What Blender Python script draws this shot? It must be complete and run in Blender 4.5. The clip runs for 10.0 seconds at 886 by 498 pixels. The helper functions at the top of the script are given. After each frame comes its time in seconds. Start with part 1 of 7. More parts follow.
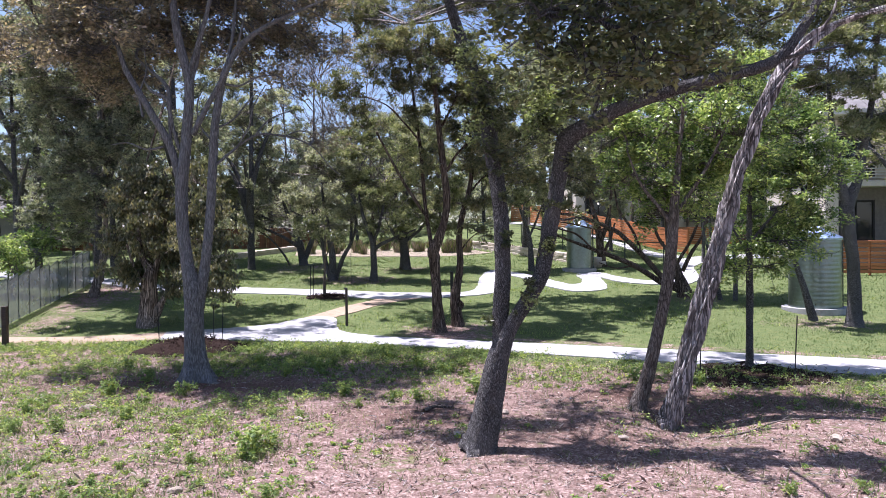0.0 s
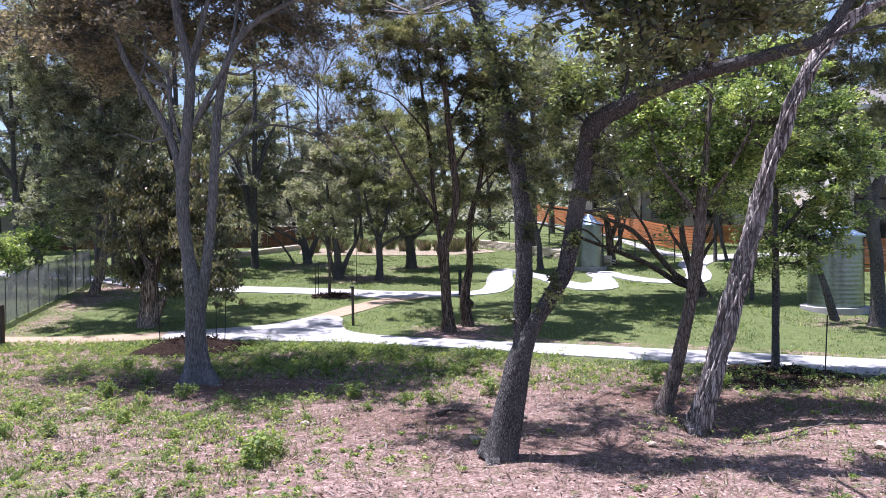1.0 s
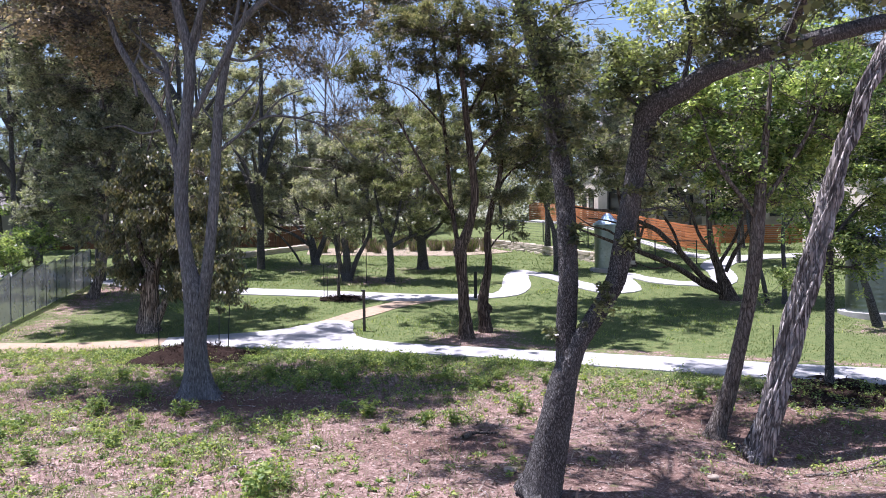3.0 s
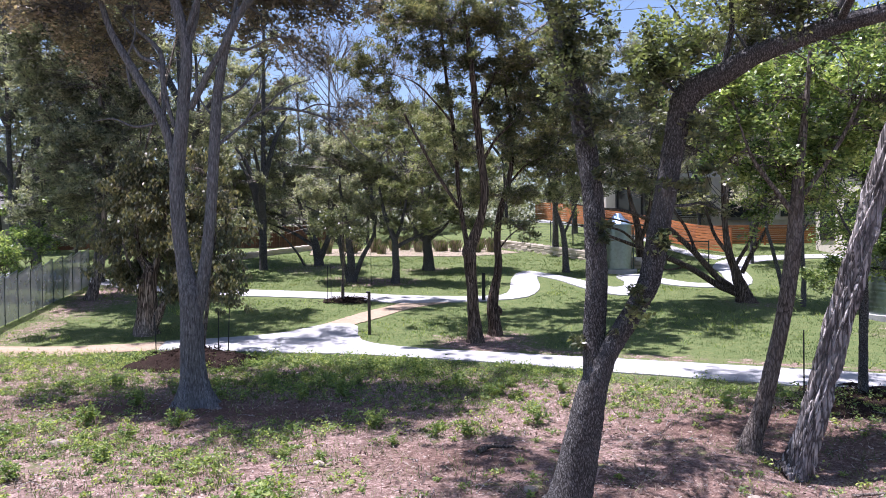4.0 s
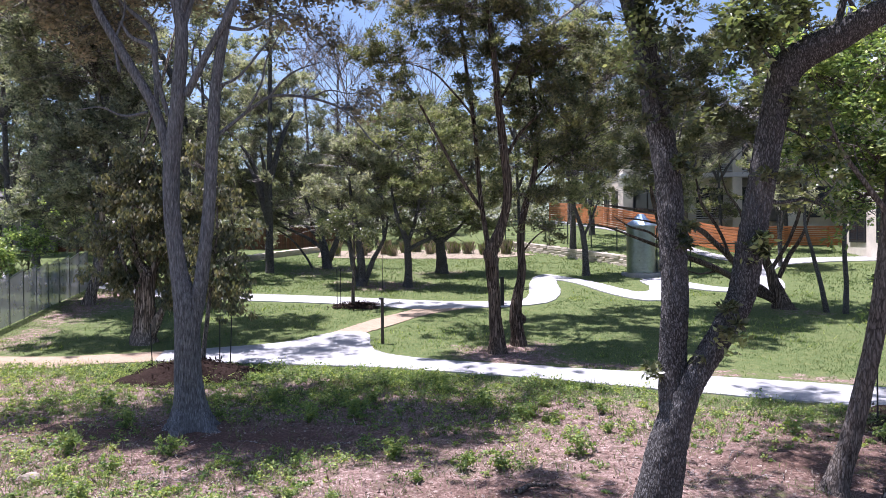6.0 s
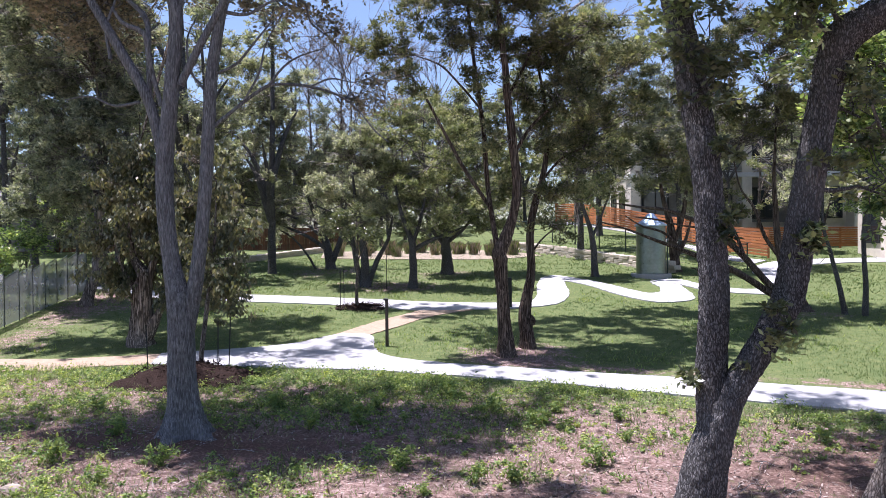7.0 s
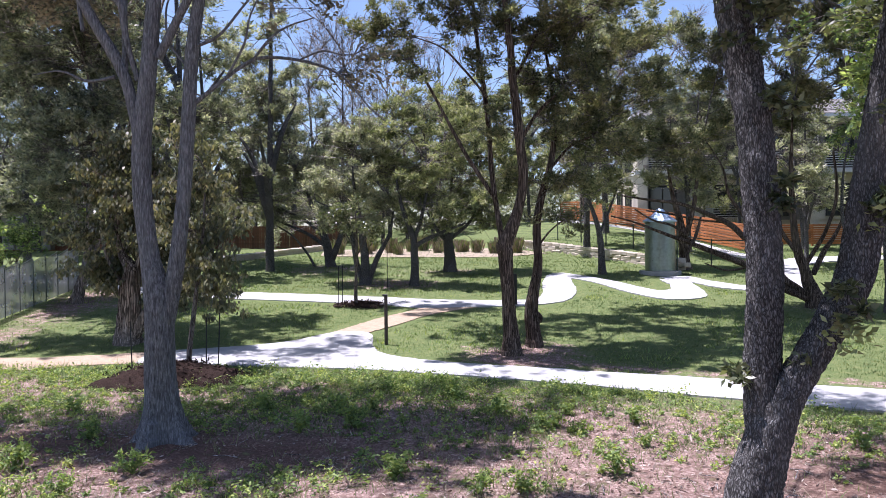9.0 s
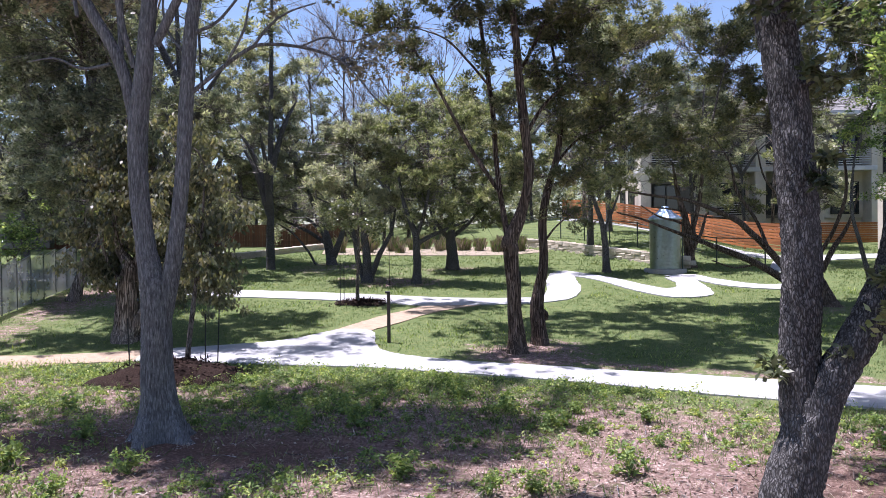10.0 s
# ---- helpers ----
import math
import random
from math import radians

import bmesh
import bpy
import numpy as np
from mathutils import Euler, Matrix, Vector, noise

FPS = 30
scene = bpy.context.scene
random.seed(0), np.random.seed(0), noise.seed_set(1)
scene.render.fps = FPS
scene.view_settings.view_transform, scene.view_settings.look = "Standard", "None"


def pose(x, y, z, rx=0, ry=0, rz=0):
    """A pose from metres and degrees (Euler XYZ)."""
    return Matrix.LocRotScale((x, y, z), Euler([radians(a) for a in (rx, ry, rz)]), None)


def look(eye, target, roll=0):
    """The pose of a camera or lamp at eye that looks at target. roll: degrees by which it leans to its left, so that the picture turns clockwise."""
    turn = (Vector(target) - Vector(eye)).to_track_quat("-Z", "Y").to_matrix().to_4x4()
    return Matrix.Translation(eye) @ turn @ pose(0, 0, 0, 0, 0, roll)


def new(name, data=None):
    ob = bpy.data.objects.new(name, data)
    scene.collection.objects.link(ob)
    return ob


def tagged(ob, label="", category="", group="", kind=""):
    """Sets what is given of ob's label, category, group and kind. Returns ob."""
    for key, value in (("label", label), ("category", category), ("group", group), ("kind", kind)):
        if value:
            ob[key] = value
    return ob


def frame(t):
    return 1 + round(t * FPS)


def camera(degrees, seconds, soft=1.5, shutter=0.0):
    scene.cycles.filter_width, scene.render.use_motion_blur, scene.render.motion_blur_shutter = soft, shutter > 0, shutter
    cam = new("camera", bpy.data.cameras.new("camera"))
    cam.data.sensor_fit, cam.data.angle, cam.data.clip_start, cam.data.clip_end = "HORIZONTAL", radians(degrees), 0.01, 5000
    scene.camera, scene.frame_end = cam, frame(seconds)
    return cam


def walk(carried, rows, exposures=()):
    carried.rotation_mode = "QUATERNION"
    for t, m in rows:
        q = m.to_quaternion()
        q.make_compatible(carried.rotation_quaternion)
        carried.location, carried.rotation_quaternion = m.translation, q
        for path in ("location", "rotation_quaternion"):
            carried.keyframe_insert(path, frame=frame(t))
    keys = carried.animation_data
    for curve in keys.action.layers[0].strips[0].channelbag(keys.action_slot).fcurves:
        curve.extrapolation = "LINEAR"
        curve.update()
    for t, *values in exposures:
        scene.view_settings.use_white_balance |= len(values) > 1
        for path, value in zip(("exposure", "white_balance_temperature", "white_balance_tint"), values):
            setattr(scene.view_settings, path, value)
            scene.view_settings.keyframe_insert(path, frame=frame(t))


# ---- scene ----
cam = camera(62.5, 10.0, soft=0.6)
METRES, EYE, TILT, LEAN, TURN = 6.06, 3.0, 0.0, 0.0, 0.0
ROWS = [
    (0.0, 0.0, 0.0, 0.0, -0.01, -1.05, 0.72),
    (0.5, -0.0145, 0.0507, -0.0118, 0.14, -1.1, 0.7),
    (1.0, -0.0309, 0.1084, -0.0161, 0.22, -1.03, 0.73),
    (1.5, -0.0448, 0.166, -0.0111, 0.35, -1.03, 0.72),
    (2.0, -0.0606, 0.2153, -0.0061, 0.47, -1.08, 0.65),
    (2.5, -0.0701, 0.263, -0.0065, 0.61, -1.12, 0.67),
    (4.0, -0.1025, 0.4382, -0.0133, 0.99, -1.03, 0.67),
    (4.5, -0.1151, 0.5, -0.012, 1.18, -1.02, 0.65),
    (5.0, -0.1278, 0.558, -0.0114, 1.32, -1.0, 0.63),
    (5.5, -0.1421, 0.6151, -0.0076, 1.41, -0.98, 0.63),
    (7.0, -0.169, 0.7727, -0.0213, 1.86, -0.79, 0.58),
    (7.5, -0.164, 0.816, -0.0315, 1.95, -0.72, 0.56),
    (8.0, -0.1659, 0.8557, -0.0417, 2.02, -0.71, 0.62),
    (8.5, -0.1663, 0.8869, -0.0483, 2.07, -0.74, 0.61),
    (9.0, -0.1691, 0.9174, -0.0542, 2.12, -0.68, 0.6),
    (9.5, -0.1739, 0.9437, -0.0631, 2.16, -0.69, 0.59),
    (10.0, -0.1831, 0.969, -0.07, 2.17, -0.67, 0.59),
]
walk(cam, [(t, pose(0, 0, EYE, TILT, LEAN, TURN) @ pose(METRES * x, METRES * y, METRES * z, 90 + pitch, roll, yaw)) for t, x, y, z, yaw, pitch, roll in ROWS],
     ((0.0, 1.14, 5850, 22.0), (10.0, 1.14, 5850, 22.0)))

# ---- light ----
SUN_ELEV, SUN_ROT = 75.0, 72.0        # a high sun on the left of the walk
world = bpy.data.worlds.new("world")
scene.world = world
world.use_nodes = True
wn = world.node_tree
sky = wn.nodes.new("ShaderNodeTexSky")
sky.sky_type, sky.sun_disc = "NISHITA", False
sky.sun_elevation, sky.sun_rotation = radians(SUN_ELEV), radians(-SUN_ROT)
sky.air_density, sky.dust_density, sky.ozone_density = 1.0, 0.9, 0.7
wn.links.new(sky.outputs[0], wn.nodes["Background"].inputs[0])
wn.nodes["Background"].inputs[1].default_value = 0.08
sun_data = bpy.data.lights.new("sun", "SUN")
sun_data.energy, sun_data.angle, sun_data.color = 5.0, radians(0.55), (1.0, 0.93, 0.895)
sun = new("sun", sun_data)
el, az = radians(SUN_ELEV), radians(SUN_ROT)
sun_way = Vector((-math.sin(az) * math.cos(el), math.cos(az) * math.cos(el), math.sin(el)))
sun.matrix_world = look(sun_way * 60, (0, 0, 0))


# ---- materials ----
def mat(name):
    m = bpy.data.materials.new(name)
    m.use_nodes = True
    nt = m.node_tree
    return m, nt, nt.nodes["Principled BSDF"]


def node(nt, kind, **inputs):
    n = nt.nodes.new(kind)
    for k, v in inputs.items():
        n.inputs[k.replace("_", " ")].default_value = v
    return n


def ramp(nt, fac, stops):
    r = nt.nodes.new("ShaderNodeValToRGB")
    r.color_ramp.elements[0].position, r.color_ramp.elements[0].color = stops[0][0], (*stops[0][1], 1)
    r.color_ramp.elements[1].position, r.color_ramp.elements[1].color = stops[-1][0], (*stops[-1][1], 1)
    for p, c in stops[1:-1]:
        e = r.color_ramp.elements.new(p)
        e.color = (*c, 1)
    nt.links.new(fac, r.inputs[0])
    return r.outputs[0]


def mixed(nt, fac, a, b, blend="MIX"):
    m = nt.nodes.new("ShaderNodeMix")
    m.data_type, m.blend_type = "RGBA", blend
    for sock, v in ((m.inputs[0], fac), (m.inputs[6], a), (m.inputs[7], b)):
        if isinstance(v, (int, float)):
            sock.default_value = v
        elif isinstance(v, tuple):
            sock.default_value = (*v, 1)
        else:
            nt.links.new(v, sock)
    return m.outputs[2]


def coords(nt, scale, which="Object"):
    tc = nt.nodes.new("ShaderNodeTexCoord")
    mp = nt.nodes.new("ShaderNodeMapping")
    mp.inputs["Scale"].default_value = scale
    nt.links.new(tc.outputs[which], mp.inputs[0])
    return mp.outputs[0]


def noise_tex(nt, vec, scale, detail=5.0, rough=0.6):
    n = node(nt, "ShaderNodeTexNoise", Scale=scale, Detail=detail, Roughness=rough)
    nt.links.new(vec, n.inputs["Vector"])
    return n.outputs["Fac"]


def bump(nt, bsdf, height, strength, dist=0.02, prev=None):
    b = node(nt, "ShaderNodeBump", Strength=strength, Distance=dist)
    nt.links.new(height, b.inputs["Height"])
    if prev is not None:
        nt.links.new(prev, b.inputs["Normal"])
    nt.links.new(b.outputs[0], bsdf.inputs["Normal"])
    return b.outputs[0]


def bark_mat(name, dark, mid, light, stretch=(16, 16, 3.2), depth=0.03, rough=0.92, split=0.85, gap=0.24):
    m, nt, b = mat(name)
    v = coords(nt, stretch)
    n1 = noise_tex(nt, v, 1.0, 6, 0.65)
    vor = node(nt, "ShaderNodeTexVoronoi", Scale=1.0)
    vor.feature = "DISTANCE_TO_EDGE"
    warp = nt.nodes.new("ShaderNodeVectorMath")
    warp.operation = "MULTIPLY_ADD"
    wn3 = node(nt, "ShaderNodeTexNoise", Scale=0.7, Detail=3.0)
    nt.links.new(v, wn3.inputs["Vector"])
    nt.links.new(wn3.outputs["Color"], warp.inputs[0])
    warp.inputs[1].default_value = (1.4, 1.4, 1.4)
    nt.links.new(v, warp.inputs[2])
    nt.links.new(warp.outputs[0], vor.inputs["Vector"])
    crack = ramp(nt, vor.outputs["Distance"], [(0.2 * gap, (0, 0, 0)), (gap, (1, 1, 1))])
    big = noise_tex(nt, coords(nt, (1.1, 1.1, 0.8)), 1.0, 3)
    col = ramp(nt, n1, [(0.34, dark), (0.48, mid), (0.64, light)])
    col = mixed(nt, crack, mixed(nt, split, col, tuple(0.22 * k for k in dark)), col)
    col = mixed(nt, ramp(nt, big, [(0.45, (0, 0, 0)), (0.7, (0.4, 0.4, 0.4))]), col, mixed(nt, 0.55, col, light))
    nt.links.new(col, b.inputs["Base Color"])
    b.inputs["Roughness"].default_value = rough
    b.inputs["Specular IOR Level"].default_value = 0.12
    h = mixed(nt, 0.5, n1, crack, "MULTIPLY")
    bump(nt, b, h, 0.9, depth)
    return m


BARK = {
    "grey": bark_mat("bark_grey", (0.076, 0.074, 0.074), (0.158, 0.157, 0.159), (0.285, 0.282, 0.284), (46, 46, 6.5), 0.016, 0.92, 0.4),
    "dark": bark_mat("bark_dark", (0.068, 0.064, 0.061), (0.142, 0.137, 0.134), (0.275, 0.268, 0.263), (70, 70, 19), 0.02, 0.92, 0.85, 0.24),
    "brown": bark_mat("bark_brown", (0.06, 0.046, 0.038), (0.165, 0.14, 0.12), (0.28, 0.25, 0.225), (30, 30, 7), 0.02, 0.92, 0.7, 0.16),
    "red": bark_mat("bark_red", (0.04, 0.028, 0.022), (0.145, 0.105, 0.08), (0.30, 0.24, 0.20), (34, 34, 1.7), 0.03),
    "dead": bark_mat("wood_dead", (0.17, 0.15, 0.142), (0.40, 0.365, 0.35), (0.68, 0.64, 0.62), (17, 17, 1.0), 0.05, 0.92, 0.92, 0.2),
    "twig": bark_mat("bark_twig", (0.11, 0.095, 0.085), (0.27, 0.24, 0.22), (0.46, 0.42, 0.39), (20, 20, 8), 0.005),
    "pale": bark_mat("bark_pale", (0.07, 0.052, 0.04), (0.28, 0.225, 0.185), (0.54, 0.47, 0.41), (22, 22, 1.6), 0.03),
}


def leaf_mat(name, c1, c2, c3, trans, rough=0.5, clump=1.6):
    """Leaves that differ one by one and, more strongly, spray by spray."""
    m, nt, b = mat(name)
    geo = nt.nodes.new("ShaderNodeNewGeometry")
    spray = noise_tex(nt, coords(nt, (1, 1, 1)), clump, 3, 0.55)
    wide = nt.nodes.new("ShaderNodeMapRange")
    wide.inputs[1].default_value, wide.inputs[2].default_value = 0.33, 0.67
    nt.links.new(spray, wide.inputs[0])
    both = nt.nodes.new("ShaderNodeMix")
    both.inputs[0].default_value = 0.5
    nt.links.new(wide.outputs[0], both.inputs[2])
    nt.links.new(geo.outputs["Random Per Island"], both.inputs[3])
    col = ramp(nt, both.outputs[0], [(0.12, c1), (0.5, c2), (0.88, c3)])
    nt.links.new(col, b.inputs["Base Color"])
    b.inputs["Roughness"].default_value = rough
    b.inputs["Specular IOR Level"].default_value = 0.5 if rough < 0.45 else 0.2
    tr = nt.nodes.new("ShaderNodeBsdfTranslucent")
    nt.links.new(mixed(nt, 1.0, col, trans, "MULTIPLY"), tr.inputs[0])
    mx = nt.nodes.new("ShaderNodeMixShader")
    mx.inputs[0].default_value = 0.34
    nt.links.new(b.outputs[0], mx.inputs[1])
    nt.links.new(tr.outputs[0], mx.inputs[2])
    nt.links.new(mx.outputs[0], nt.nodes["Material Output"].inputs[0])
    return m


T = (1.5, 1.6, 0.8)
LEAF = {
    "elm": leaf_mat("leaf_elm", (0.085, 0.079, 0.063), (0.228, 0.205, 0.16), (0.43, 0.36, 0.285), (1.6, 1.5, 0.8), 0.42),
    # oak leaves twice: a dark one, then a paler copy with sunlight painted in
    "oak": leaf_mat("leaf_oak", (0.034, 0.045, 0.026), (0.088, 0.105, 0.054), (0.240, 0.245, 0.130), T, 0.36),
    "sunlit": leaf_mat("leaf_sunlit", (0.085, 0.115, 0.05), (0.25, 0.29, 0.125), (0.54, 0.56, 0.32), T, 0.28),
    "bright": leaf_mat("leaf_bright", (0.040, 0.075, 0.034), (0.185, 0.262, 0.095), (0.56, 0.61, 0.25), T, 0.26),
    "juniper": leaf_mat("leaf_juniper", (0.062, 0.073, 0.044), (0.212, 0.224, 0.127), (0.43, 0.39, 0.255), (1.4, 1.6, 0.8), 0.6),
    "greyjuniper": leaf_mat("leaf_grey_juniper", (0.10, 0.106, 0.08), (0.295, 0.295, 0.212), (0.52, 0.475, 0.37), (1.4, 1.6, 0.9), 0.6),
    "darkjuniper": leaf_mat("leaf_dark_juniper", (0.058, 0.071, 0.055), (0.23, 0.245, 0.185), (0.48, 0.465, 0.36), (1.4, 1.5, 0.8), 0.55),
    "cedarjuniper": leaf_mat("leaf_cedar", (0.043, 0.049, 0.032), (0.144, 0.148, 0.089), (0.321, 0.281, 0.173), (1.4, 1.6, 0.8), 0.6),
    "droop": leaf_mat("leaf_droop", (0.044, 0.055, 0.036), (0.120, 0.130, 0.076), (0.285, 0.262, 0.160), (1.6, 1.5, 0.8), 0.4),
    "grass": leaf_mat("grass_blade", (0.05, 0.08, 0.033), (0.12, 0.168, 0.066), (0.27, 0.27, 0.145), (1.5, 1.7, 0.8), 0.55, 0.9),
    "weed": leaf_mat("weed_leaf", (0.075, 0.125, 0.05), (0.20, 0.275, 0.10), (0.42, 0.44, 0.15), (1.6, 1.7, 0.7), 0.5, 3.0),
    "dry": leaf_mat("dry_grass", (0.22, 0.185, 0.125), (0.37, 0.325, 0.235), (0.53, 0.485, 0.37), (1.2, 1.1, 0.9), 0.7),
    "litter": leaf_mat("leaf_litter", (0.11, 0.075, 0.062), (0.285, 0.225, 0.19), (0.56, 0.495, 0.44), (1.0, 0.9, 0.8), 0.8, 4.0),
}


def ground_mat():
    m, nt, b = mat("earth_and_turf")
    at = nt.nodes.new("ShaderNodeAttribute")
    at.attribute_name = "turf"
    pos = coords(nt, (1, 1, 1))
    fine = noise_tex(nt, pos, 24.0, 8, 0.75)
    mid = noise_tex(nt, pos, 5.5, 5, 0.65)
    big = noise_tex(nt, pos, 0.7, 4, 0.6)
    earth = ramp(nt, fine, [(0.28, (0.06, 0.035, 0.030)), (0.47, (0.225, 0.148, 0.126)), (0.66, (0.56, 0.45, 0.40))])
    # dark leaf-mould earth, which on the right also paints in shade
    mould_shade = nt.nodes.new("ShaderNodeAttribute")
    mould_shade.attribute_name = "mould_shade"
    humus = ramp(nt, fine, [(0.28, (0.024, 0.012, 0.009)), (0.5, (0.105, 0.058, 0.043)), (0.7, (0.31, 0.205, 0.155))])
    earth = mixed(nt, mould_shade.outputs["Fac"], earth, humus)
    rot = ramp(nt, mid, [(0.40, (0, 0, 0)), (0.60, (1, 1, 1))])
    earth = mixed(nt, rot, earth, mixed(nt, 0.7, earth, (0.085, 0.054, 0.043)))
    turf = ramp(nt, fine, [(0.28, (0.04, 0.06, 0.022)), (0.52, (0.095, 0.13, 0.045)), (0.75, (0.18, 0.20, 0.09))])
    turf = mixed(nt, ramp(nt, mid, [(0.45, (0, 0, 0)), (0.72, (1, 1, 1))]), turf, (0.16, 0.175, 0.07))
    edge = nt.nodes.new("ShaderNodeMath")
    edge.operation = "MULTIPLY_ADD"
    nt.links.new(mid, edge.inputs[0])
    edge.inputs[1].default_value = 1.1
    nt.links.new(at.outputs["Fac"], edge.inputs[2])
    edge2 = nt.nodes.new("ShaderNodeMath")
    edge2.operation = "MULTIPLY_ADD"
    nt.links.new(big, edge2.inputs[0])
    edge2.inputs[1].default_value = 0.8
    nt.links.new(edge.outputs[0], edge2.inputs[2])
    sub = nt.nodes.new("ShaderNodeMath")
    sub.operation = "SUBTRACT"
    nt.links.new(edge2.outputs[0], sub.inputs[0])
    sub.inputs[1].default_value = 0.75
    k = ramp(nt, sub.outputs[0], [(0.38, (0, 0, 0)), (0.62, (1, 1, 1))])
    nt.links.new(mixed(nt, k, earth, turf), b.inputs["Base Color"])
    b.inputs["Roughness"].default_value = 0.95
    b.inputs["Specular IOR Level"].default_value = 0.14
    bump(nt, b, fine, 0.7, 0.03, bump(nt, b, mid, 0.5, 0.06))
    return m


def plain_mat(name, c1, c2, scale, rough=0.9, relief=0.3, dist=0.01, stretch=(1, 1, 1), metal=0.0, c3=None):
    m, nt, b = mat(name)
    v = coords(nt, stretch)
    n1 = noise_tex(nt, v, scale, 6, 0.65)
    n2 = noise_tex(nt, v, scale * 0.11, 4, 0.6)
    col = ramp(nt, n1, [(0.3, c1), (0.7, c2)])
    col = mixed(nt, ramp(nt, n2, [(0.4, (0, 0, 0)), (0.7, (0.55, 0.55, 0.55))]), col, c3 or tuple(0.72 * k for k in c1))
    nt.links.new(col, b.inputs["Base Color"])
    b.inputs["Roughness"].default_value, b.inputs["Metallic"].default_value = rough, metal
    b.inputs["Specular IOR Level"].default_value = 0.1 if rough > 0.8 else 0.4
    bump(nt, b, n1, relief, dist)
    return m


def wood_mat(name, c1, c2, rough=0.65):
    m, nt, b = mat(name)
    v = coords(nt, (1.2, 14, 14))
    n1 = noise_tex(nt, v, 2.0, 6, 0.6)
    info = nt.nodes.new("ShaderNodeObjectInfo")
    col = ramp(nt, n1, [(0.3, c1), (0.7, c2)])
    tint = ramp(nt, info.outputs["Random"], [(0.0, (0.7, 0.68, 0.66)), (1.0, (1.2, 1.15, 1.1))])
    nt.links.new(mixed(nt, 1.0, col, tint, "MULTIPLY"), b.inputs["Base Color"])
    b.inputs["Roughness"].default_value = rough
    bump(nt, b, n1, 0.35, 0.004)
    return m


def metal_mat(name, base, rough, var=0.15):
    m, nt, b = mat(name)
    v = coords(nt, (1, 1, 1))
    n1 = noise_tex(nt, v, 9.0, 5, 0.6)
    lo, hi = tuple(k * (1 - var) for k in base), tuple(min(1, k * (1 + var)) for k in base)
    nt.links.new(ramp(nt, n1, [(0.3, lo), (0.7, hi)]), b.inputs["Base Color"])
    b.inputs["Metallic"].default_value = 1.0
    nt.links.new(ramp(nt, n1, [(0.3, (rough * 0.8,) * 3), (0.7, (rough * 1.25,) * 3)]), b.inputs["Roughness"])
    return m


def glass_mat(name):
    m, nt, b = mat(name)
    b.inputs["Base Color"].default_value = (0.02, 0.025, 0.03, 1)
    b.inputs["Roughness"].default_value = 0.06
    b.inputs["Specular IOR Level"].default_value = 0.7
    return m


MAT = {
    "ground": ground_mat(),
    "concrete": plain_mat("pale_concrete", (0.335, 0.335, 0.335), (0.41, 0.41, 0.41), 30, 0.88, 0.25, 0.006),
    "gravel": plain_mat("tan_gravel", (0.31, 0.235, 0.165), (0.42, 0.33, 0.245), 60, 0.95, 0.6, 0.012),
    "limestone": plain_mat("limestone", (0.42, 0.37, 0.29), (0.64, 0.58, 0.48), 9, 0.92, 0.6, 0.02),
    "stucco": plain_mat("cream_stucco", (0.66, 0.60, 0.50), (0.76, 0.70, 0.60), 14, 0.93, 0.3, 0.006),
    "siding": plain_mat("grey_siding", (0.20, 0.19, 0.18), (0.28, 0.265, 0.25), 8, 0.85, 0.2, 0.006),
    "trim": plain_mat("white_trim", (0.62, 0.61, 0.59), (0.72, 0.71, 0.69), 8, 0.7, 0.1, 0.004),
    "roof": plain_mat("grey_roof", (0.14, 0.135, 0.13), (0.24, 0.23, 0.22), 12, 0.9, 0.4, 0.01),
    "mulch": plain_mat("dark_mulch", (0.014, 0.009, 0.007), (0.06, 0.038, 0.03), 45, 0.97, 1.0, 0.05),
    "cedar": wood_mat("orange_cedar", (0.33, 0.115, 0.04), (0.52, 0.21, 0.075)),
    "fence_brown": wood_mat("brown_fence_wood", (0.10, 0.04, 0.022), (0.20, 0.085, 0.045)),
    "post_wood": wood_mat("dark_post_wood", (0.03, 0.022, 0.017), (0.075, 0.055, 0.043)),
    "steel": metal_mat("galvanised_steel", (0.22, 0.265, 0.25), 0.34),
    "roof_steel": metal_mat("bluish_steel_roof", (0.36, 0.47, 0.62), 0.42),
    "iron": plain_mat("dark_iron", (0.012, 0.012, 0.012), (0.03, 0.03, 0.03), 30, 0.6, 0.2, 0.003),
    "green_iron": plain_mat("green_coated_steel", (0.02, 0.035, 0.028), (0.045, 0.065, 0.05), 30, 0.55, 0.2, 0.003),
    "glass": glass_mat("window_glass"),
    "bed": plain_mat("pale_bed_gravel", (0.25, 0.205, 0.15), (0.36, 0.305, 0.235), 40, 0.95, 0.6, 0.02),
    "rock": plain_mat("field_stone", (0.24, 0.2, 0.16), (0.46, 0.40, 0.33), 14, 0.93, 0.6, 0.02),
}


# ---- shape of the ground ----
def smooth(a, b, x):
    t = np.clip((x - a) / (b - a), 0, 1)
    return t * t * (3 - 2 * t)


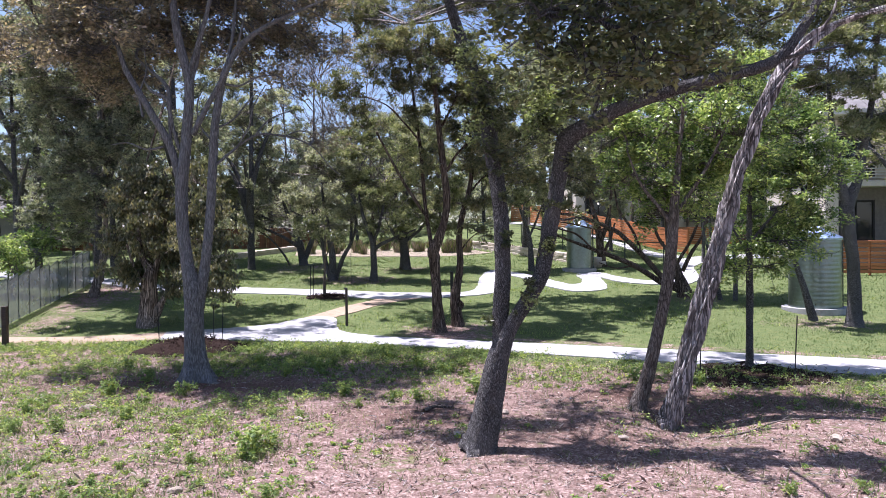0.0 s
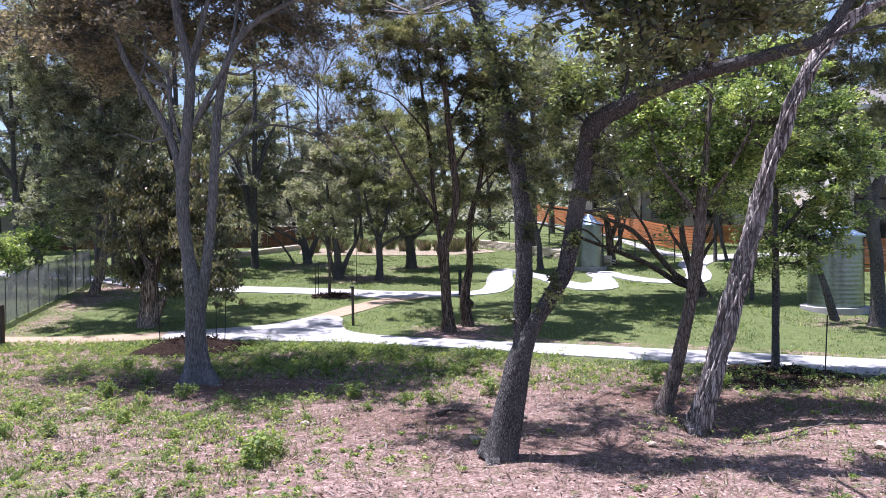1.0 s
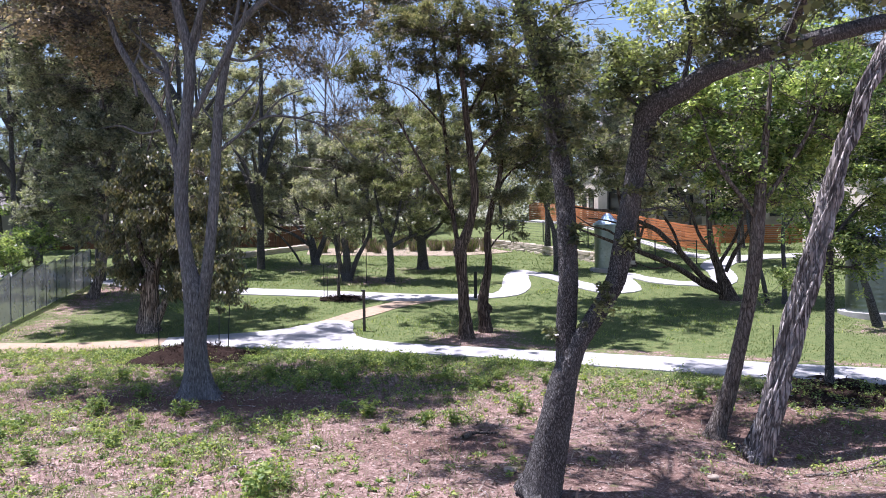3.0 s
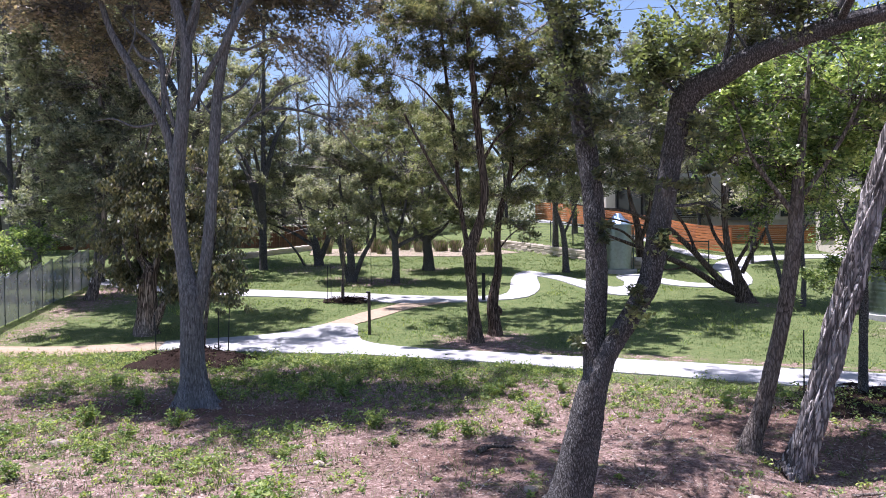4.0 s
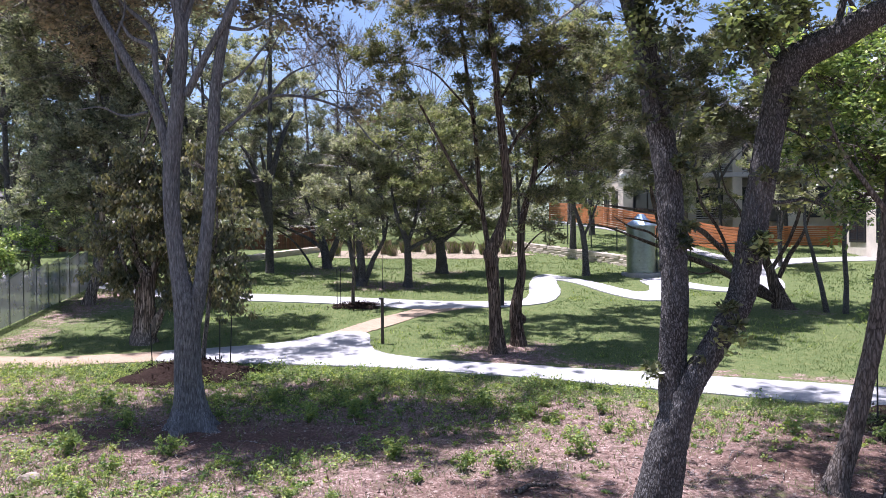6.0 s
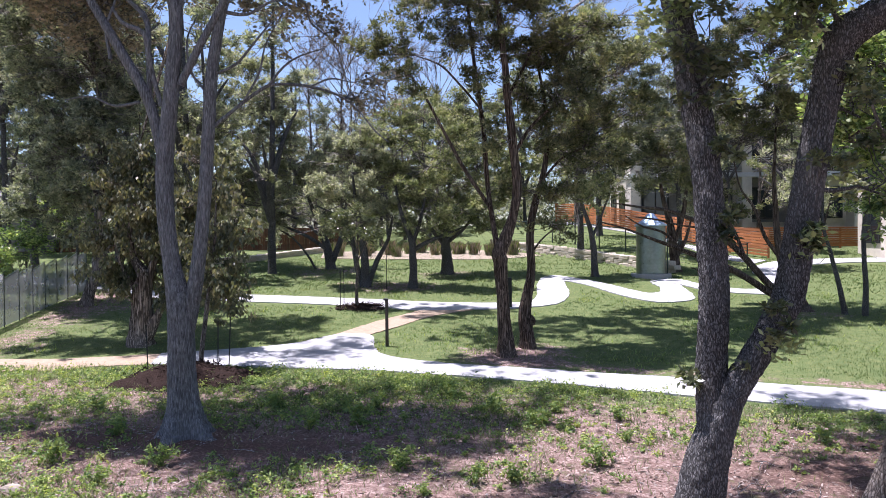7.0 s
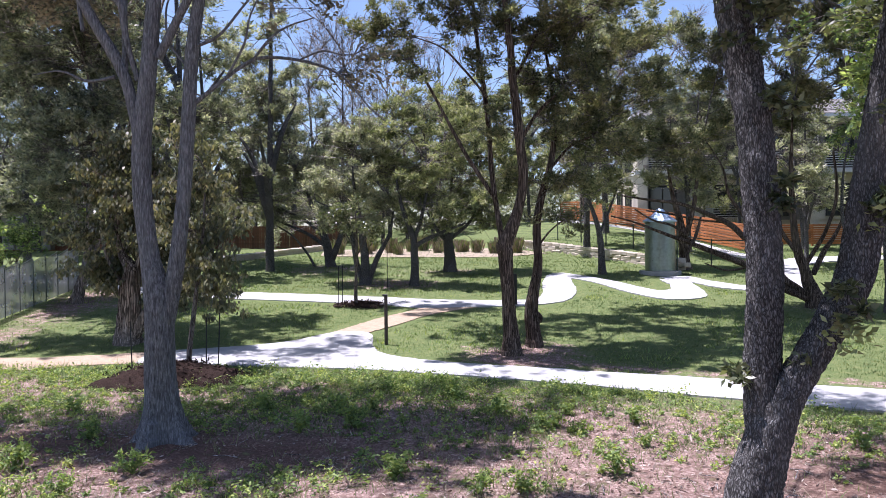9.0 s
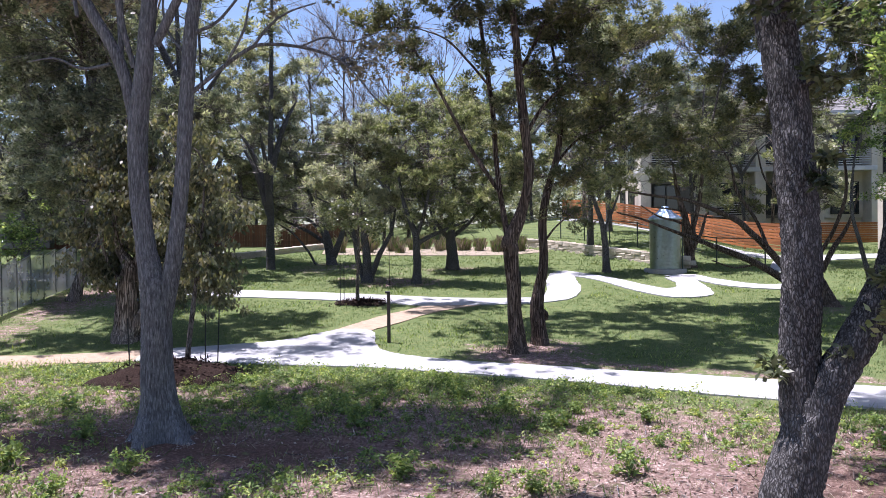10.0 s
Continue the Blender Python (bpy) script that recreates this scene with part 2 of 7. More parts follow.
def rise(x, y):
    """Height of the ground: level at first, a lawn that climbs away, and a terrace behind the stone wall."""
    x, y = np.asarray(x, float), np.asarray(y, float)
    z = np.where(y < 15, 0, np.where(y < 24.44, 0.0045 * (y - 15) ** 2, np.where(y < 42, 0.401 + 0.085 * (y - 24.44), 1.894 + 0.6 * (1 - np.exp(-(np.maximum(y, 42) - 42) / 7)))))
    d = 0.87 * (x - 3.45) + 0.49 * (y - 43.0)          # distance behind the stone wall
    terrace = np.clip(0.45 + 0.13 * np.clip(d, 0, 9), 0, 1.65) * (1 - smooth(5, 14, x)) * smooth(34, 40, y - 0.9 * np.maximum(0, x - 6.5)) * smooth(-0.15, 0.15, d)
    return z + terrace - 0.27 * np.exp(-((x - 4.0) / 0.9) ** 2 - ((y - 11.7) / 0.9) ** 2)


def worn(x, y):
    """0 on the leaf mould before the elm and round the oaks, and on two patches darkened for shade too, 1 elsewhere."""
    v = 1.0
    # the last two ellipses put shade into the earth along with mould
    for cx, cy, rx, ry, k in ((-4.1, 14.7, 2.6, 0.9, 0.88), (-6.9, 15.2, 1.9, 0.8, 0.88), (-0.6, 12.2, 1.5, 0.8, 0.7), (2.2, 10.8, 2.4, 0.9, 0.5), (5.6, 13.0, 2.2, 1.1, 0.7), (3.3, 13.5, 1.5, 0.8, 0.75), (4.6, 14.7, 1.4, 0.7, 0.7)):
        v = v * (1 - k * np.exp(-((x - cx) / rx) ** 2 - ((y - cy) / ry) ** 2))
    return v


def path_edge(x):
    """How far ahead the near edge of the walking path lies."""
    return np.interp(x, [-16, -8, -4, 0.4, 3.8, 9, 15, 23], [20.3, 20.6, 20.1, 18.8, 17.3, 14.9, 12.2, 8.2])


def far_edge(x):
    return np.interp(x, [-26, -16, -11, -8.3, -6.4, -5.3, -4.5, -3.6, -3.3, -2.9, -1.5, 0.7, 4.4, 10.1, 16, 24], [22.7, 21.7, 21.3, 21.8, 22.4, 23.0, 24.0, 23.9, 22.5, 21.5, 20.7, 20.0, 18.8, 16.7, 14.1, 10.1])


def strip(x, y):
    """1 on the trodden strip of earth along the far side of the path, 0 away from it."""
    return smooth(-1.5, 0.5, x) * np.exp(-((y - far_edge(x) - 0.45) / 0.42) ** 2)


def mesh_ob(name, verts, faces, material, parent=None, label="", smooth_shade=True):
    me = bpy.data.meshes.new(name)
    me.from_pydata([tuple(v) for v in verts], [], faces)
    me.materials.append(material)
    if smooth_shade:
        me.shade_smooth()
    ob = new(name, me)
    if parent is not None:
        ob.parent = parent
    if label:
        ob["label"] = label
    return ob


def part(name, bm, material, parent=None, label="", smooth_shade=False):
    me = bpy.data.meshes.new(name)
    bm.to_mesh(me)
    bm.free()
    me.materials.append(material)
    if smooth_shade:
        me.shade_smooth()
    ob = new(name, me)
    if parent is not None:
        ob.parent = parent
    if label:
        ob["label"] = label
    return ob


def shared(name, me, m, parent):
    ob = new(name, me)
    ob.parent = parent
    ob.matrix_basis = m
    return ob


def box_bm(sx, sy, sz, bevel=0.0, at=(0, 0, 0)):
    bm = bmesh.new()
    bmesh.ops.create_cube(bm, size=1, matrix=Matrix.Translation(at) @ Matrix.Diagonal((sx, sy, sz, 1)))
    if bevel:
        bmesh.ops.bevel(bm, geom=bm.edges[:], offset=bevel, segments=1, affect="EDGES")
    return bm


def cyl_bm(r, z0, z1, sides=12, r2=None, at=(0, 0)):
    bm = bmesh.new()
    bmesh.ops.create_cone(bm, cap_ends=True, segments=sides, radius1=r, radius2=r if r2 is None else r2, depth=z1 - z0,
                          matrix=Matrix.Translation((at[0], at[1], (z0 + z1) / 2)))
    return bm


def mesh_of(bm, name, material):
    me = bpy.data.meshes.new(name)
    bm.to_mesh(me)
    bm.free()
    me.materials.append(material)
    return me


def empty(name, x, y, z, rz=0.0):
    ob = new(name)
    ob.matrix_basis = pose(x, y, z, 0, 0, rz)
    ob.empty_display_size = 0.2
    return ob


# ---- ground ----
def build_ground():
    xs = np.concatenate([[-900, -500, -250, -130, -80, -55, -42], np.arange(-34, 34.01, 0.3), [42, 55, 80, 130, 250, 500, 900]])
    ys = np.concatenate([[-300, -120, -50, -20, -8, 0, 3], np.arange(5, 56.01, 0.3), [60, 66, 75, 90, 120, 180, 300, 600, 1400]])
    X, Y = np.meshgrid(xs, ys)
    rng = np.random.default_rng(4)
    Z = rise(X, Y)
    near = (np.abs(X) < 34) & (Y > 4.9) & (Y < 56)
    Z = Z + np.where(near, np.where(Y > 14, 0.35, 1.0) * (0.012 * np.sin(X * 2.3 + 1.1 * np.sin(Y * 1.7)) + 0.010 * np.sin(Y * 3.1 + X * 0.7) + rng.normal(0, 0.006, X.shape)), 0)
    n, m = X.shape
    idx = np.arange(n * m).reshape(n, m)
    faces = np.stack([idx[:-1, :-1], idx[:-1, 1:], idx[1:, 1:], idx[1:, :-1]], -1).reshape(-1, 4)
    ob = mesh_ob("ground", np.stack([X, Y, Z], -1).reshape(-1, 3), faces.tolist(), MAT["ground"])
    turf = smooth(-2.2, 0.4, Y - path_edge(X))
    turf = 0.1 + 0.62 * turf - 0.25 * np.exp(-((X + 12.5) / 3.5) ** 2 - ((Y - 30) / 3.5) ** 2)
    for bx, by, rr in ((-0.1, 21.4, 1.5), (0.5, 21.9, 1.3), (-7, 37, 3), (-3, 32, 1.8), (-5, 32.4, 2.0), (11.5, 22, 2.0), (-1.9, 35.7, 1.6), (8.8, 26.5, 1.6)):
        turf = turf - 0.42 * np.exp(-((X - bx) / rr) ** 2 - ((Y - by) / (rr * 0.8)) ** 2)
    turf = turf - 0.4 * np.exp(-((X + 12.8 + 0.18 * (Y - 24)) / 1.3) ** 2) * smooth(20, 22, Y) * (1 - smooth(33, 36, Y))
    turf = turf + 0.22 * smooth(2.5, 7.0, -X) * (1 - smooth(9, 12, Y)) * (Y < 15)
    turf = turf - 0.5 * strip(X, Y)
    a = ob.data.attributes.new("turf", "FLOAT", "POINT")
    a.data.foreach_set("value", turf.reshape(-1).astype(np.float32))
    a = ob.data.attributes.new("mould_shade", "FLOAT", "POINT")
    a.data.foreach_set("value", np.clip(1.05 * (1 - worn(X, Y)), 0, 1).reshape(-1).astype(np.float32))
    return tagged(ob, "sloping park ground of bare pinkish earth and mown grass", "ground", kind="structure")


build_ground()


def catmull(P, n):
    P = np.asarray(P, float)
    E = np.vstack([2 * P[0] - P[1], P, 2 * P[-1] - P[-2]])
    out = []
    for i in range(len(P) - 1):
        a, b, c, d = E[i:i + 4]
        for t in np.linspace(0, 1, n, endpoint=False):
            out.append(0.5 * (2 * b + (c - a) * t + (2 * a - 5 * b + 4 * c - d) * t * t + (3 * b - a - 3 * c + d) * t ** 3))
    out.append(P[-1])
    return np.array(out)


def strip_path(name, far, near, material, label, lift, across=7):
    """A thin slab laid on the ground between two edges, with its sides going into the earth."""
    A, B = catmull(far, 8), catmull(near, 8)
    rng = np.random.default_rng(len(far) * 7)
    A, B = A + rng.normal(0, 0.018, A.shape), B + rng.normal(0, 0.018, B.shape)
    rows = []
    for k in np.linspace(0, 1, across):
        Q = A * (1 - k) + B * k
        rows.append(np.column_stack([Q, rise(Q[:, 0], Q[:, 1]) + lift]))
    rows = [rows[0] - (0, 0, 0.15)] + rows + [rows[-1] - (0, 0, 0.15)]
    n = len(A)
    V = np.vstack(rows)
    F = [(r * n + i, (r + 1) * n + i, (r + 1) * n + i + 1, r * n + i + 1) for r in range(len(rows) - 1) for i in range(n - 1)]
    ob = mesh_ob(name, V, F, material, smooth_shade=False)
    return tagged(ob, label, "path", kind="structure")


strip_path("path_white", [(-8.3, 21.75), (-6.4, 22.3), (-5.3, 22.9), (-4.5, 23.9), (-3.6, 23.8), (-3.3, 22.4), (-2.9, 21.4), (-1.5, 20.6), (0.7, 19.9), (4.4, 18.7), (10.1, 16.6), (16, 14), (24, 10)],
           [(-8.1, 20.6), (-6.8, 20.5), (-5.8, 20.35), (-5, 20.2), (-4.2, 20.1), (-3.5, 20), (-2.8, 19.85), (-1.6, 19.5), (0.4, 18.8), (3.8, 17.3), (9, 14.9), (15, 12.2), (23, 8.2)],
           MAT["concrete"], "pale concrete walking path in bright sun", 0.028)
strip_path("path_tan", [(-26, 22.6), (-20, 22.0), (-16, 21.6), (-11.2, 21.2), (-9.5, 21.4), (-8.25, 21.75)], [(-26, 21), (-20, 20.6), (-15.5, 20.2), (-10.5, 20), (-9.3, 20.4), (-8.05, 20.6)],
           MAT["gravel"], "tan crushed gravel path meeting the concrete", 0.02)
strip_path("path_link", [(-4.5, 23.95), (-4.0, 25.0), (-3.4, 26.0), (-2.5, 27.25)], [(-3.6, 23.85), (-3.0, 24.8), (-2.1, 26.3), (-0.8, 27.45)],
           MAT["gravel"], "short tan gravel link between two paths", 0.02)
strip_path("path_lawn", [(-22, 37), (-16, 34), (-13, 31.9), (-9.6, 30.8), (-6.3, 30.0), (-3.9, 29.3), (-1.7, 28.7), (0.7, 28.6), (1.3, 29.6), (1.6, 32.2), (2.0, 34.3), (2.5, 35.0), (2.95, 34.7), (4.0, 33.1), (4.9, 31.0), (5.3, 30.3), (5.75, 30.6), (6.0, 31.6), (6.0, 33.0)],
           [(-22, 35), (-15.5, 32.4), (-12.6, 30.3), (-9.1, 29.3), (-5.9, 28.5), (-3.8, 27.9), (-2.6, 27.3), (-0.8, 27.4), (0.9, 27.7), (2.0, 28.5), (2.55, 30.4), (2.7, 32.6), (2.85, 33.3), (3.5, 32.2), (4.2, 30.0), (5.1, 28.5), (6.3, 28.8), (6.7, 30.0), (6.9, 32.2)],
           MAT["concrete"], "pale winding concrete path across the lawn", 0.028)
strip_path("path_back", [(6.1, 33.4), (7.2, 33.6), (7.7, 32.4), (8.6, 31.1), (9.7, 31.2), (10.4, 33), (11.2, 36.4), (13.6, 39.3), (18, 40.2), (26, 40)],
           [(6.45, 32.4), (6.9, 32.3), (7.3, 31.0), (8.3, 30.1), (10.0, 29.9), (11.2, 32), (12.2, 35.4), (14.2, 37.7), (18, 38.6), (26, 38.2)],
           MAT["concrete"], "pale concrete path curving up to the houses", 0.033)
strip_path("path_terrace", [(5.9, 56.3), (7.9, 51.8), (9.6, 48.3), (10.9, 43.3), (13.1, 39.6)], [(4.7, 55.7), (6.7, 51.2), (8.4, 47.7), (9.7, 42.7), (12.1, 38.4)],
           MAT["concrete"], "pale concrete path on the raised terrace", 0.028)

strip_path("gravel_bed", [(-9.2, 46.4), (-6, 46.6), (-3, 46.6), (-0.8, 46.4), (0.7, 46.6)], [(-8.6, 42.4), (-6, 41.7), (-3, 41.3), (0.2, 41.2), (2.9, 42.6)],
           MAT["bed"], "pale gravel planting bed behind the lawn", 0.024)

# ---- trees ----
KIND = {  # leaf length, width, cluster radius, leaves in a cluster, upward bias
    "elm": (0.095, 0.05, 0.26, 30), "oak": (0.068, 0.034, 0.18, 46), "bright": (0.09, 0.038, 0.21, 40),
    "juniper": (0.095, 0.037, 0.20, 70), "greyjuniper": (0.095, 0.037, 0.20, 70), "darkjuniper": (0.10, 0.039, 0.22, 66), "cedarjuniper": (0.095, 0.037, 0.20, 70), "droop": (0.115, 0.06, 0.25, 30)}


def tube(pts, rad, sides, rough, seed, furrow=9, plates=None, rooted=0.0):
    """A tapering stem along a smoothed line, with ridged bark as real relief. Returns vertices and faces."""
    rng = np.random.default_rng(seed)
    L = np.linalg.norm(np.diff(np.asarray(pts), axis=0), axis=1).sum()
    n = max(3, int(L / max(0.05, 0.35 * max(rad)) / (len(pts) - 1)))
    if plates:
        n = max(3, int(L / 0.036 / (len(pts) - 1)))
    Q = catmull(np.column_stack([pts, rad]), n if plates else min(n, 14))
    P, R = Q[:, :3], np.maximum(Q[:, 3], 0.004)
    P = P + rng.normal(0, 1, P.shape) * (R * (0.004 if plates else 0.02))[:, None]
    k = np.linspace(0, 1, len(P))[:, None]
    P = P + np.sin(k * np.array([17.0, 13.0, 0.0]) * L * 0.35 + seed) * np.minimum(R, 0.12)[:, None] * (0.015 if plates else 0.05) * np.minimum(1, 4 * k) * (1, 1, 0)
    t = np.gradient(P, axis=0)
    t /= np.linalg.norm(t, axis=1)[:, None] + 1e-9
    ref = np.array([0.0, 1.0, 0.0])
    u = np.cross(t, ref)
    u /= np.linalg.norm(u, axis=1)[:, None] + 1e-9
    w = np.cross(u, t)
    a = np.linspace(0, 2 * np.pi, sides, endpoint=False)
    s = np.concatenate([[0], np.cumsum(np.linalg.norm(np.diff(P, axis=0), axis=1))])
    ph = np.cumsum(rng.normal(0, 0.25, len(P)))
    rel = np.sin(furrow * a[None] + 1.3 * ph[:, None]) * 0.6 + np.sin((furrow * 2 + 1) * a[None] - 2.0 * ph[:, None] + s[:, None] * 3) * 0.4
    low = np.sin(2 * a[None] + s[:, None] * 1.7 + seed) + 0.7 * np.sin(3 * a[None] - s[:, None] * 2.9)
    rr = R[:, None] * (1 + rough * rel + 0.045 * low + rng.normal(0, rough * 0.3, rel.shape))
    if plates:
        # bark plates between deep cracks, long along the stem
        wide, tall, deep = plates
        twist = 0.55 if tall > 1 else 0.0
        D = np.zeros(rr.shape)
        for i in range(len(P)):
            for j in range(sides):
                q = Vector((R[i] * math.cos(a[j] + twist * s[i]) / wide, R[i] * math.sin(a[j] + twist * s[i]) / wide, s[i] / tall))
                q += 0.7 * noise.noise_vector(q * 0.8)
                d = noise.voronoi(q)[0]
                D[i, j] = min(1.0, (d[1] - d[0]) * (1.7 if twist else 3.2))
        rr = R[:, None] * (1 + 0.045 * low) + deep * (D - 0.6) * np.minimum(1, R / 0.07)[:, None]
    if rooted:
        # the foot spreads into roots
        lobes = 0.5 + 0.5 * np.sin(5 * a[None] + seed) + 0.3 * np.sin(3 * a[None] + 2 * seed)
        rr = rr * (1 + rooted * np.exp(-s / (0.95 * R[0] + 0.02))[:, None] * np.maximum(0, lobes) ** 1.5)
    V = P[:, None] + rr[..., None] * (np.cos(a)[None, :, None] * u[:, None] + np.sin(a)[None, :, None] * w[:, None])
    n = len(P)
    V = V.reshape(-1, 3)
    F = [(i * sides + j, i * sides + (j + 1) % sides, (i + 1) * sides + (j + 1) % sides, (i + 1) * sides + j) for i in range(n - 1) for j in range(sides)]
    F.append(tuple(range((n - 1) * sides, n * sides)))
    return V, F


def fast_mesh(name, V, F, material, parent, smooth_shade=True):
    """Many separate small faces, all with the same number of corners, in one mesh."""
    me = bpy.data.meshes.new(name)
    n, k = F.shape
    me.vertices.add(len(V))
    me.vertices.foreach_set("co", V.astype(np.float32).reshape(-1))
    me.loops.add(n * k)
    me.loops.foreach_set("vertex_index", F.astype(np.int32).reshape(-1))
    me.polygons.add(n)
    me.polygons.foreach_set("loop_start", np.arange(0, n * k, k, dtype=np.int32))
    me.update(calc_edges=True)
    me.materials.append(material)
    if smooth_shade:
        me.shade_smooth()
    ob = new(name, me)
    if parent is not None:
        ob.parent = parent
    return ob


def unit(v):
    return v / (np.linalg.norm(v, axis=-1, keepdims=True) + 1e-9)


def leaves(centres, radii, count, length, width, rng, droop=0.0, feather=False, sprig=False):
    """Folded four-cornered leaves scattered round the cluster centres."""
    n = len(centres) * count
    c = np.repeat(centres, count, axis=0)
    r = np.repeat(radii, count)
    off = unit(rng.normal(0, 1, (n, 3))) * (r * rng.random(n) ** 0.5)[:, None] * (1, 1, 0.75)
    base = c + off
    way = rng.normal(0, 1, (n, 3)) * (1, 1, 0.55)
    if feather:
        way = way * 0.8 + 0.55 * unit(off) + (0, 0, 0.45)
    way = unit(unit(way) + np.array([0, 0, -1.6 * droop]))
    nor = rng.normal(0, 1, (n, 3)) * 0.8 + (0, 0, 1.0 - droop)
    side = unit(np.cross(way, nor))
    nor = np.cross(side, way)
    ln = length * rng.uniform(0.65, 1.25, n)[:, None]
    wd = width * rng.uniform(0.7, 1.25, n)[:, None] * 0.5
    if sprig:
        V = np.stack([base - side * wd, base + side * wd, base + way * ln], 1).reshape(-1, 3)
        return V, np.arange(n * 3).reshape(n, 3)
    m = base + way * ln * 0.45
    V = np.stack([base, m + side * wd + nor * wd * 0.35, base + way * ln, m - side * wd + nor * wd * 0.35], 1).reshape(-1, 3)
    return V, np.arange(n * 4).reshape(n, 4)


def twigs(a, b, r0, r1, rng, sides=3, k=(0, 0.5, 1.0)):
    n = len(a)
    d = b - a
    ln = np.linalg.norm(d, axis=1, keepdims=True)
    k = np.array(k)
    P = a[:, None] + d[:, None] * k[None, :, None]
    if len(k) > 2:
        P[:, 1] += rng.normal(0, 0.09, (n, 3)) * ln + np.array([0, 0, 0.03]) * ln
    t = unit(d)
    u = unit(np.cross(t, rng.normal(0, 1, (n, 3))))
    w = np.cross(t, u)
    ang = np.arange(sides) * 2 * np.pi / sides
    R = r0[:, None] + (r1 - r0)[:, None] * k[None]
    ring = np.cos(ang)[None, :, None] * u[:, None] + np.sin(ang)[None, :, None] * w[:, None]
    V = P[:, :, None] + R[:, :, None, None] * ring[:, None]
    base = (np.arange(n) * len(k) * sides)[:, None, None]
    i, j = np.meshgrid(np.arange(len(k) - 1), np.arange(sides), indexing="ij")
    F = np.stack([i * sides + j, i * sides + (j + 1) % sides, (i + 1) * sides + (j + 1) % sides, (i + 1) * sides + j], -1).reshape(-1, 4)
    return V.reshape(-1, 3), (base + F[None]).reshape(-1, 4)


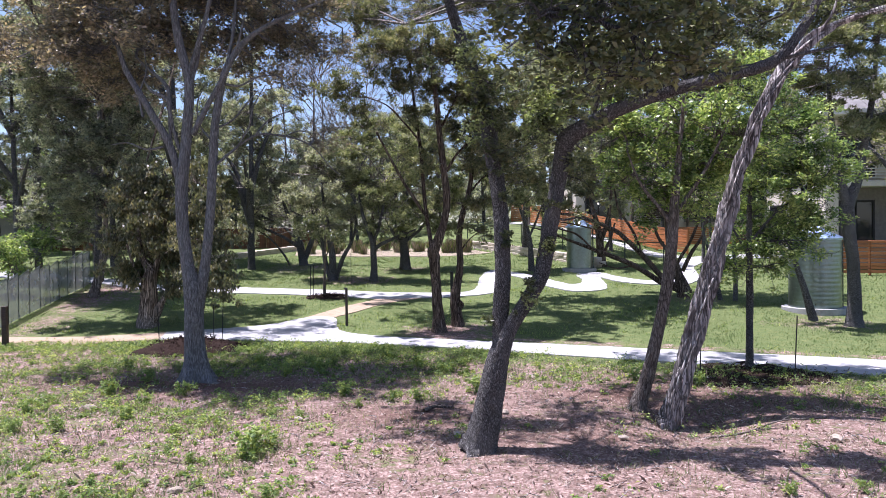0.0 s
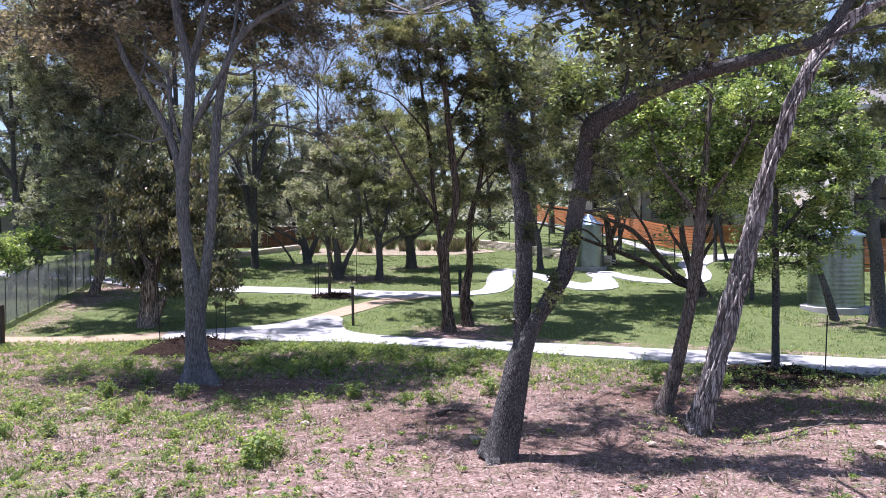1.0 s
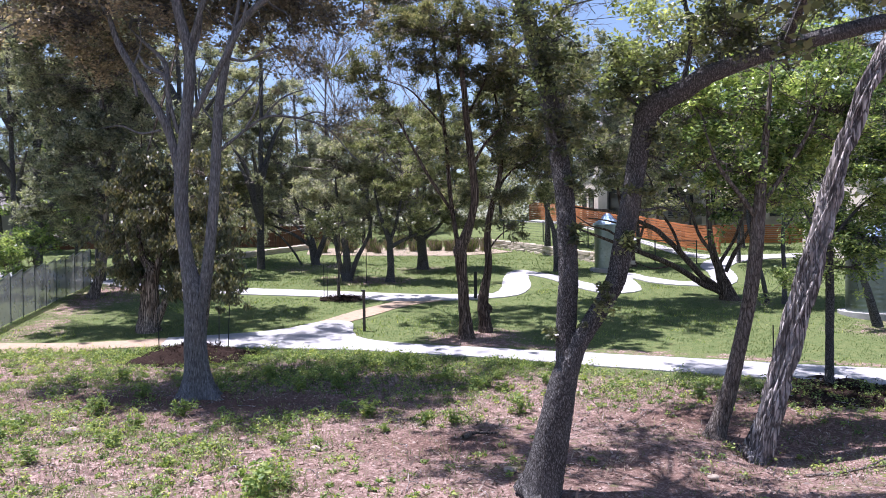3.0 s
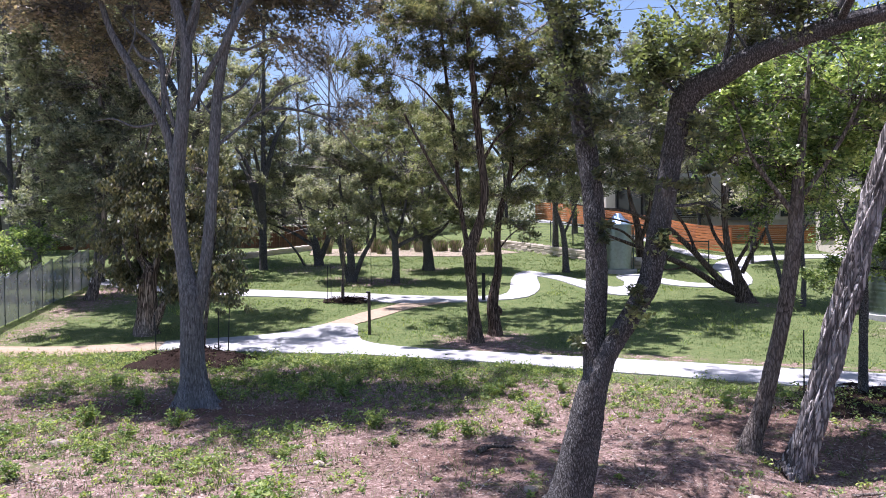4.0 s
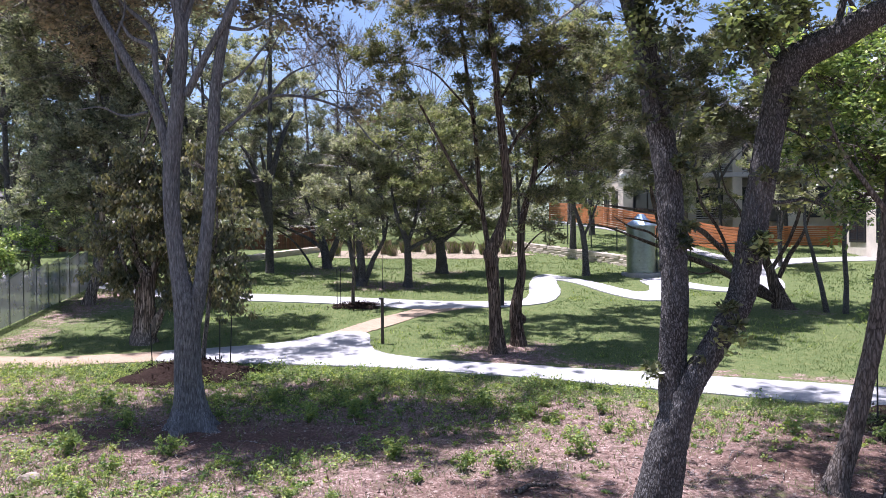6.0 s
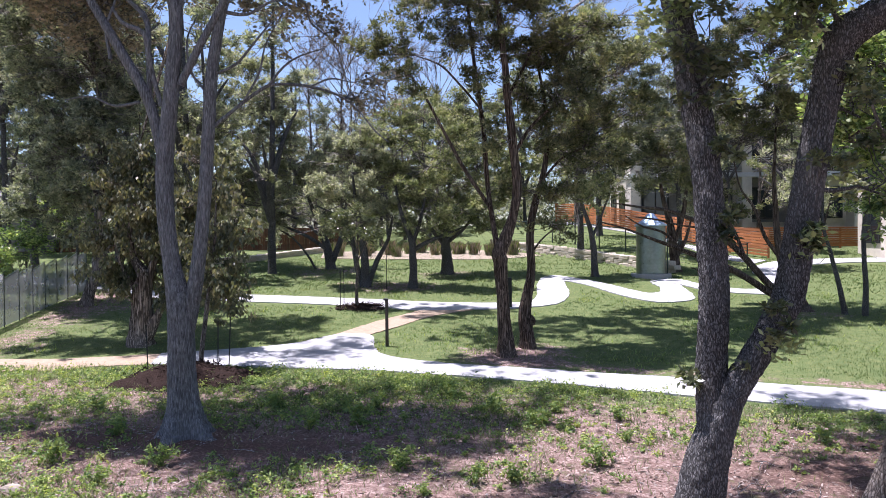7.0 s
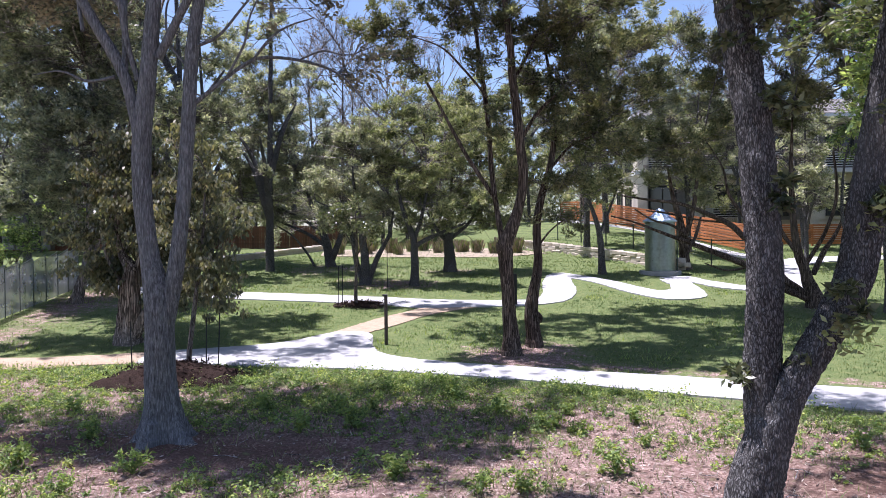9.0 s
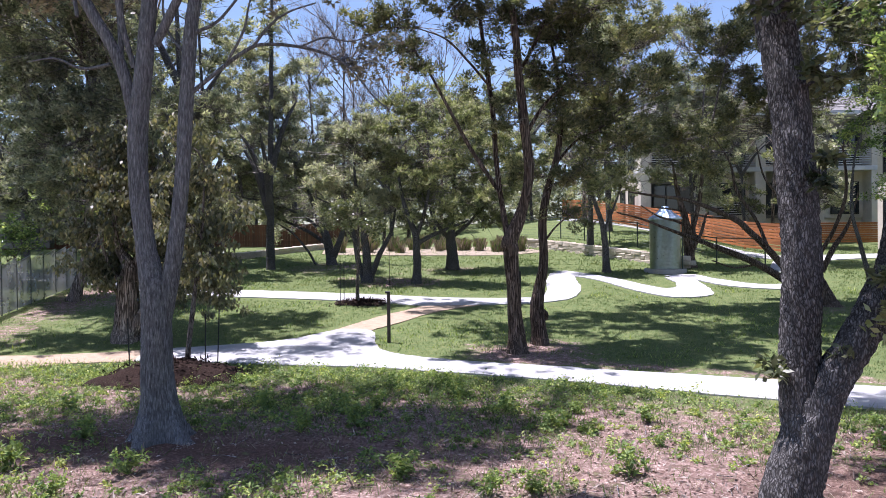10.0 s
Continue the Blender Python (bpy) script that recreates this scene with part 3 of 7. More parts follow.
def tree(name, label, bark, leaf, cover, base, stems, crown, far=1.0, seed=None, group="park trees", sprouts=()):
    seed = seed if seed is not None else int(abs(base[0] * 131 + base[1] * 977)) % 99991
    rng = np.random.default_rng(seed)
    z0 = float(rise(*base))
    org = np.array([base[0], base[1], z0])
    ob = empty(name, *org)
    close = base[1] < 17
    pts = []
    for k, s in enumerate(stems):
        s = np.array(s) - np.array([*org, 0])
        big = s[:, 3].max()
        plates = {"dark": (0.019, 0.075, 0.016), "dead": (0.06, 1.2, 0.095), "brown": (0.02, 0.1, 0.009), "grey": (0.024, 0.16, 0.007)}.get(bark) if close and big > 0.06 else None
        sides = int(min(84, 6.283 * np.median(s[:, 3]) / 0.011)) if plates else 30 if close and big > 0.1 else 18 if big > 0.1 else 10 if big > 0.04 else 7
        rough = {"dead": 0.10, "dark": 0.035, "grey": 0.018, "red": 0.06, "pale": 0.07}.get(bark, 0.03)
        V, F = tube(s[:, :3], s[:, 3], sides, rough if big > 0.05 else 0.02, seed + k, 7 if bark != "dark" else 11, plates, {"dead": 0.12, "dark": 0.2, "grey": 1.15}.get(bark, 0.2) if k == 0 else 0.0)
        mesh_ob("trunk" if k == 0 else "limb", V, F, BARK[bark], ob)
        Q = catmull(s[:, :3], 6)
        pts.append(Q[len(Q) // 3:] if k == 0 else Q)
    if crown:
        S = np.vstack(pts)
        ln, wd, cr, cnt = KIND[leaf]
        far = max(far, 1.3 if base[1] > 28 else 1.1 if base[1] > 20 else 1.0)
        ln, wd, cr = ln * far, wd * far, cr * far ** 0.8
        if far > 1.2:
            ln, wd, cnt = ln * 1.15, wd * 1.22, int(cnt * (0.6 if far > 1.5 else 0.72))
        C, size, starts, ends, r0, r1 = [], [], [], [], [], []
        for cx, cy, cz, rx, ry, rz in crown:
            c = np.array([cx, cy, cz]) - org
            n = max(4, int(cover * (3.4 if "juniper" in leaf else 4.4) * rx * rz / cr ** 2))
            n = int(n * 1.6) if cz - z0 > 9.5 and base[1] > 18 else n            # high clumps get more tufts, to deepen the shade they cast on the lawn
            d = unit(rng.normal(0, 1, (n, 3)))
            # tufts gather into sprays with gaps between them
            m = max(3, n // 6)
            q = c + (d * (rng.random(n) ** 0.5)[:, None] * (rx, ry, rz) * rng.uniform(0.7, 1.25, (n, 1)))[rng.integers(0, m, n)]
            tuft = min(cr, 0.7 * rx)
            size.append(np.full(n, tuft))
            q = q + rng.normal(0, 1, (n, 3)) * (1, 1, 0.55) * tuft * rng.uniform(0.5, 1.5, (n, 1))
            # limbs of the clump, then twigs from the limbs to the tufts of leaves
            hub = S[np.argmin(np.linalg.norm(S - c, axis=1) + 0.6 * np.maximum(0, S[:, 2] - c[2]))]
            nl = max(2, int(3 + rx * 2))
            tips = c + unit(rng.normal(0, 1, (nl, 3))) * np.array([rx, ry, rz]) * 0.65
            w = 0.010 + 0.008 * min(rx, 2.0)
            mid = hub + (c - hub) * rng.uniform(0.4, 0.6) + rng.normal(0, 0.08, 3) * np.linalg.norm(c - hub)
            heart = c - (0, 0, 0.3 * rz)
            starts.append(np.array([hub, mid])); ends.append(np.array([mid, heart]))
            r0.append(np.array([w * 1.9, w * 1.4])); r1.append(np.array([w * 1.4, w * 0.9]))
            fork = mid + (heart - mid) * rng.uniform(0.4, 1.0, (nl, 1))
            starts.append(fork); ends.append(tips)
            r0.append(np.full(nl, w * 0.8)); r1.append(np.full(nl, w * 0.35))
            near = np.argmin(np.linalg.norm(q[:, None] - tips[None], axis=2), axis=1)
            k = rng.uniform(0.35, 1.0, (n, 1))
            starts.append(fork[near] + (tips[near] - fork[near]) * k); ends.append(q)
            r0.append(np.full(n, w * 0.4)); r1.append(np.full(n, 0.004))
            C.append(q)
            # dead lower branches with forked ends
            nd = int(3 + 4 * min(rx, 2.0)) if "juniper" in leaf else int(0.7 + rx)
            a0 = hub + (heart - hub) * rng.uniform(0.1, 1.0, (nd, 1))
            ag = rng.uniform(0, 6.283, nd)
            a1 = a0 + np.column_stack([np.cos(ag), np.sin(ag), rng.normal(-0.05, 0.35, nd)]) * (rx * rng.uniform(0.5, 1.3, nd))[:, None]
            starts.append(a0); ends.append(a1)
            r0.append(np.full(nd, 0.013 * far)); r1.append(np.full(nd, 0.006))
            for f in (0.5, 0.8) if far < 1.5 else (0.6,):
                a2 = a0 + (a1 - a0) * f
                starts.append(a2); ends.append(a2 + (a1 - a0) * 0.45 + rng.normal(0, 0.24 * min(1.3, rx), (nd, 3)))
                r0.append(np.full(nd, 0.008 * far)); r1.append(np.full(nd, 0.004))
            nb = n // 6 if far > 1.5 else n // 4                                   # bare twigs that reach out of the leaves
            e = q[:nb] + rng.normal(0, 0.22 * min(1.0, rx), (nb, 3)) + (q[:nb] - c) * 0.3
            starts.append(q[:nb]); ends.append(e)
            r0.append(np.full(nb, 0.007 * far)); r1.append(np.full(nb, 0.003 * far))
        C = np.vstack(C)
        V, F = twigs(np.vstack(starts), np.vstack(ends), np.concatenate(r0), np.concatenate(r1), rng, 3, (0, 1.0) if far > 1.05 else (0, 0.5, 1.0))
        tagged(fast_mesh("branch", V, F, BARK["twig"] if "juniper" in leaf else BARK[bark], ob), kind="stuff")
        rad = np.concatenate(size) * rng.uniform(0.5, 1.05, len(C))
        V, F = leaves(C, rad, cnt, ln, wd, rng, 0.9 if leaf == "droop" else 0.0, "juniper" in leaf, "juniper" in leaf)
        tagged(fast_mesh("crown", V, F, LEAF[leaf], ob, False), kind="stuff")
    if sprouts:
        # tufts of leaves that stand on the wood itself, with sunlight put into their pale colour
        ln, wd, cr, cnt = KIND["oak"]
        C = np.vstack([np.array([cx, cy, cz]) - org + unit(rng.normal(0, 1, (n, 3))) * rng.random((n, 1)) ** 0.5 * np.array([rx, ry, rz])
                       for cx, cy, cz, rx, ry, rz, n in sprouts])
        V, F = leaves(C, np.full(len(C), 0.13), 16, ln, wd, rng)
        tagged(fast_mesh("new_leaves", V, F, LEAF["sunlit"], ob, False), "oak leaves in a paler colour that stands for sunlight", kind="stuff")
    return tagged(ob, label, "tree", group)


tree("elm", "tall double-trunked elm with smooth grey bark", "grey", "elm", 1.35, (-5.21, 15.30), [
    [(-5.21, 15.30, -0.08, 0.291), (-5.22, 15.30, 0.42, 0.220), (-5.24, 15.30, 0.90, 0.203), (-5.24, 15.30, 1.37, 0.198), (-5.27, 15.30, 1.97, 0.189), (-5.38, 15.30, 2.56, 0.128), (-5.45, 15.30, 3.39, 0.119), (-5.45, 15.30, 4.10, 0.119), (-5.33, 15.30, 5.16, 0.110), (-5.26, 15.30, 6.22, 0.096), (-5.46, 15.30, 7.16, 0.083), (-5.56, 15.30, 7.98, 0.070), (-5.61, 15.30, 9.15, 0.048), (-5.65, 15.30, 10.32, 0.026)],
    [(-5.19, 15.30, 1.49, 0.123), (-5.01, 15.30, 2.32, 0.110), (-4.89, 15.30, 3.27, 0.097), (-4.80, 15.30, 4.45, 0.088), (-4.71, 15.30, 5.51, 0.083), (-4.51, 15.30, 6.44, 0.074), (-4.14, 15.30, 7.03, 0.061), (-3.64, 15.30, 7.40, 0.044), (-2.81, 15.30, 7.77, 0.026), (-2.10, 15.30, 8.05, 0.013)],
    [(-5.45, 15.30, 3.92, 0.079), (-5.67, 15.31, 4.91, 0.079), (-6.10, 15.32, 5.70, 0.070), (-6.55, 15.33, 6.48, 0.057), (-6.79, 15.34, 7.13, 0.039), (-7.08, 15.35, 7.43, 0.026), (-7.43, 15.35, 7.67, 0.013)],
    [(-5.66, 15.30, 4.87, 0.039), (-5.71, 15.39, 5.71, 0.044), (-5.77, 15.45, 6.20, 0.040), (-6.19, 15.51, 6.61, 0.027), (-6.46, 15.55, 6.88, 0.013)],
    [(-5.26, 15.30, 6.45, 0.057), (-5.02, 15.25, 7.08, 0.052), (-4.75, 15.19, 7.94, 0.039), (-4.50, 15.13, 8.84, 0.022)],
    [(-4.71, 15.30, 4.56, 0.031), (-4.40, 15.34, 4.82, 0.026), (-4.06, 15.38, 5.08, 0.026), (-3.80, 15.41, 5.18, 0.022), (-3.30, 15.45, 5.14, 0.022), (-2.89, 15.49, 5.01, 0.018), (-2.64, 15.52, 4.82, 0.013), (-2.37, 15.56, 4.49, 0.013), (-2.17, 15.59, 4.32, 0.009)],
    [(-3.92, 15.30, 5.12, 0.018), (-3.67, 15.26, 5.39, 0.017), (-3.42, 15.23, 5.54, 0.013), (-3.06, 15.20, 5.64, 0.009)],
    [(-3.27, 15.30, 5.12, 0.013), (-2.97, 15.33, 5.23, 0.013), (-2.63, 15.36, 5.18, 0.009), (-2.27, 15.39, 5.31, 0.009)],
    [(-4.27, 15.30, 4.91, 0.018), (-4.02, 15.24, 5.31, 0.017), (-3.90, 15.19, 5.71, 0.013), (-3.62, 15.13, 6.16, 0.009)],
    [(-4.51, 15.30, 6.44, 0.035), (-4.34, 15.35, 7.28, 0.035), (-4.25, 15.42, 8.24, 0.026), (-4.01, 15.47, 9.08, 0.013)],
    [(-5.21, 15.30, 5.17, 0.062), (-4.89, 15.25, 5.72, 0.055), (-4.56, 15.20, 6.26, 0.044), (-4.23, 15.15, 6.87, 0.030), (-4.02, 15.09, 7.57, 0.013)],
    [(-5.49, 15.30, 4.87, 0.038), (-5.59, 15.26, 5.28, 0.038), (-5.64, 15.24, 5.60, 0.041), (-5.69, 15.21, 5.90, 0.041), (-5.99, 15.18, 6.06, 0.031), (-6.13, 15.16, 6.27, 0.017)],
    [(-5.30, 15.30, 5.93, 0.045), (-5.18, 15.33, 6.39, 0.041), (-5.07, 15.36, 6.86, 0.035), (-5.03, 15.41, 7.62, 0.017)],
    [(-5.81, 15.30, 4.93, 0.028), (-6.18, 15.30, 4.88, 0.021), (-6.55, 15.30, 5.02, 0.014), (-6.93, 15.30, 4.98, 0.007)],
    [(-6.24, 15.30, 5.56, 0.028), (-6.31, 15.34, 6.05, 0.024), (-6.18, 15.38, 6.52, 0.017), (-6.24, 15.43, 7.09, 0.010)],
    [(-4.53, 15.30, 6.22, 0.031), (-4.19, 15.28, 6.18, 0.024), (-3.81, 15.25, 6.35, 0.017), (-3.43, 15.23, 6.38, 0.010)],
    [(-4.77, 15.30, 5.29, 0.028), (-4.38, 15.28, 5.45, 0.021), (-4.05, 15.26, 5.80, 0.017), (-3.81, 15.24, 6.07, 0.010)],
    [(-4.77, 15.30, 5.00, 0.021), (-5.05, 15.32, 5.37, 0.017), (-5.10, 15.33, 5.84, 0.014), (-4.95, 15.35, 6.21, 0.007)],
], [
    (-6.96, 15.70, 7.49, 1.86, 1.17, 0.88),
    (-4.46, 16.59, 7.61, 0.70, 0.54, 0.58),
    (-4.97, 16.34, 7.20, 0.57, 0.44, 0.46),
    (-3.64, 16.60, 7.26, 0.58, 0.45, 0.47),
    (-6.11, 16.87, 7.24, 0.71, 0.50, 0.47),
    (-5.16, 16.29, 8.56, 2.97, 1.79, 1.25),
    (-3.60, 16.98, 7.84, 1.07, 0.76, 0.72),
    (-2.59, 16.72, 8.22, 0.82, 0.60, 0.59),
    (-4.31, 16.85, 7.09, 0.71, 0.55, 0.59),
    (-8.07, 15.88, 7.11, 1.33, 1.04, 1.11),
    (-6.92, 16.52, 6.69, 0.81, 0.59, 0.58),
    (-2.76, 16.45, 5.22, 0.69, 0.39, 0.23),
    (-5.87, 15.80, 9.06, 2.87, 1.64, 0.99),
    (-8.20, 16.17, 8.56, 1.81, 1.20, 1.02),
    (-4.20, 16.60, 9.15, 1.83, 1.17, 0.92),
    (-3.25, 16.36, 6.26, 0.46, 0.34, 0.34),
    (-7.50, 16.76, 6.76, 0.71, 0.53, 0.53),
    (-2.26, 16.78, 7.29, 0.35, 0.28, 0.30),
    (-2.81, 16.56, 7.23, 0.58, 0.44, 0.47),
    (-4.11, 17.07, 7.75, 0.96, 0.66, 0.60),
    (-6.32, 16.24, 7.30, 0.91, 0.63, 0.57),
    (-4.75, 16.82, 8.40, 1.18, 0.80, 0.71),
    (-5.77, 16.95, 7.74, 0.72, 0.51, 0.48),
    (-9.75, 16.40, 7.51, 1.04, 0.83, 0.92),
    # unseen upper clumps, placed to shade the trunk and the ground
    (-6.30, 16.30, 9.20, 1.80, 1.40, 0.60),
    (-5.20, 15.90, 9.60, 1.80, 1.20, 0.60),
    (-7.60, 16.30, 9.00, 1.60, 1.20, 0.50),
    (-3.30, 18.60, 10.60, 2.20, 2.00, 0.90),
    (-6.00, 18.30, 10.80, 2.40, 2.00, 0.90),
    (-8.50, 16.80, 10.20, 2.20, 2.00, 0.90),
    (-5.00, 14.90, 10.40, 2.00, 1.60, 0.80),
    (-6.80, 14.70, 10.60, 1.80, 1.40, 0.70),
    (-5.40, 16.90, 11.20, 2.20, 1.60, 0.80),
    (-7.40, 17.70, 11.40, 2.20, 1.80, 0.80),
])
tree("live_oak", "leaning two-stemmed live oak with rough dark bark", "dark", "oak", 1.2, (0.42, 10.10), [
    [(0.42, 10.10, -0.08, 0.276), (0.47, 10.10, -0.01, 0.228), (0.57, 10.10, 0.46, 0.192), (0.67, 10.10, 0.93, 0.173), (0.76, 10.10, 1.32, 0.150), (0.90, 10.10, 1.68, 0.112), (1.09, 10.12, 1.97, 0.104), (1.26, 10.16, 2.24, 0.106), (1.38, 10.19, 2.49, 0.108), (1.49, 10.23, 3.04, 0.104), (1.60, 10.24, 3.59, 0.102), (1.67, 10.19, 4.05, 0.110), (1.72, 10.13, 4.29, 0.124), (1.88, 10.09, 4.42, 0.114), (2.07, 10.05, 4.51, 0.110), (2.37, 9.93, 4.67, 0.100), (3.02, 9.80, 4.89, 0.088), (3.83, 9.75, 5.09, 0.079), (4.46, 9.80, 5.28, 0.070), (4.89, 9.90, 5.74, 0.059), (5.24, 9.98, 6.36, 0.048), (5.65, 10.04, 7.14, 0.027)],
    [(0.76, 10.10, 1.17, 0.084), (0.79, 10.14, 1.47, 0.114), (0.79, 10.18, 1.86, 0.114), (0.83, 10.24, 2.33, 0.112), (0.84, 10.30, 2.81, 0.112), (0.82, 10.36, 3.37, 0.107), (0.74, 10.44, 4.02, 0.105), (0.62, 10.52, 4.76, 0.096), (0.45, 10.60, 5.42, 0.087), (0.25, 10.67, 6.01, 0.078), (0.06, 10.75, 6.70, 0.063), (-0.10, 10.84, 7.56, 0.038), (-0.17, 10.93, 8.34, 0.016)],
    [(2.98, 9.80, 4.90, 0.036), (3.20, 9.80, 5.28, 0.033), (3.34, 9.80, 5.80, 0.026), (3.38, 9.80, 6.44, 0.015)],
    [(2.07, 10.05, 4.53, 0.030), (2.17, 10.05, 5.04, 0.027), (2.08, 10.00, 5.57, 0.021), (2.00, 9.94, 6.09, 0.012)],
    [(4.40, 9.80, 5.27, 0.030), (4.95, 9.84, 5.40, 0.024), (5.46, 9.90, 5.50, 0.015)],
    [(3.10, 9.80, 4.92, 0.040), (2.90, 8.60, 5.50, 0.030), (2.20, 7.00, 5.60, 0.022), (1.40, 5.80, 5.10, 0.012), (1.00, 5.30, 4.60, 0.006)],
], [
    (2.64, 9.80, 5.21, 0.67, 0.48, 0.45),
    (2.28, 7.20, 5.12, 0.66, 0.44, 0.38),
    (5.43, 12.80, 6.65, 0.98, 0.62, 0.49),
    (6.96, 12.90, 6.96, 1.08, 0.69, 0.54),
    (1.52, 7.00, 5.71, 0.59, 0.38, 0.32),
    (0.05, 10.60, 6.90, 0.50, 0.50, 0.60),
    (0.63, 10.17, 5.24, 0.35, 0.35, 0.47),
    (1.27, 10.06, 4.48, 0.22, 0.16, 0.17),
    (0.78, 10.10, 1.75, 0.14, 0.14, 0.19),
    (3.52, 9.93, 5.50, 0.45, 0.31, 0.26),
    (0.73, 10.18, 4.31, 0.19, 0.21, 0.31),
    (0.90, 10.06, 2.97, 0.08, 0.13, 0.23),
    (2.30, 6.20, 5.10, 0.90, 0.80, 0.35),
    # unseen clumps overhead, added to keep sun off the near leaves
    (0.90, 6.30, 6.30, 1.20, 0.90, 0.50),
    (1.90, 6.90, 6.40, 1.20, 0.90, 0.50),
    (1.20, 6.70, 6.90, 1.50, 1.10, 0.50),
    (2.40, 7.20, 7.00, 1.40, 1.00, 0.50),
    (0.30, 6.00, 6.60, 1.00, 0.80, 0.40),
    (2.10, 10.80, 4.30, 0.30, 0.25, 0.22),
    # unseen clump added to shade the earth on the right
    (3.60, 9.80, 7.00, 1.20, 0.90, 0.50),
    # two more hidden clumps that darken the near leaves below them
    (0.40, 5.60, 5.60, 1.20, 0.90, 0.35),
    (1.50, 5.80, 5.70, 1.20, 0.90, 0.35),
    (0.72, 10.20, 4.05, 0.18, 0.15, 0.25),
    (0.58, 10.30, 4.75, 0.22, 0.20, 0.30),
    (0.74, 5.25, 4.30, 0.20, 0.20, 0.22),
    (1.06, 5.25, 4.18, 0.36, 0.24, 0.30),
    (1.45, 5.30, 4.18, 0.36, 0.24, 0.28),
    (1.90, 5.60, 4.42, 0.40, 0.30, 0.30),
    (0.70, 5.30, 4.66, 0.45, 0.30, 0.26),
    (1.35, 5.40, 4.72, 0.45, 0.30, 0.26),
    # unseen canopy layer, added to shade the hanging leaves
    (0.20, 5.40, 6.60, 1.60, 1.30, 0.50),
    (-0.60, 5.20, 7.20, 1.40, 1.20, 0.50),
    (1.40, 5.40, 6.40, 1.30, 1.10, 0.45),
    # unseen clumps, placed only to cast pools of shade round the oaks
    (0.60, 13.20, 8.20, 1.30, 1.00, 0.55),
    (1.60, 14.20, 8.40, 1.20, 0.90, 0.50),
    (2.60, 15.60, 8.60, 1.20, 0.90, 0.50),
    (-1.70, 11.90, 7.90, 1.30, 1.00, 0.55),
    (-0.30, 12.30, 8.00, 1.20, 1.00, 0.55),
    (-1.90, 13.10, 8.20, 1.20, 0.90, 0.55),
    (1.45, 10.00, 4.72, 0.30, 0.26, 0.22),
    (3.60, 10.10, 5.85, 0.65, 0.50, 0.38),
    (1.42, 9.98, 2.85, 0.10, 0.10, 0.14),
    (1.62, 10.05, 3.40, 0.12, 0.12, 0.18),
    (1.18, 9.95, 2.25, 0.10, 0.10, 0.11),
    (0.95, 10.10, 3.50, 0.10, 0.10, 0.18),
    (1.95, 10.30, 3.85, 0.22, 0.20, 0.32),
    (2.05, 10.20, 3.25, 0.18, 0.18, 0.26),
# paler leaf colour here paints the sun on the bend and stems
], sprouts=[
    (1.36, 9.98, 4.52, 0.34, 0.24, 0.30, 44),
    (1.58, 10.10, 4.86, 0.42, 0.28, 0.32, 52),
    (2.10, 10.20, 5.16, 0.50, 0.30, 0.34, 44),
    (1.75, 10.30, 5.50, 0.45, 0.28, 0.30, 40),
    (2.75, 10.15, 5.40, 0.50, 0.30, 0.34, 36),
    (2.45, 10.40, 5.75, 0.55, 0.30, 0.30, 44),
    (0.52, 10.10, 4.55, 0.22, 0.18, 0.50, 18),
    (0.86, 10.15, 5.00, 0.20, 0.18, 0.40, 12),
    (0.34, 10.20, 5.45, 0.28, 0.20, 0.45, 20),
    (1.44, 9.98, 2.85, 0.10, 0.10, 0.22, 4),
    (1.20, 9.95, 2.15, 0.09, 0.09, 0.18, 4),
])
tree("young_oak", "young bright-leaved oak on a slim leaning trunk", "brown", "bright", 1.5, (3.31, 12.60), [
    [(3.31, 12.60, -0.14, 0.160), (3.39, 12.60, 0.14, 0.127), (3.55, 12.60, 0.68, 0.110), (3.76, 12.60, 1.56, 0.101), (3.90, 12.60, 2.34, 0.101), (3.97, 12.60, 3.12, 0.088), (4.03, 12.60, 3.80, 0.063), (4.11, 12.60, 4.58, 0.042), (4.17, 12.60, 5.35, 0.021)],
    [(3.97, 12.60, 3.12, 0.038), (3.66, 12.55, 3.51, 0.033), (3.36, 12.50, 3.90, 0.025), (3.16, 12.45, 4.38, 0.012)],
    [(4.00, 12.60, 3.31, 0.038), (4.35, 12.59, 3.80, 0.034), (4.69, 12.58, 4.37, 0.025), (4.94, 12.58, 4.95, 0.013)],
], [
    (3.95, 13.00, 3.89, 0.77, 0.57, 0.58),
    (3.16, 12.94, 4.09, 0.48, 0.45, 0.57),
    (3.60, 12.78, 4.74, 0.75, 0.56, 0.57),
    (4.63, 13.27, 4.20, 0.59, 0.50, 0.59),
    (4.86, 12.83, 4.92, 0.85, 0.64, 0.66),
    (4.32, 12.91, 5.32, 0.76, 0.49, 0.38),
    (5.47, 13.14, 4.37, 0.58, 0.49, 0.58),
    (3.07, 12.92, 5.05, 0.57, 0.45, 0.48),
    (4.53, 13.28, 3.46, 0.59, 0.42, 0.39),
    (3.71, 12.86, 3.41, 0.43, 0.30, 0.28),
])
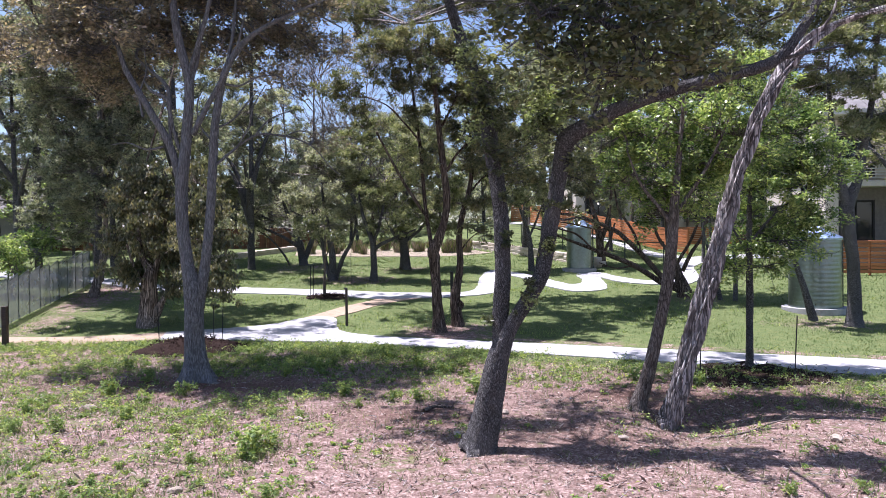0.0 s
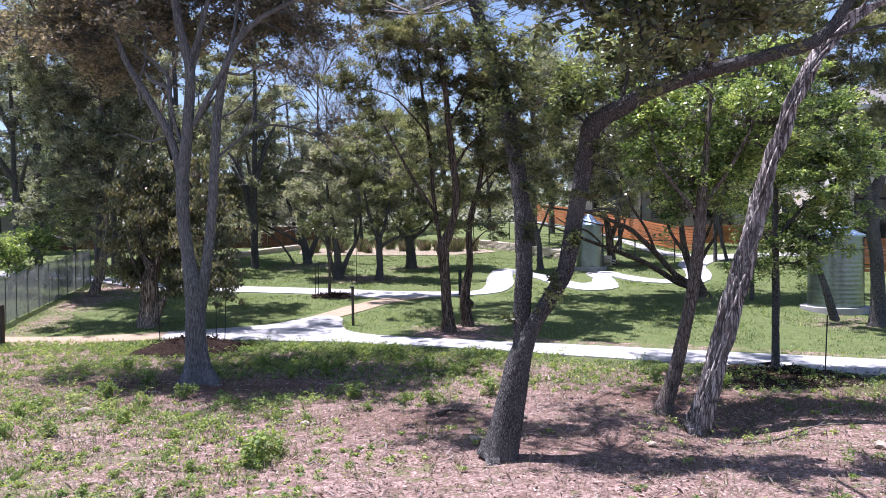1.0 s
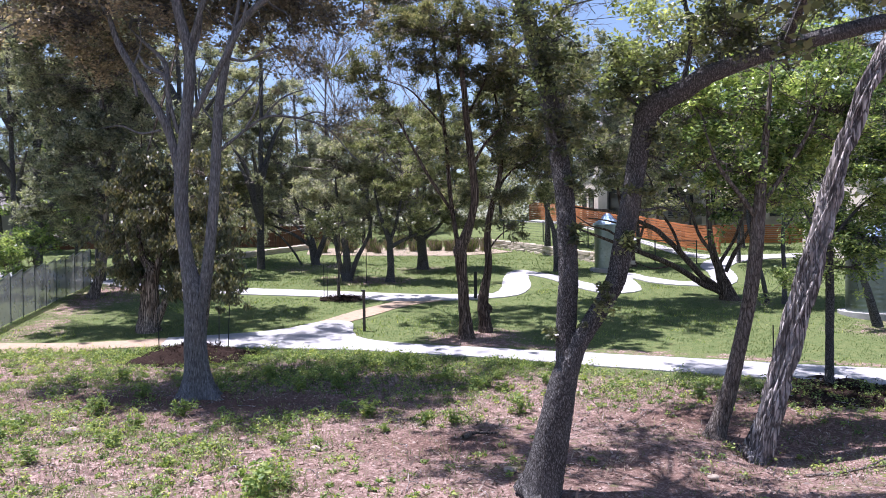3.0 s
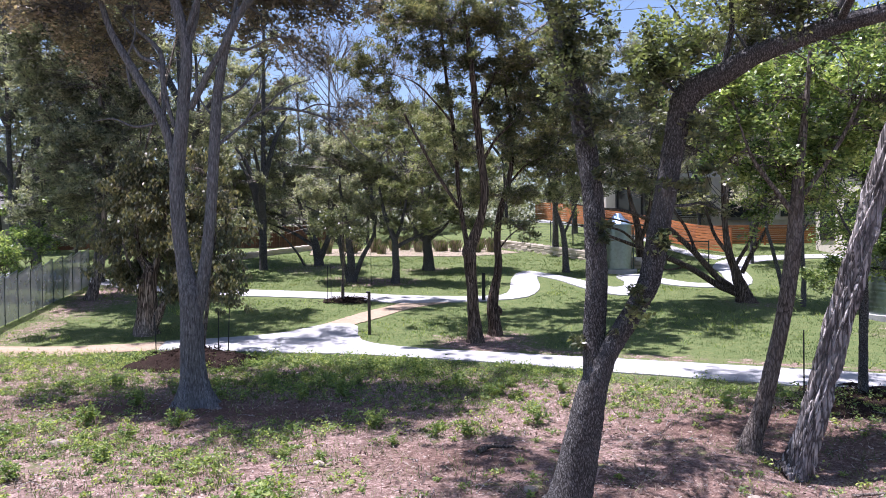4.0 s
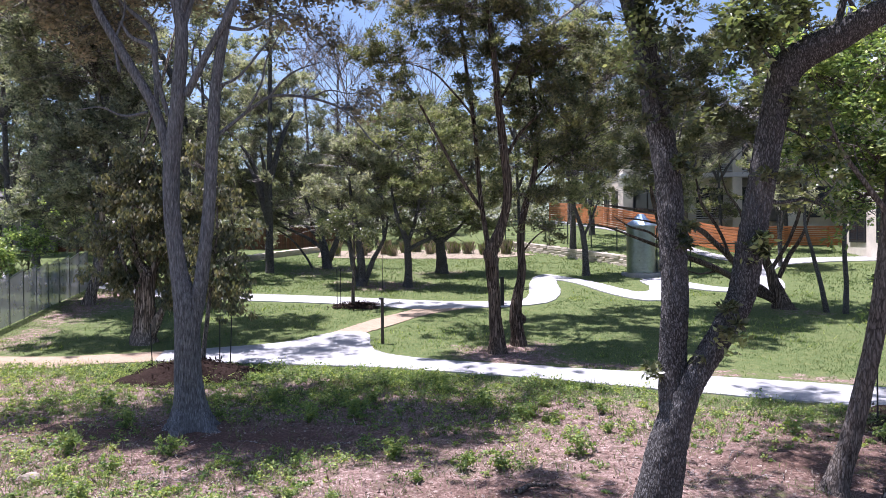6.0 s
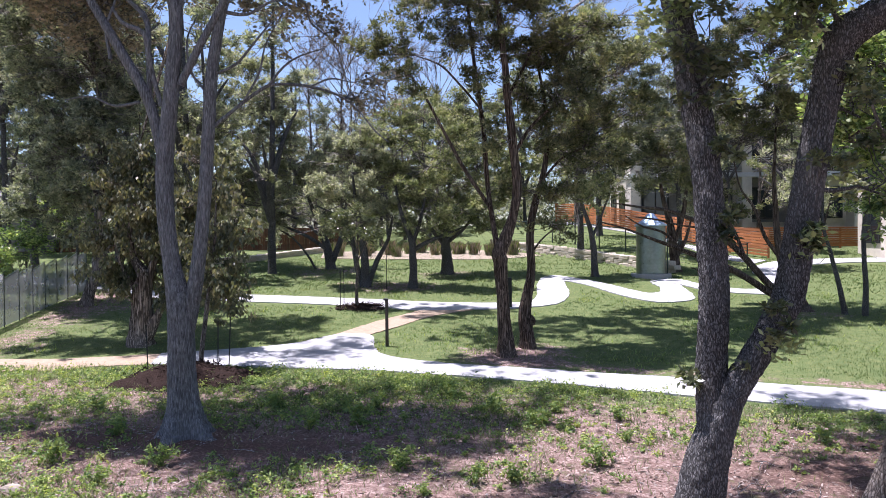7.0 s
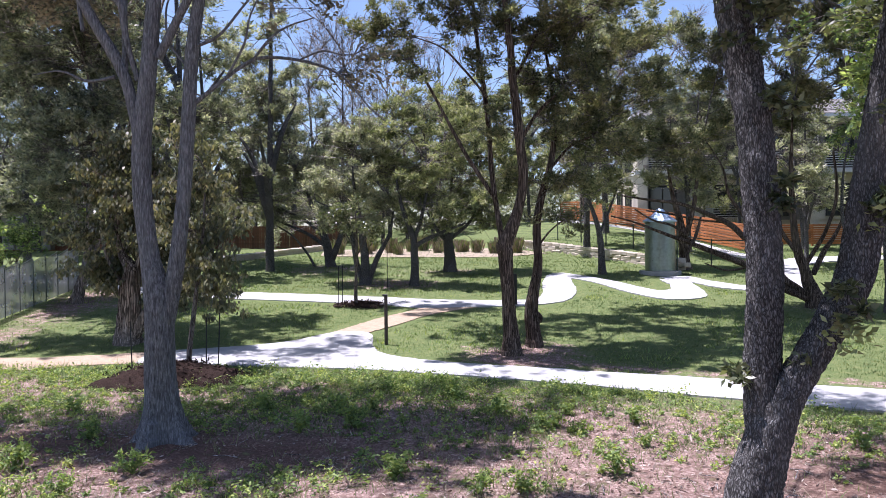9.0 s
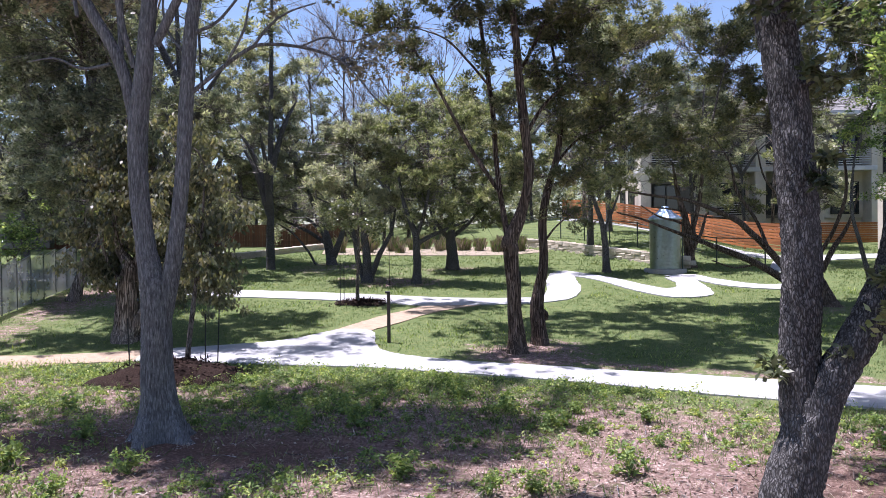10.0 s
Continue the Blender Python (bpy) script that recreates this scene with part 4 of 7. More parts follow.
tree("dead_juniper", "leaning weathered dead juniper with furrowed grey wood", "dead", "none", 0.0, (3.54, 12.00), [
    [(3.54, 12.00, -0.27, 0.253), (3.66, 12.00, -0.20, 0.198), (3.82, 12.00, 0.32, 0.171), (4.10, 12.00, 1.34, 0.164), (4.38, 12.00, 2.36, 0.160), (4.62, 12.00, 3.10, 0.150), (4.76, 12.00, 3.61, 0.122), (4.91, 12.00, 4.16, 0.115), (5.23, 12.00, 4.95, 0.105), (5.62, 12.00, 5.63, 0.091), (6.09, 12.00, 6.15, 0.078), (6.66, 12.00, 6.46, 0.058), (7.21, 12.00, 6.60, 0.041), (7.77, 12.00, 6.76, 0.020)],
    [(4.50, 12.00, 2.87, 0.088), (4.55, 12.03, 3.15, 0.061), (4.58, 12.04, 3.33, 0.027)],
    [(6.10, 12.00, 6.17, 0.027), (6.36, 11.96, 6.49, 0.020), (6.52, 11.91, 7.01, 0.010)],
], [
])
tree("planted_oak", "young planted oak with hanging leafy branches", "dark", "bright", 1.4, (6.57, 15.67), [
    [(6.57, 15.67, -0.08, 0.089), (6.57, 15.67, 0.70, 0.073), (6.58, 15.67, 1.91, 0.068), (6.57, 15.67, 2.88, 0.057), (6.60, 15.67, 3.85, 0.042), (6.69, 15.67, 4.70, 0.026)],
    [(6.58, 15.67, 2.76, 0.031), (7.07, 15.58, 3.36, 0.026), (7.63, 15.49, 3.83, 0.015)],
    [(6.57, 15.67, 2.52, 0.026), (6.23, 15.60, 3.01, 0.021), (6.03, 15.55, 3.37, 0.010)],
], [
    (6.71, 15.87, 3.13, 0.73, 0.62, 0.73),
    (7.47, 15.65, 4.20, 1.08, 0.87, 0.96),
    (7.33, 15.62, 2.88, 0.96, 0.66, 0.60),
    (6.30, 15.78, 2.28, 0.42, 0.39, 0.48),
    (7.80, 15.36, 3.35, 0.59, 0.50, 0.59),
    (6.70, 15.40, 4.31, 0.59, 0.50, 0.59),
    (6.91, 15.74, 5.55, 0.84, 0.66, 0.72),
    (7.65, 15.40, 5.25, 0.65, 0.58, 0.71),
    (6.06, 15.46, 3.97, 0.53, 0.53, 0.71),
    (8.11, 15.49, 4.30, 0.53, 0.53, 0.71),
    (6.81, 16.08, 6.47, 0.86, 0.57, 0.49),
    (6.98, 15.52, 2.34, 0.54, 0.40, 0.42),
    # not this tree's crown: unseen clumps added to shade earth and path
    (4.00, 15.00, 8.20, 1.30, 1.00, 0.50),
    (3.40, 16.40, 8.80, 1.20, 0.90, 0.50),
    (2.45, 17.95, 9.40, 1.20, 0.90, 0.50),
    (4.25, 17.75, 9.60, 1.30, 0.90, 0.50),
])
tree("juniper", "forked juniper beside the steel cistern", "dark", "juniper", 1.0, (12.07, 21.40), [
    [(12.07, 21.40, 0.10, 0.243), (12.06, 21.40, 0.81, 0.193), (12.03, 21.40, 1.98, 0.178), (11.90, 21.40, 3.14, 0.178), (11.87, 21.40, 3.72, 0.178), (12.15, 21.38, 4.46, 0.128), (12.34, 21.35, 5.60, 0.121), (12.52, 21.33, 6.58, 0.085), (12.63, 21.29, 7.88, 0.057), (12.78, 21.25, 9.34, 0.028)],
    [(11.87, 21.40, 3.63, 0.128), (11.66, 21.33, 4.38, 0.121), (11.48, 21.23, 5.27, 0.099), (11.22, 21.11, 6.40, 0.070), (11.07, 20.97, 7.67, 0.035)],
    [(11.70, 21.40, 4.05, 0.050), (11.19, 21.37, 4.63, 0.036), (10.68, 21.34, 4.97, 0.021)],
], [
    (11.60, 20.91, 7.48, 1.44, 1.02, 0.96),
    (12.59, 21.21, 8.68, 1.29, 1.03, 1.13),
    (11.12, 20.91, 8.61, 1.12, 0.81, 0.80),
    (12.99, 21.62, 6.46, 0.83, 0.70, 0.83),
    (11.11, 21.85, 7.03, 1.00, 0.78, 0.83),
    (11.62, 20.96, 5.88, 0.80, 0.54, 0.48),
    (13.18, 21.64, 10.11, 1.98, 1.26, 0.99),
    (10.94, 21.83, 9.54, 1.33, 0.92, 0.83),
    (10.11, 21.16, 8.05, 0.97, 0.75, 0.81),
])
tree("leaning_tree", "slim leaning tree beside the steel cistern", "dark", "bright", 0.7, (11.39, 22.39), [
    [(11.39, 22.39, 0.17, 0.135), (11.22, 22.39, 0.73, 0.112), (10.98, 22.39, 1.51, 0.090), (10.74, 22.39, 2.30, 0.067), (10.54, 22.39, 2.99, 0.045), (10.42, 22.39, 3.86, 0.022)],
], [
    (10.49, 22.00, 3.16, 0.84, 0.64, 0.67),
])
tree("sprawling_juniper", "sprawling juniper with long low bare limbs", "red", "cedarjuniper", 0.95, (8.97, 26.98), [
    [(8.97, 26.98, 0.54, 0.324), (8.91, 26.98, 0.85, 0.243), (8.72, 26.98, 1.37, 0.180), (8.58, 26.98, 1.79, 0.144), (8.39, 26.98, 2.42, 0.117), (8.28, 26.98, 3.47, 0.081), (8.24, 26.98, 4.72, 0.054), (8.29, 26.98, 6.17, 0.027)],
    [(8.80, 26.98, 0.83, 0.122), (8.46, 26.96, 1.00, 0.112), (8.06, 26.94, 1.17, 0.112), (7.03, 26.88, 1.81, 0.094), (6.25, 26.85, 2.14, 0.084), (5.50, 26.81, 2.44, 0.066), (4.48, 26.76, 2.83, 0.046), (3.65, 26.72, 3.15, 0.028), (3.02, 26.69, 3.32, 0.018)],
    [(8.74, 26.98, 0.91, 0.112), (8.35, 26.95, 1.21, 0.103), (7.95, 26.91, 1.49, 0.103), (7.34, 26.86, 2.19, 0.094), (6.81, 26.81, 2.69, 0.083), (6.30, 26.77, 3.11, 0.074), (5.07, 26.69, 3.62, 0.055), (4.15, 26.63, 3.76, 0.037), (3.32, 26.57, 3.89, 0.018)],
    [(8.85, 26.98, 1.58, 0.084), (9.16, 27.03, 2.20, 0.075), (9.47, 27.08, 2.62, 0.056), (9.75, 27.13, 3.14, 0.038), (9.99, 27.19, 3.87, 0.018)],
    [(7.37, 26.98, 2.18, 0.056), (7.05, 27.07, 3.06, 0.046), (6.55, 27.17, 3.91, 0.046), (6.37, 27.26, 4.76, 0.028), (5.87, 27.36, 5.62, 0.018)],
    [(5.53, 26.98, 2.44, 0.038), (4.95, 27.07, 2.99, 0.038), (4.33, 27.15, 3.20, 0.028), (3.82, 27.22, 3.53, 0.018)],
    [(8.47, 26.98, 2.11, 0.066), (7.96, 26.99, 2.84, 0.056), (7.66, 27.00, 3.68, 0.046), (7.25, 27.01, 4.31, 0.028), (7.05, 27.02, 5.15, 0.018)],
    [(8.60, 26.98, 1.79, 0.066), (9.21, 26.98, 2.83, 0.056), (9.53, 26.98, 3.87, 0.046), (9.44, 26.99, 5.12, 0.028)],
    [(7.05, 26.98, 1.81, 0.038), (6.38, 26.95, 1.72, 0.028), (5.75, 26.93, 1.93, 0.018)],
    [(6.35, 26.98, 3.11, 0.038), (5.57, 27.01, 3.19, 0.028), (4.74, 27.05, 3.39, 0.028), (4.12, 27.08, 3.48, 0.018)],
], [
    (5.37, 26.98, 4.96, 1.03, 0.75, 0.72),
    (7.37, 27.41, 6.45, 1.89, 1.42, 1.47),
    (8.60, 26.60, 7.35, 1.63, 1.21, 1.22),
    (4.52, 26.84, 5.58, 1.03, 0.87, 1.03),
    (7.92, 27.06, 9.10, 1.86, 1.32, 1.24),
    (6.15, 26.65, 8.01, 1.42, 1.12, 1.22),
    (8.95, 26.39, 9.54, 1.61, 1.11, 1.01),
    (10.85, 27.08, 8.44, 1.24, 1.05, 1.24),
    (11.51, 27.16, 9.70, 1.24, 1.06, 1.24),
    (9.40, 27.00, 8.60, 1.40, 1.10, 0.70),
    (10.80, 27.50, 7.60, 1.20, 1.00, 0.60),
])
tree("slim_oak", "two slim dark stems under a bright leafy crown", "dark", "bright", 1.0, (10.00, 26.30), [
    [(10.00, 26.30, 0.48, 0.085), (9.83, 26.30, 1.30, 0.070), (9.58, 26.30, 2.30, 0.058), (9.34, 26.30, 3.30, 0.045), (9.40, 26.30, 4.60, 0.028), (9.62, 26.30, 5.60, 0.012)],
    [(10.42, 26.05, 0.44, 0.088), (10.43, 26.05, 1.50, 0.074), (10.38, 26.05, 2.70, 0.064), (10.47, 26.05, 3.90, 0.050), (10.60, 26.05, 5.20, 0.032), (10.70, 26.05, 6.60, 0.012)],
    [(10.40, 26.05, 2.90, 0.034), (10.78, 26.00, 3.60, 0.026), (11.10, 25.96, 4.40, 0.012)],
], [
    (10.35, 26.20, 4.10, 0.80, 0.70, 0.55),
    (10.95, 26.20, 5.10, 1.00, 0.80, 0.75),
    (10.00, 26.10, 6.00, 0.95, 0.80, 0.70),
    (11.10, 26.00, 6.70, 1.00, 0.80, 0.70),
    (9.55, 26.30, 5.10, 0.60, 0.50, 0.45),
    (11.30, 26.10, 3.60, 0.60, 0.50, 0.45),
    (10.40, 26.10, 7.80, 1.10, 0.90, 0.70),
])
tree("cedar", "tall cedar with shredded reddish bark", "red", "cedarjuniper", 1.15, (-0.13, 21.39), [
    [(-0.13, 21.39, 0.10, 0.238), (-0.15, 21.39, 0.47, 0.186), (-0.18, 21.39, 0.95, 0.155), (-0.22, 21.39, 1.67, 0.150), (-0.26, 21.39, 2.33, 0.165), (-0.27, 21.39, 2.57, 0.165), (0.03, 21.36, 3.34, 0.103), (0.13, 21.33, 4.06, 0.103), (0.04, 21.29, 5.00, 0.102), (-0.07, 21.24, 6.06, 0.087), (-0.14, 21.21, 6.88, 0.071), (-0.25, 21.17, 7.80, 0.056), (-0.38, 21.12, 8.96, 0.030)],
    [(-0.31, 21.39, 2.49, 0.072), (-0.44, 21.49, 3.36, 0.062), (-0.53, 21.57, 4.09, 0.057), (-0.61, 21.70, 5.32, 0.053), (-0.72, 21.80, 6.32, 0.048), (-0.85, 21.91, 7.33, 0.043), (-0.94, 22.01, 8.36, 0.032), (-1.02, 22.12, 9.39, 0.016)],
    [(-0.49, 21.39, 3.59, 0.046), (-0.89, 21.37, 4.19, 0.046), (-1.18, 21.35, 4.67, 0.041), (-1.59, 21.32, 5.45, 0.031), (-1.94, 21.30, 6.11, 0.026), (-2.24, 21.28, 6.58, 0.015)],
    [(-0.61, 21.39, 5.74, 0.031), (-1.11, 21.32, 6.33, 0.026), (-1.58, 21.26, 6.80, 0.020), (-2.17, 21.20, 7.03, 0.010)],
    [(-0.06, 21.39, 6.09, 0.041), (0.33, 21.40, 6.80, 0.031), (0.63, 21.41, 7.51, 0.021)],
    [(0.07, 21.39, 4.78, 0.041), (0.43, 21.35, 5.36, 0.036), (0.90, 21.31, 5.82, 0.020)],
], [
    (-2.66, 21.38, 7.33, 0.71, 0.48, 0.42),
    (-1.46, 21.67, 7.52, 0.84, 0.56, 0.48),
    (-0.27, 21.33, 7.38, 1.06, 0.70, 0.59),
    (0.70, 21.50, 7.18, 0.83, 0.61, 0.59),
    (-0.73, 21.24, 8.55, 1.52, 0.95, 0.70),
    (0.47, 21.67, 6.27, 0.72, 0.56, 0.60),
    (1.39, 21.41, 6.31, 0.83, 0.65, 0.71),
    (-2.17, 21.12, 6.30, 0.41, 0.30, 0.29),
    (0.83, 21.70, 5.30, 0.54, 0.43, 0.48),
    (-1.46, 21.81, 8.54, 1.46, 0.88, 0.61),
    (0.45, 21.34, 8.32, 1.29, 0.85, 0.70),
    (1.52, 20.77, 7.40, 0.90, 0.67, 0.68),
    (-0.17, 21.27, 5.24, 0.47, 0.40, 0.47),
    (-0.86, 21.63, 6.65, 0.48, 0.38, 0.42),
    (-2.69, 21.65, 6.93, 0.48, 0.36, 0.36),
    (-3.27, 21.42, 7.24, 0.42, 0.30, 0.30),
    # unseen clumps hung on the cedar to cast shade over the lawn
    (3.20, 24.25, 10.60, 1.80, 1.40, 0.60),
    (-0.50, 26.15, 11.60, 2.20, 1.50, 0.60),
    (2.00, 27.65, 12.00, 2.20, 1.50, 0.60),
    (5.00, 26.15, 11.80, 2.00, 1.50, 0.60),
    (7.00, 28.15, 12.00, 1.80, 1.50, 0.60),
    (-4.50, 28.15, 12.20, 2.00, 1.40, 0.60),
    (-2.60, 24.25, 10.40, 1.80, 1.40, 0.70),
    (1.20, 24.60, 11.80, 2.00, 1.40, 0.70),
    (3.60, 25.40, 12.00, 1.90, 1.30, 0.60),
])
tree("cedar", "slim dark cedar with a broken stub", "red", "cedarjuniper", 1.2, (0.43, 22.22), [
    [(0.43, 22.22, 0.15, 0.207), (0.40, 22.22, 0.55, 0.163), (0.35, 22.22, 0.99, 0.152), (0.44, 22.22, 1.62, 0.119), (0.52, 22.22, 2.12, 0.103), (0.49, 22.22, 2.88, 0.098), (0.60, 22.22, 3.63, 0.087), (0.81, 22.22, 4.32, 0.070), (0.91, 22.22, 5.14, 0.054), (0.87, 22.22, 6.01, 0.043), (0.72, 22.22, 7.02, 0.032), (0.60, 22.22, 8.02, 0.016)],
    [(0.33, 22.22, 1.05, 0.076), (0.54, 22.25, 0.91, 0.065), (0.55, 22.27, 0.78, 0.038)],
    [(0.80, 22.22, 4.26, 0.032), (1.26, 22.24, 4.76, 0.027), (1.76, 22.25, 5.00, 0.016)],
    [(0.51, 22.22, 2.50, 0.027), (0.80, 22.18, 2.87, 0.022), (1.11, 22.15, 3.12, 0.011)],
], [
    (1.32, 22.66, 5.07, 0.64, 0.52, 0.57),
    (1.98, 22.40, 5.78, 0.75, 0.64, 0.75),
    (0.99, 22.17, 3.25, 0.50, 0.34, 0.31),
    (0.12, 22.17, 4.14, 0.37, 0.37, 0.50),
    (1.48, 21.94, 7.05, 0.73, 0.57, 0.61),
    (2.39, 22.29, 4.74, 0.62, 0.53, 0.62),
    (2.21, 21.94, 6.79, 0.85, 0.67, 0.73),
    (2.93, 22.42, 6.14, 0.75, 0.59, 0.63),
    (1.07, 21.81, 4.09, 0.55, 0.41, 0.42),
])
tree("juniper", "rounded multi-stemmed juniper on the lawn", "dark", "greyjuniper", 0.8, (-4.90, 32.40), [
    [(-4.90, 32.40, 1.00, 0.231), (-4.89, 32.40, 1.49, 0.178), (-4.93, 32.40, 2.31, 0.142), (-5.08, 32.40, 3.35, 0.107), (-5.27, 32.40, 4.59, 0.062), (-5.36, 32.40, 5.82, 0.027)],
    [(-5.00, 32.40, 1.08, 0.107), (-5.23, 32.43, 1.90, 0.098), (-5.41, 32.47, 2.94, 0.071), (-5.81, 32.51, 4.19, 0.036)],
    [(-4.79, 32.40, 1.18, 0.107), (-4.44, 32.49, 2.10, 0.089), (-4.03, 32.57, 2.88, 0.063), (-3.86, 32.65, 3.76, 0.036)],
    [(-5.08, 32.40, 3.14, 0.053), (-5.90, 32.37, 3.77, 0.044), (-6.72, 32.33, 4.19, 0.027)],
], [
    (-5.60, 33.14, 4.64, 1.26, 1.07, 1.26),
    (-6.16, 32.65, 3.57, 1.03, 0.75, 0.72),
    (-4.25, 32.45, 3.96, 0.92, 0.74, 0.82),
    (-4.84, 32.41, 5.82, 1.22, 0.95, 1.02),
    (-6.73, 32.43, 5.02, 1.02, 0.87, 1.02),
    (-4.06, 32.80, 5.43, 1.03, 0.88, 1.03),
    (-5.01, 32.22, 6.82, 1.01, 0.77, 0.81),
    (-5.93, 32.72, 6.29, 0.83, 0.70, 0.83),
    (-6.65, 31.95, 3.35, 0.70, 0.51, 0.50),
    (-5.04, 32.13, 3.34, 0.91, 0.58, 0.44),
])
tree("juniper", "juniper with low dead spreading branches", "dark", "greyjuniper", 0.75, (-7.27, 37.96), [
    [(-7.27, 37.96, 1.47, 0.258), (-7.34, 37.96, 2.02, 0.194), (-7.48, 37.96, 2.78, 0.172), (-7.77, 37.96, 3.53, 0.129), (-8.16, 37.96, 4.53, 0.086), (-8.52, 37.96, 5.79, 0.043)],
    [(-7.31, 37.96, 1.65, 0.151), (-6.93, 37.96, 2.52, 0.129), (-6.61, 37.96, 3.52, 0.086), (-6.52, 37.96, 4.76, 0.043)],
    [(-7.56, 37.96, 2.53, 0.086), (-8.30, 37.94, 3.03, 0.075), (-9.43, 37.92, 3.55, 0.054), (-10.55, 37.90, 3.93, 0.032)],
    [(-7.95, 37.96, 1.53, 0.054), (-8.31, 37.95, 2.16, 0.054), (-8.93, 37.94, 2.92, 0.043), (-9.68, 37.93, 3.42, 0.022)],
    [(-7.48, 37.96, 2.78, 0.075), (-8.42, 37.93, 3.66, 0.065), (-9.91, 37.90, 4.30, 0.054), (-11.17, 37.87, 4.57, 0.032)],
], [
    (-8.76, 37.40, 6.23, 1.70, 1.34, 1.46),
    (-10.64, 38.70, 5.12, 1.52, 1.13, 1.14),
    (-7.24, 38.57, 7.10, 1.51, 1.18, 1.26),
    (-11.42, 38.78, 6.93, 1.53, 1.30, 1.53),
    (-9.41, 37.87, 4.04, 1.48, 0.86, 0.54),
    (-12.13, 38.51, 5.13, 1.01, 0.86, 1.01),
    (-7.97, 38.47, 8.62, 1.00, 0.85, 1.00),
    (-9.88, 37.06, 7.91, 1.45, 1.13, 1.20),
    (-12.39, 37.84, 7.08, 1.24, 1.05, 1.24),
    (-8.79, 37.46, 5.00, 1.46, 0.93, 0.73),
    (-10.14, 38.05, 9.83, 1.49, 1.06, 0.99),
    (-12.12, 38.63, 9.23, 1.27, 1.08, 1.27),
    (-8.15, 37.67, 10.20, 1.10, 0.83, 0.86),
    (-11.14, 38.07, 11.10, 1.24, 0.95, 0.99),
    (-13.07, 37.67, 8.06, 1.23, 1.05, 1.23),
])
tree("juniper", "single-stemmed juniper with a forked crown", "dark", "juniper", 0.8, (-3.07, 32.01), [
    [(-3.07, 32.01, 0.96, 0.192), (-3.04, 32.01, 1.49, 0.148), (-3.04, 32.01, 2.10, 0.140), (-3.07, 32.01, 2.71, 0.131), (-3.23, 32.01, 3.21, 0.105), (-3.49, 32.01, 3.93, 0.070), (-3.68, 32.01, 4.94, 0.035)],
    [(-3.03, 32.01, 2.46, 0.087), (-2.55, 32.05, 2.74, 0.079), (-1.77, 32.10, 3.06, 0.052), (-1.16, 32.15, 3.30, 0.026)],
    [(-3.05, 32.01, 2.70, 0.079), (-2.78, 32.00, 3.51, 0.070), (-2.57, 32.00, 4.52, 0.044), (-2.55, 32.00, 5.53, 0.026)],
], [
    (-2.98, 32.15, 4.54, 1.21, 0.94, 1.01),
    (-3.84, 32.69, 5.83, 1.24, 1.05, 1.24),
    (-1.95, 31.68, 4.09, 1.09, 0.80, 0.79),
    (-2.12, 31.42, 5.85, 1.17, 1.00, 1.17),
    (-2.98, 32.61, 7.47, 1.02, 0.87, 1.02),
    (-3.97, 32.15, 7.19, 0.91, 0.77, 0.91),
    (-1.12, 32.26, 7.17, 1.01, 0.86, 1.01),
    (-2.57, 31.79, 3.30, 0.80, 0.49, 0.36),
    (-3.50, 32.07, 3.52, 0.70, 0.49, 0.44),
])
tree("juniper", "stout dark juniper on the lawn", "dark", "juniper", 0.85, (-1.84, 35.78), [
    [(-1.84, 35.78, 1.29, 0.279), (-1.88, 35.78, 2.01, 0.219), (-1.92, 35.78, 2.59, 0.199), (-1.86, 35.78, 3.29, 0.140), (-1.79, 35.78, 4.33, 0.090), (-1.72, 35.78, 5.71, 0.040)],
    [(-1.92, 35.78, 2.59, 0.100), (-2.44, 35.73, 3.18, 0.080), (-2.78, 35.68, 3.87, 0.040)],
    [(-1.87, 35.78, 2.71, 0.090), (-1.17, 35.80, 3.28, 0.070), (-0.70, 35.81, 3.85, 0.040)],
], [
    (-1.84, 35.44, 4.54, 1.58, 1.15, 1.13),
    (-0.71, 35.11, 4.27, 1.12, 0.90, 1.01),
    (-1.14, 35.44, 6.12, 1.58, 1.25, 1.36),
    (-2.50, 35.06, 5.42, 1.34, 1.05, 1.12),
    (-1.12, 36.42, 8.36, 1.17, 1.09, 1.40),
    (-0.00, 36.11, 3.39, 0.81, 0.59, 0.58),
    (-0.01, 35.26, 6.31, 1.12, 0.95, 1.12),
    (0.50, 36.48, 5.05, 1.17, 0.89, 0.93),
    (-2.10, 35.96, 3.41, 0.92, 0.57, 0.42),
    (0.04, 35.98, 8.26, 1.03, 0.88, 1.03),
])
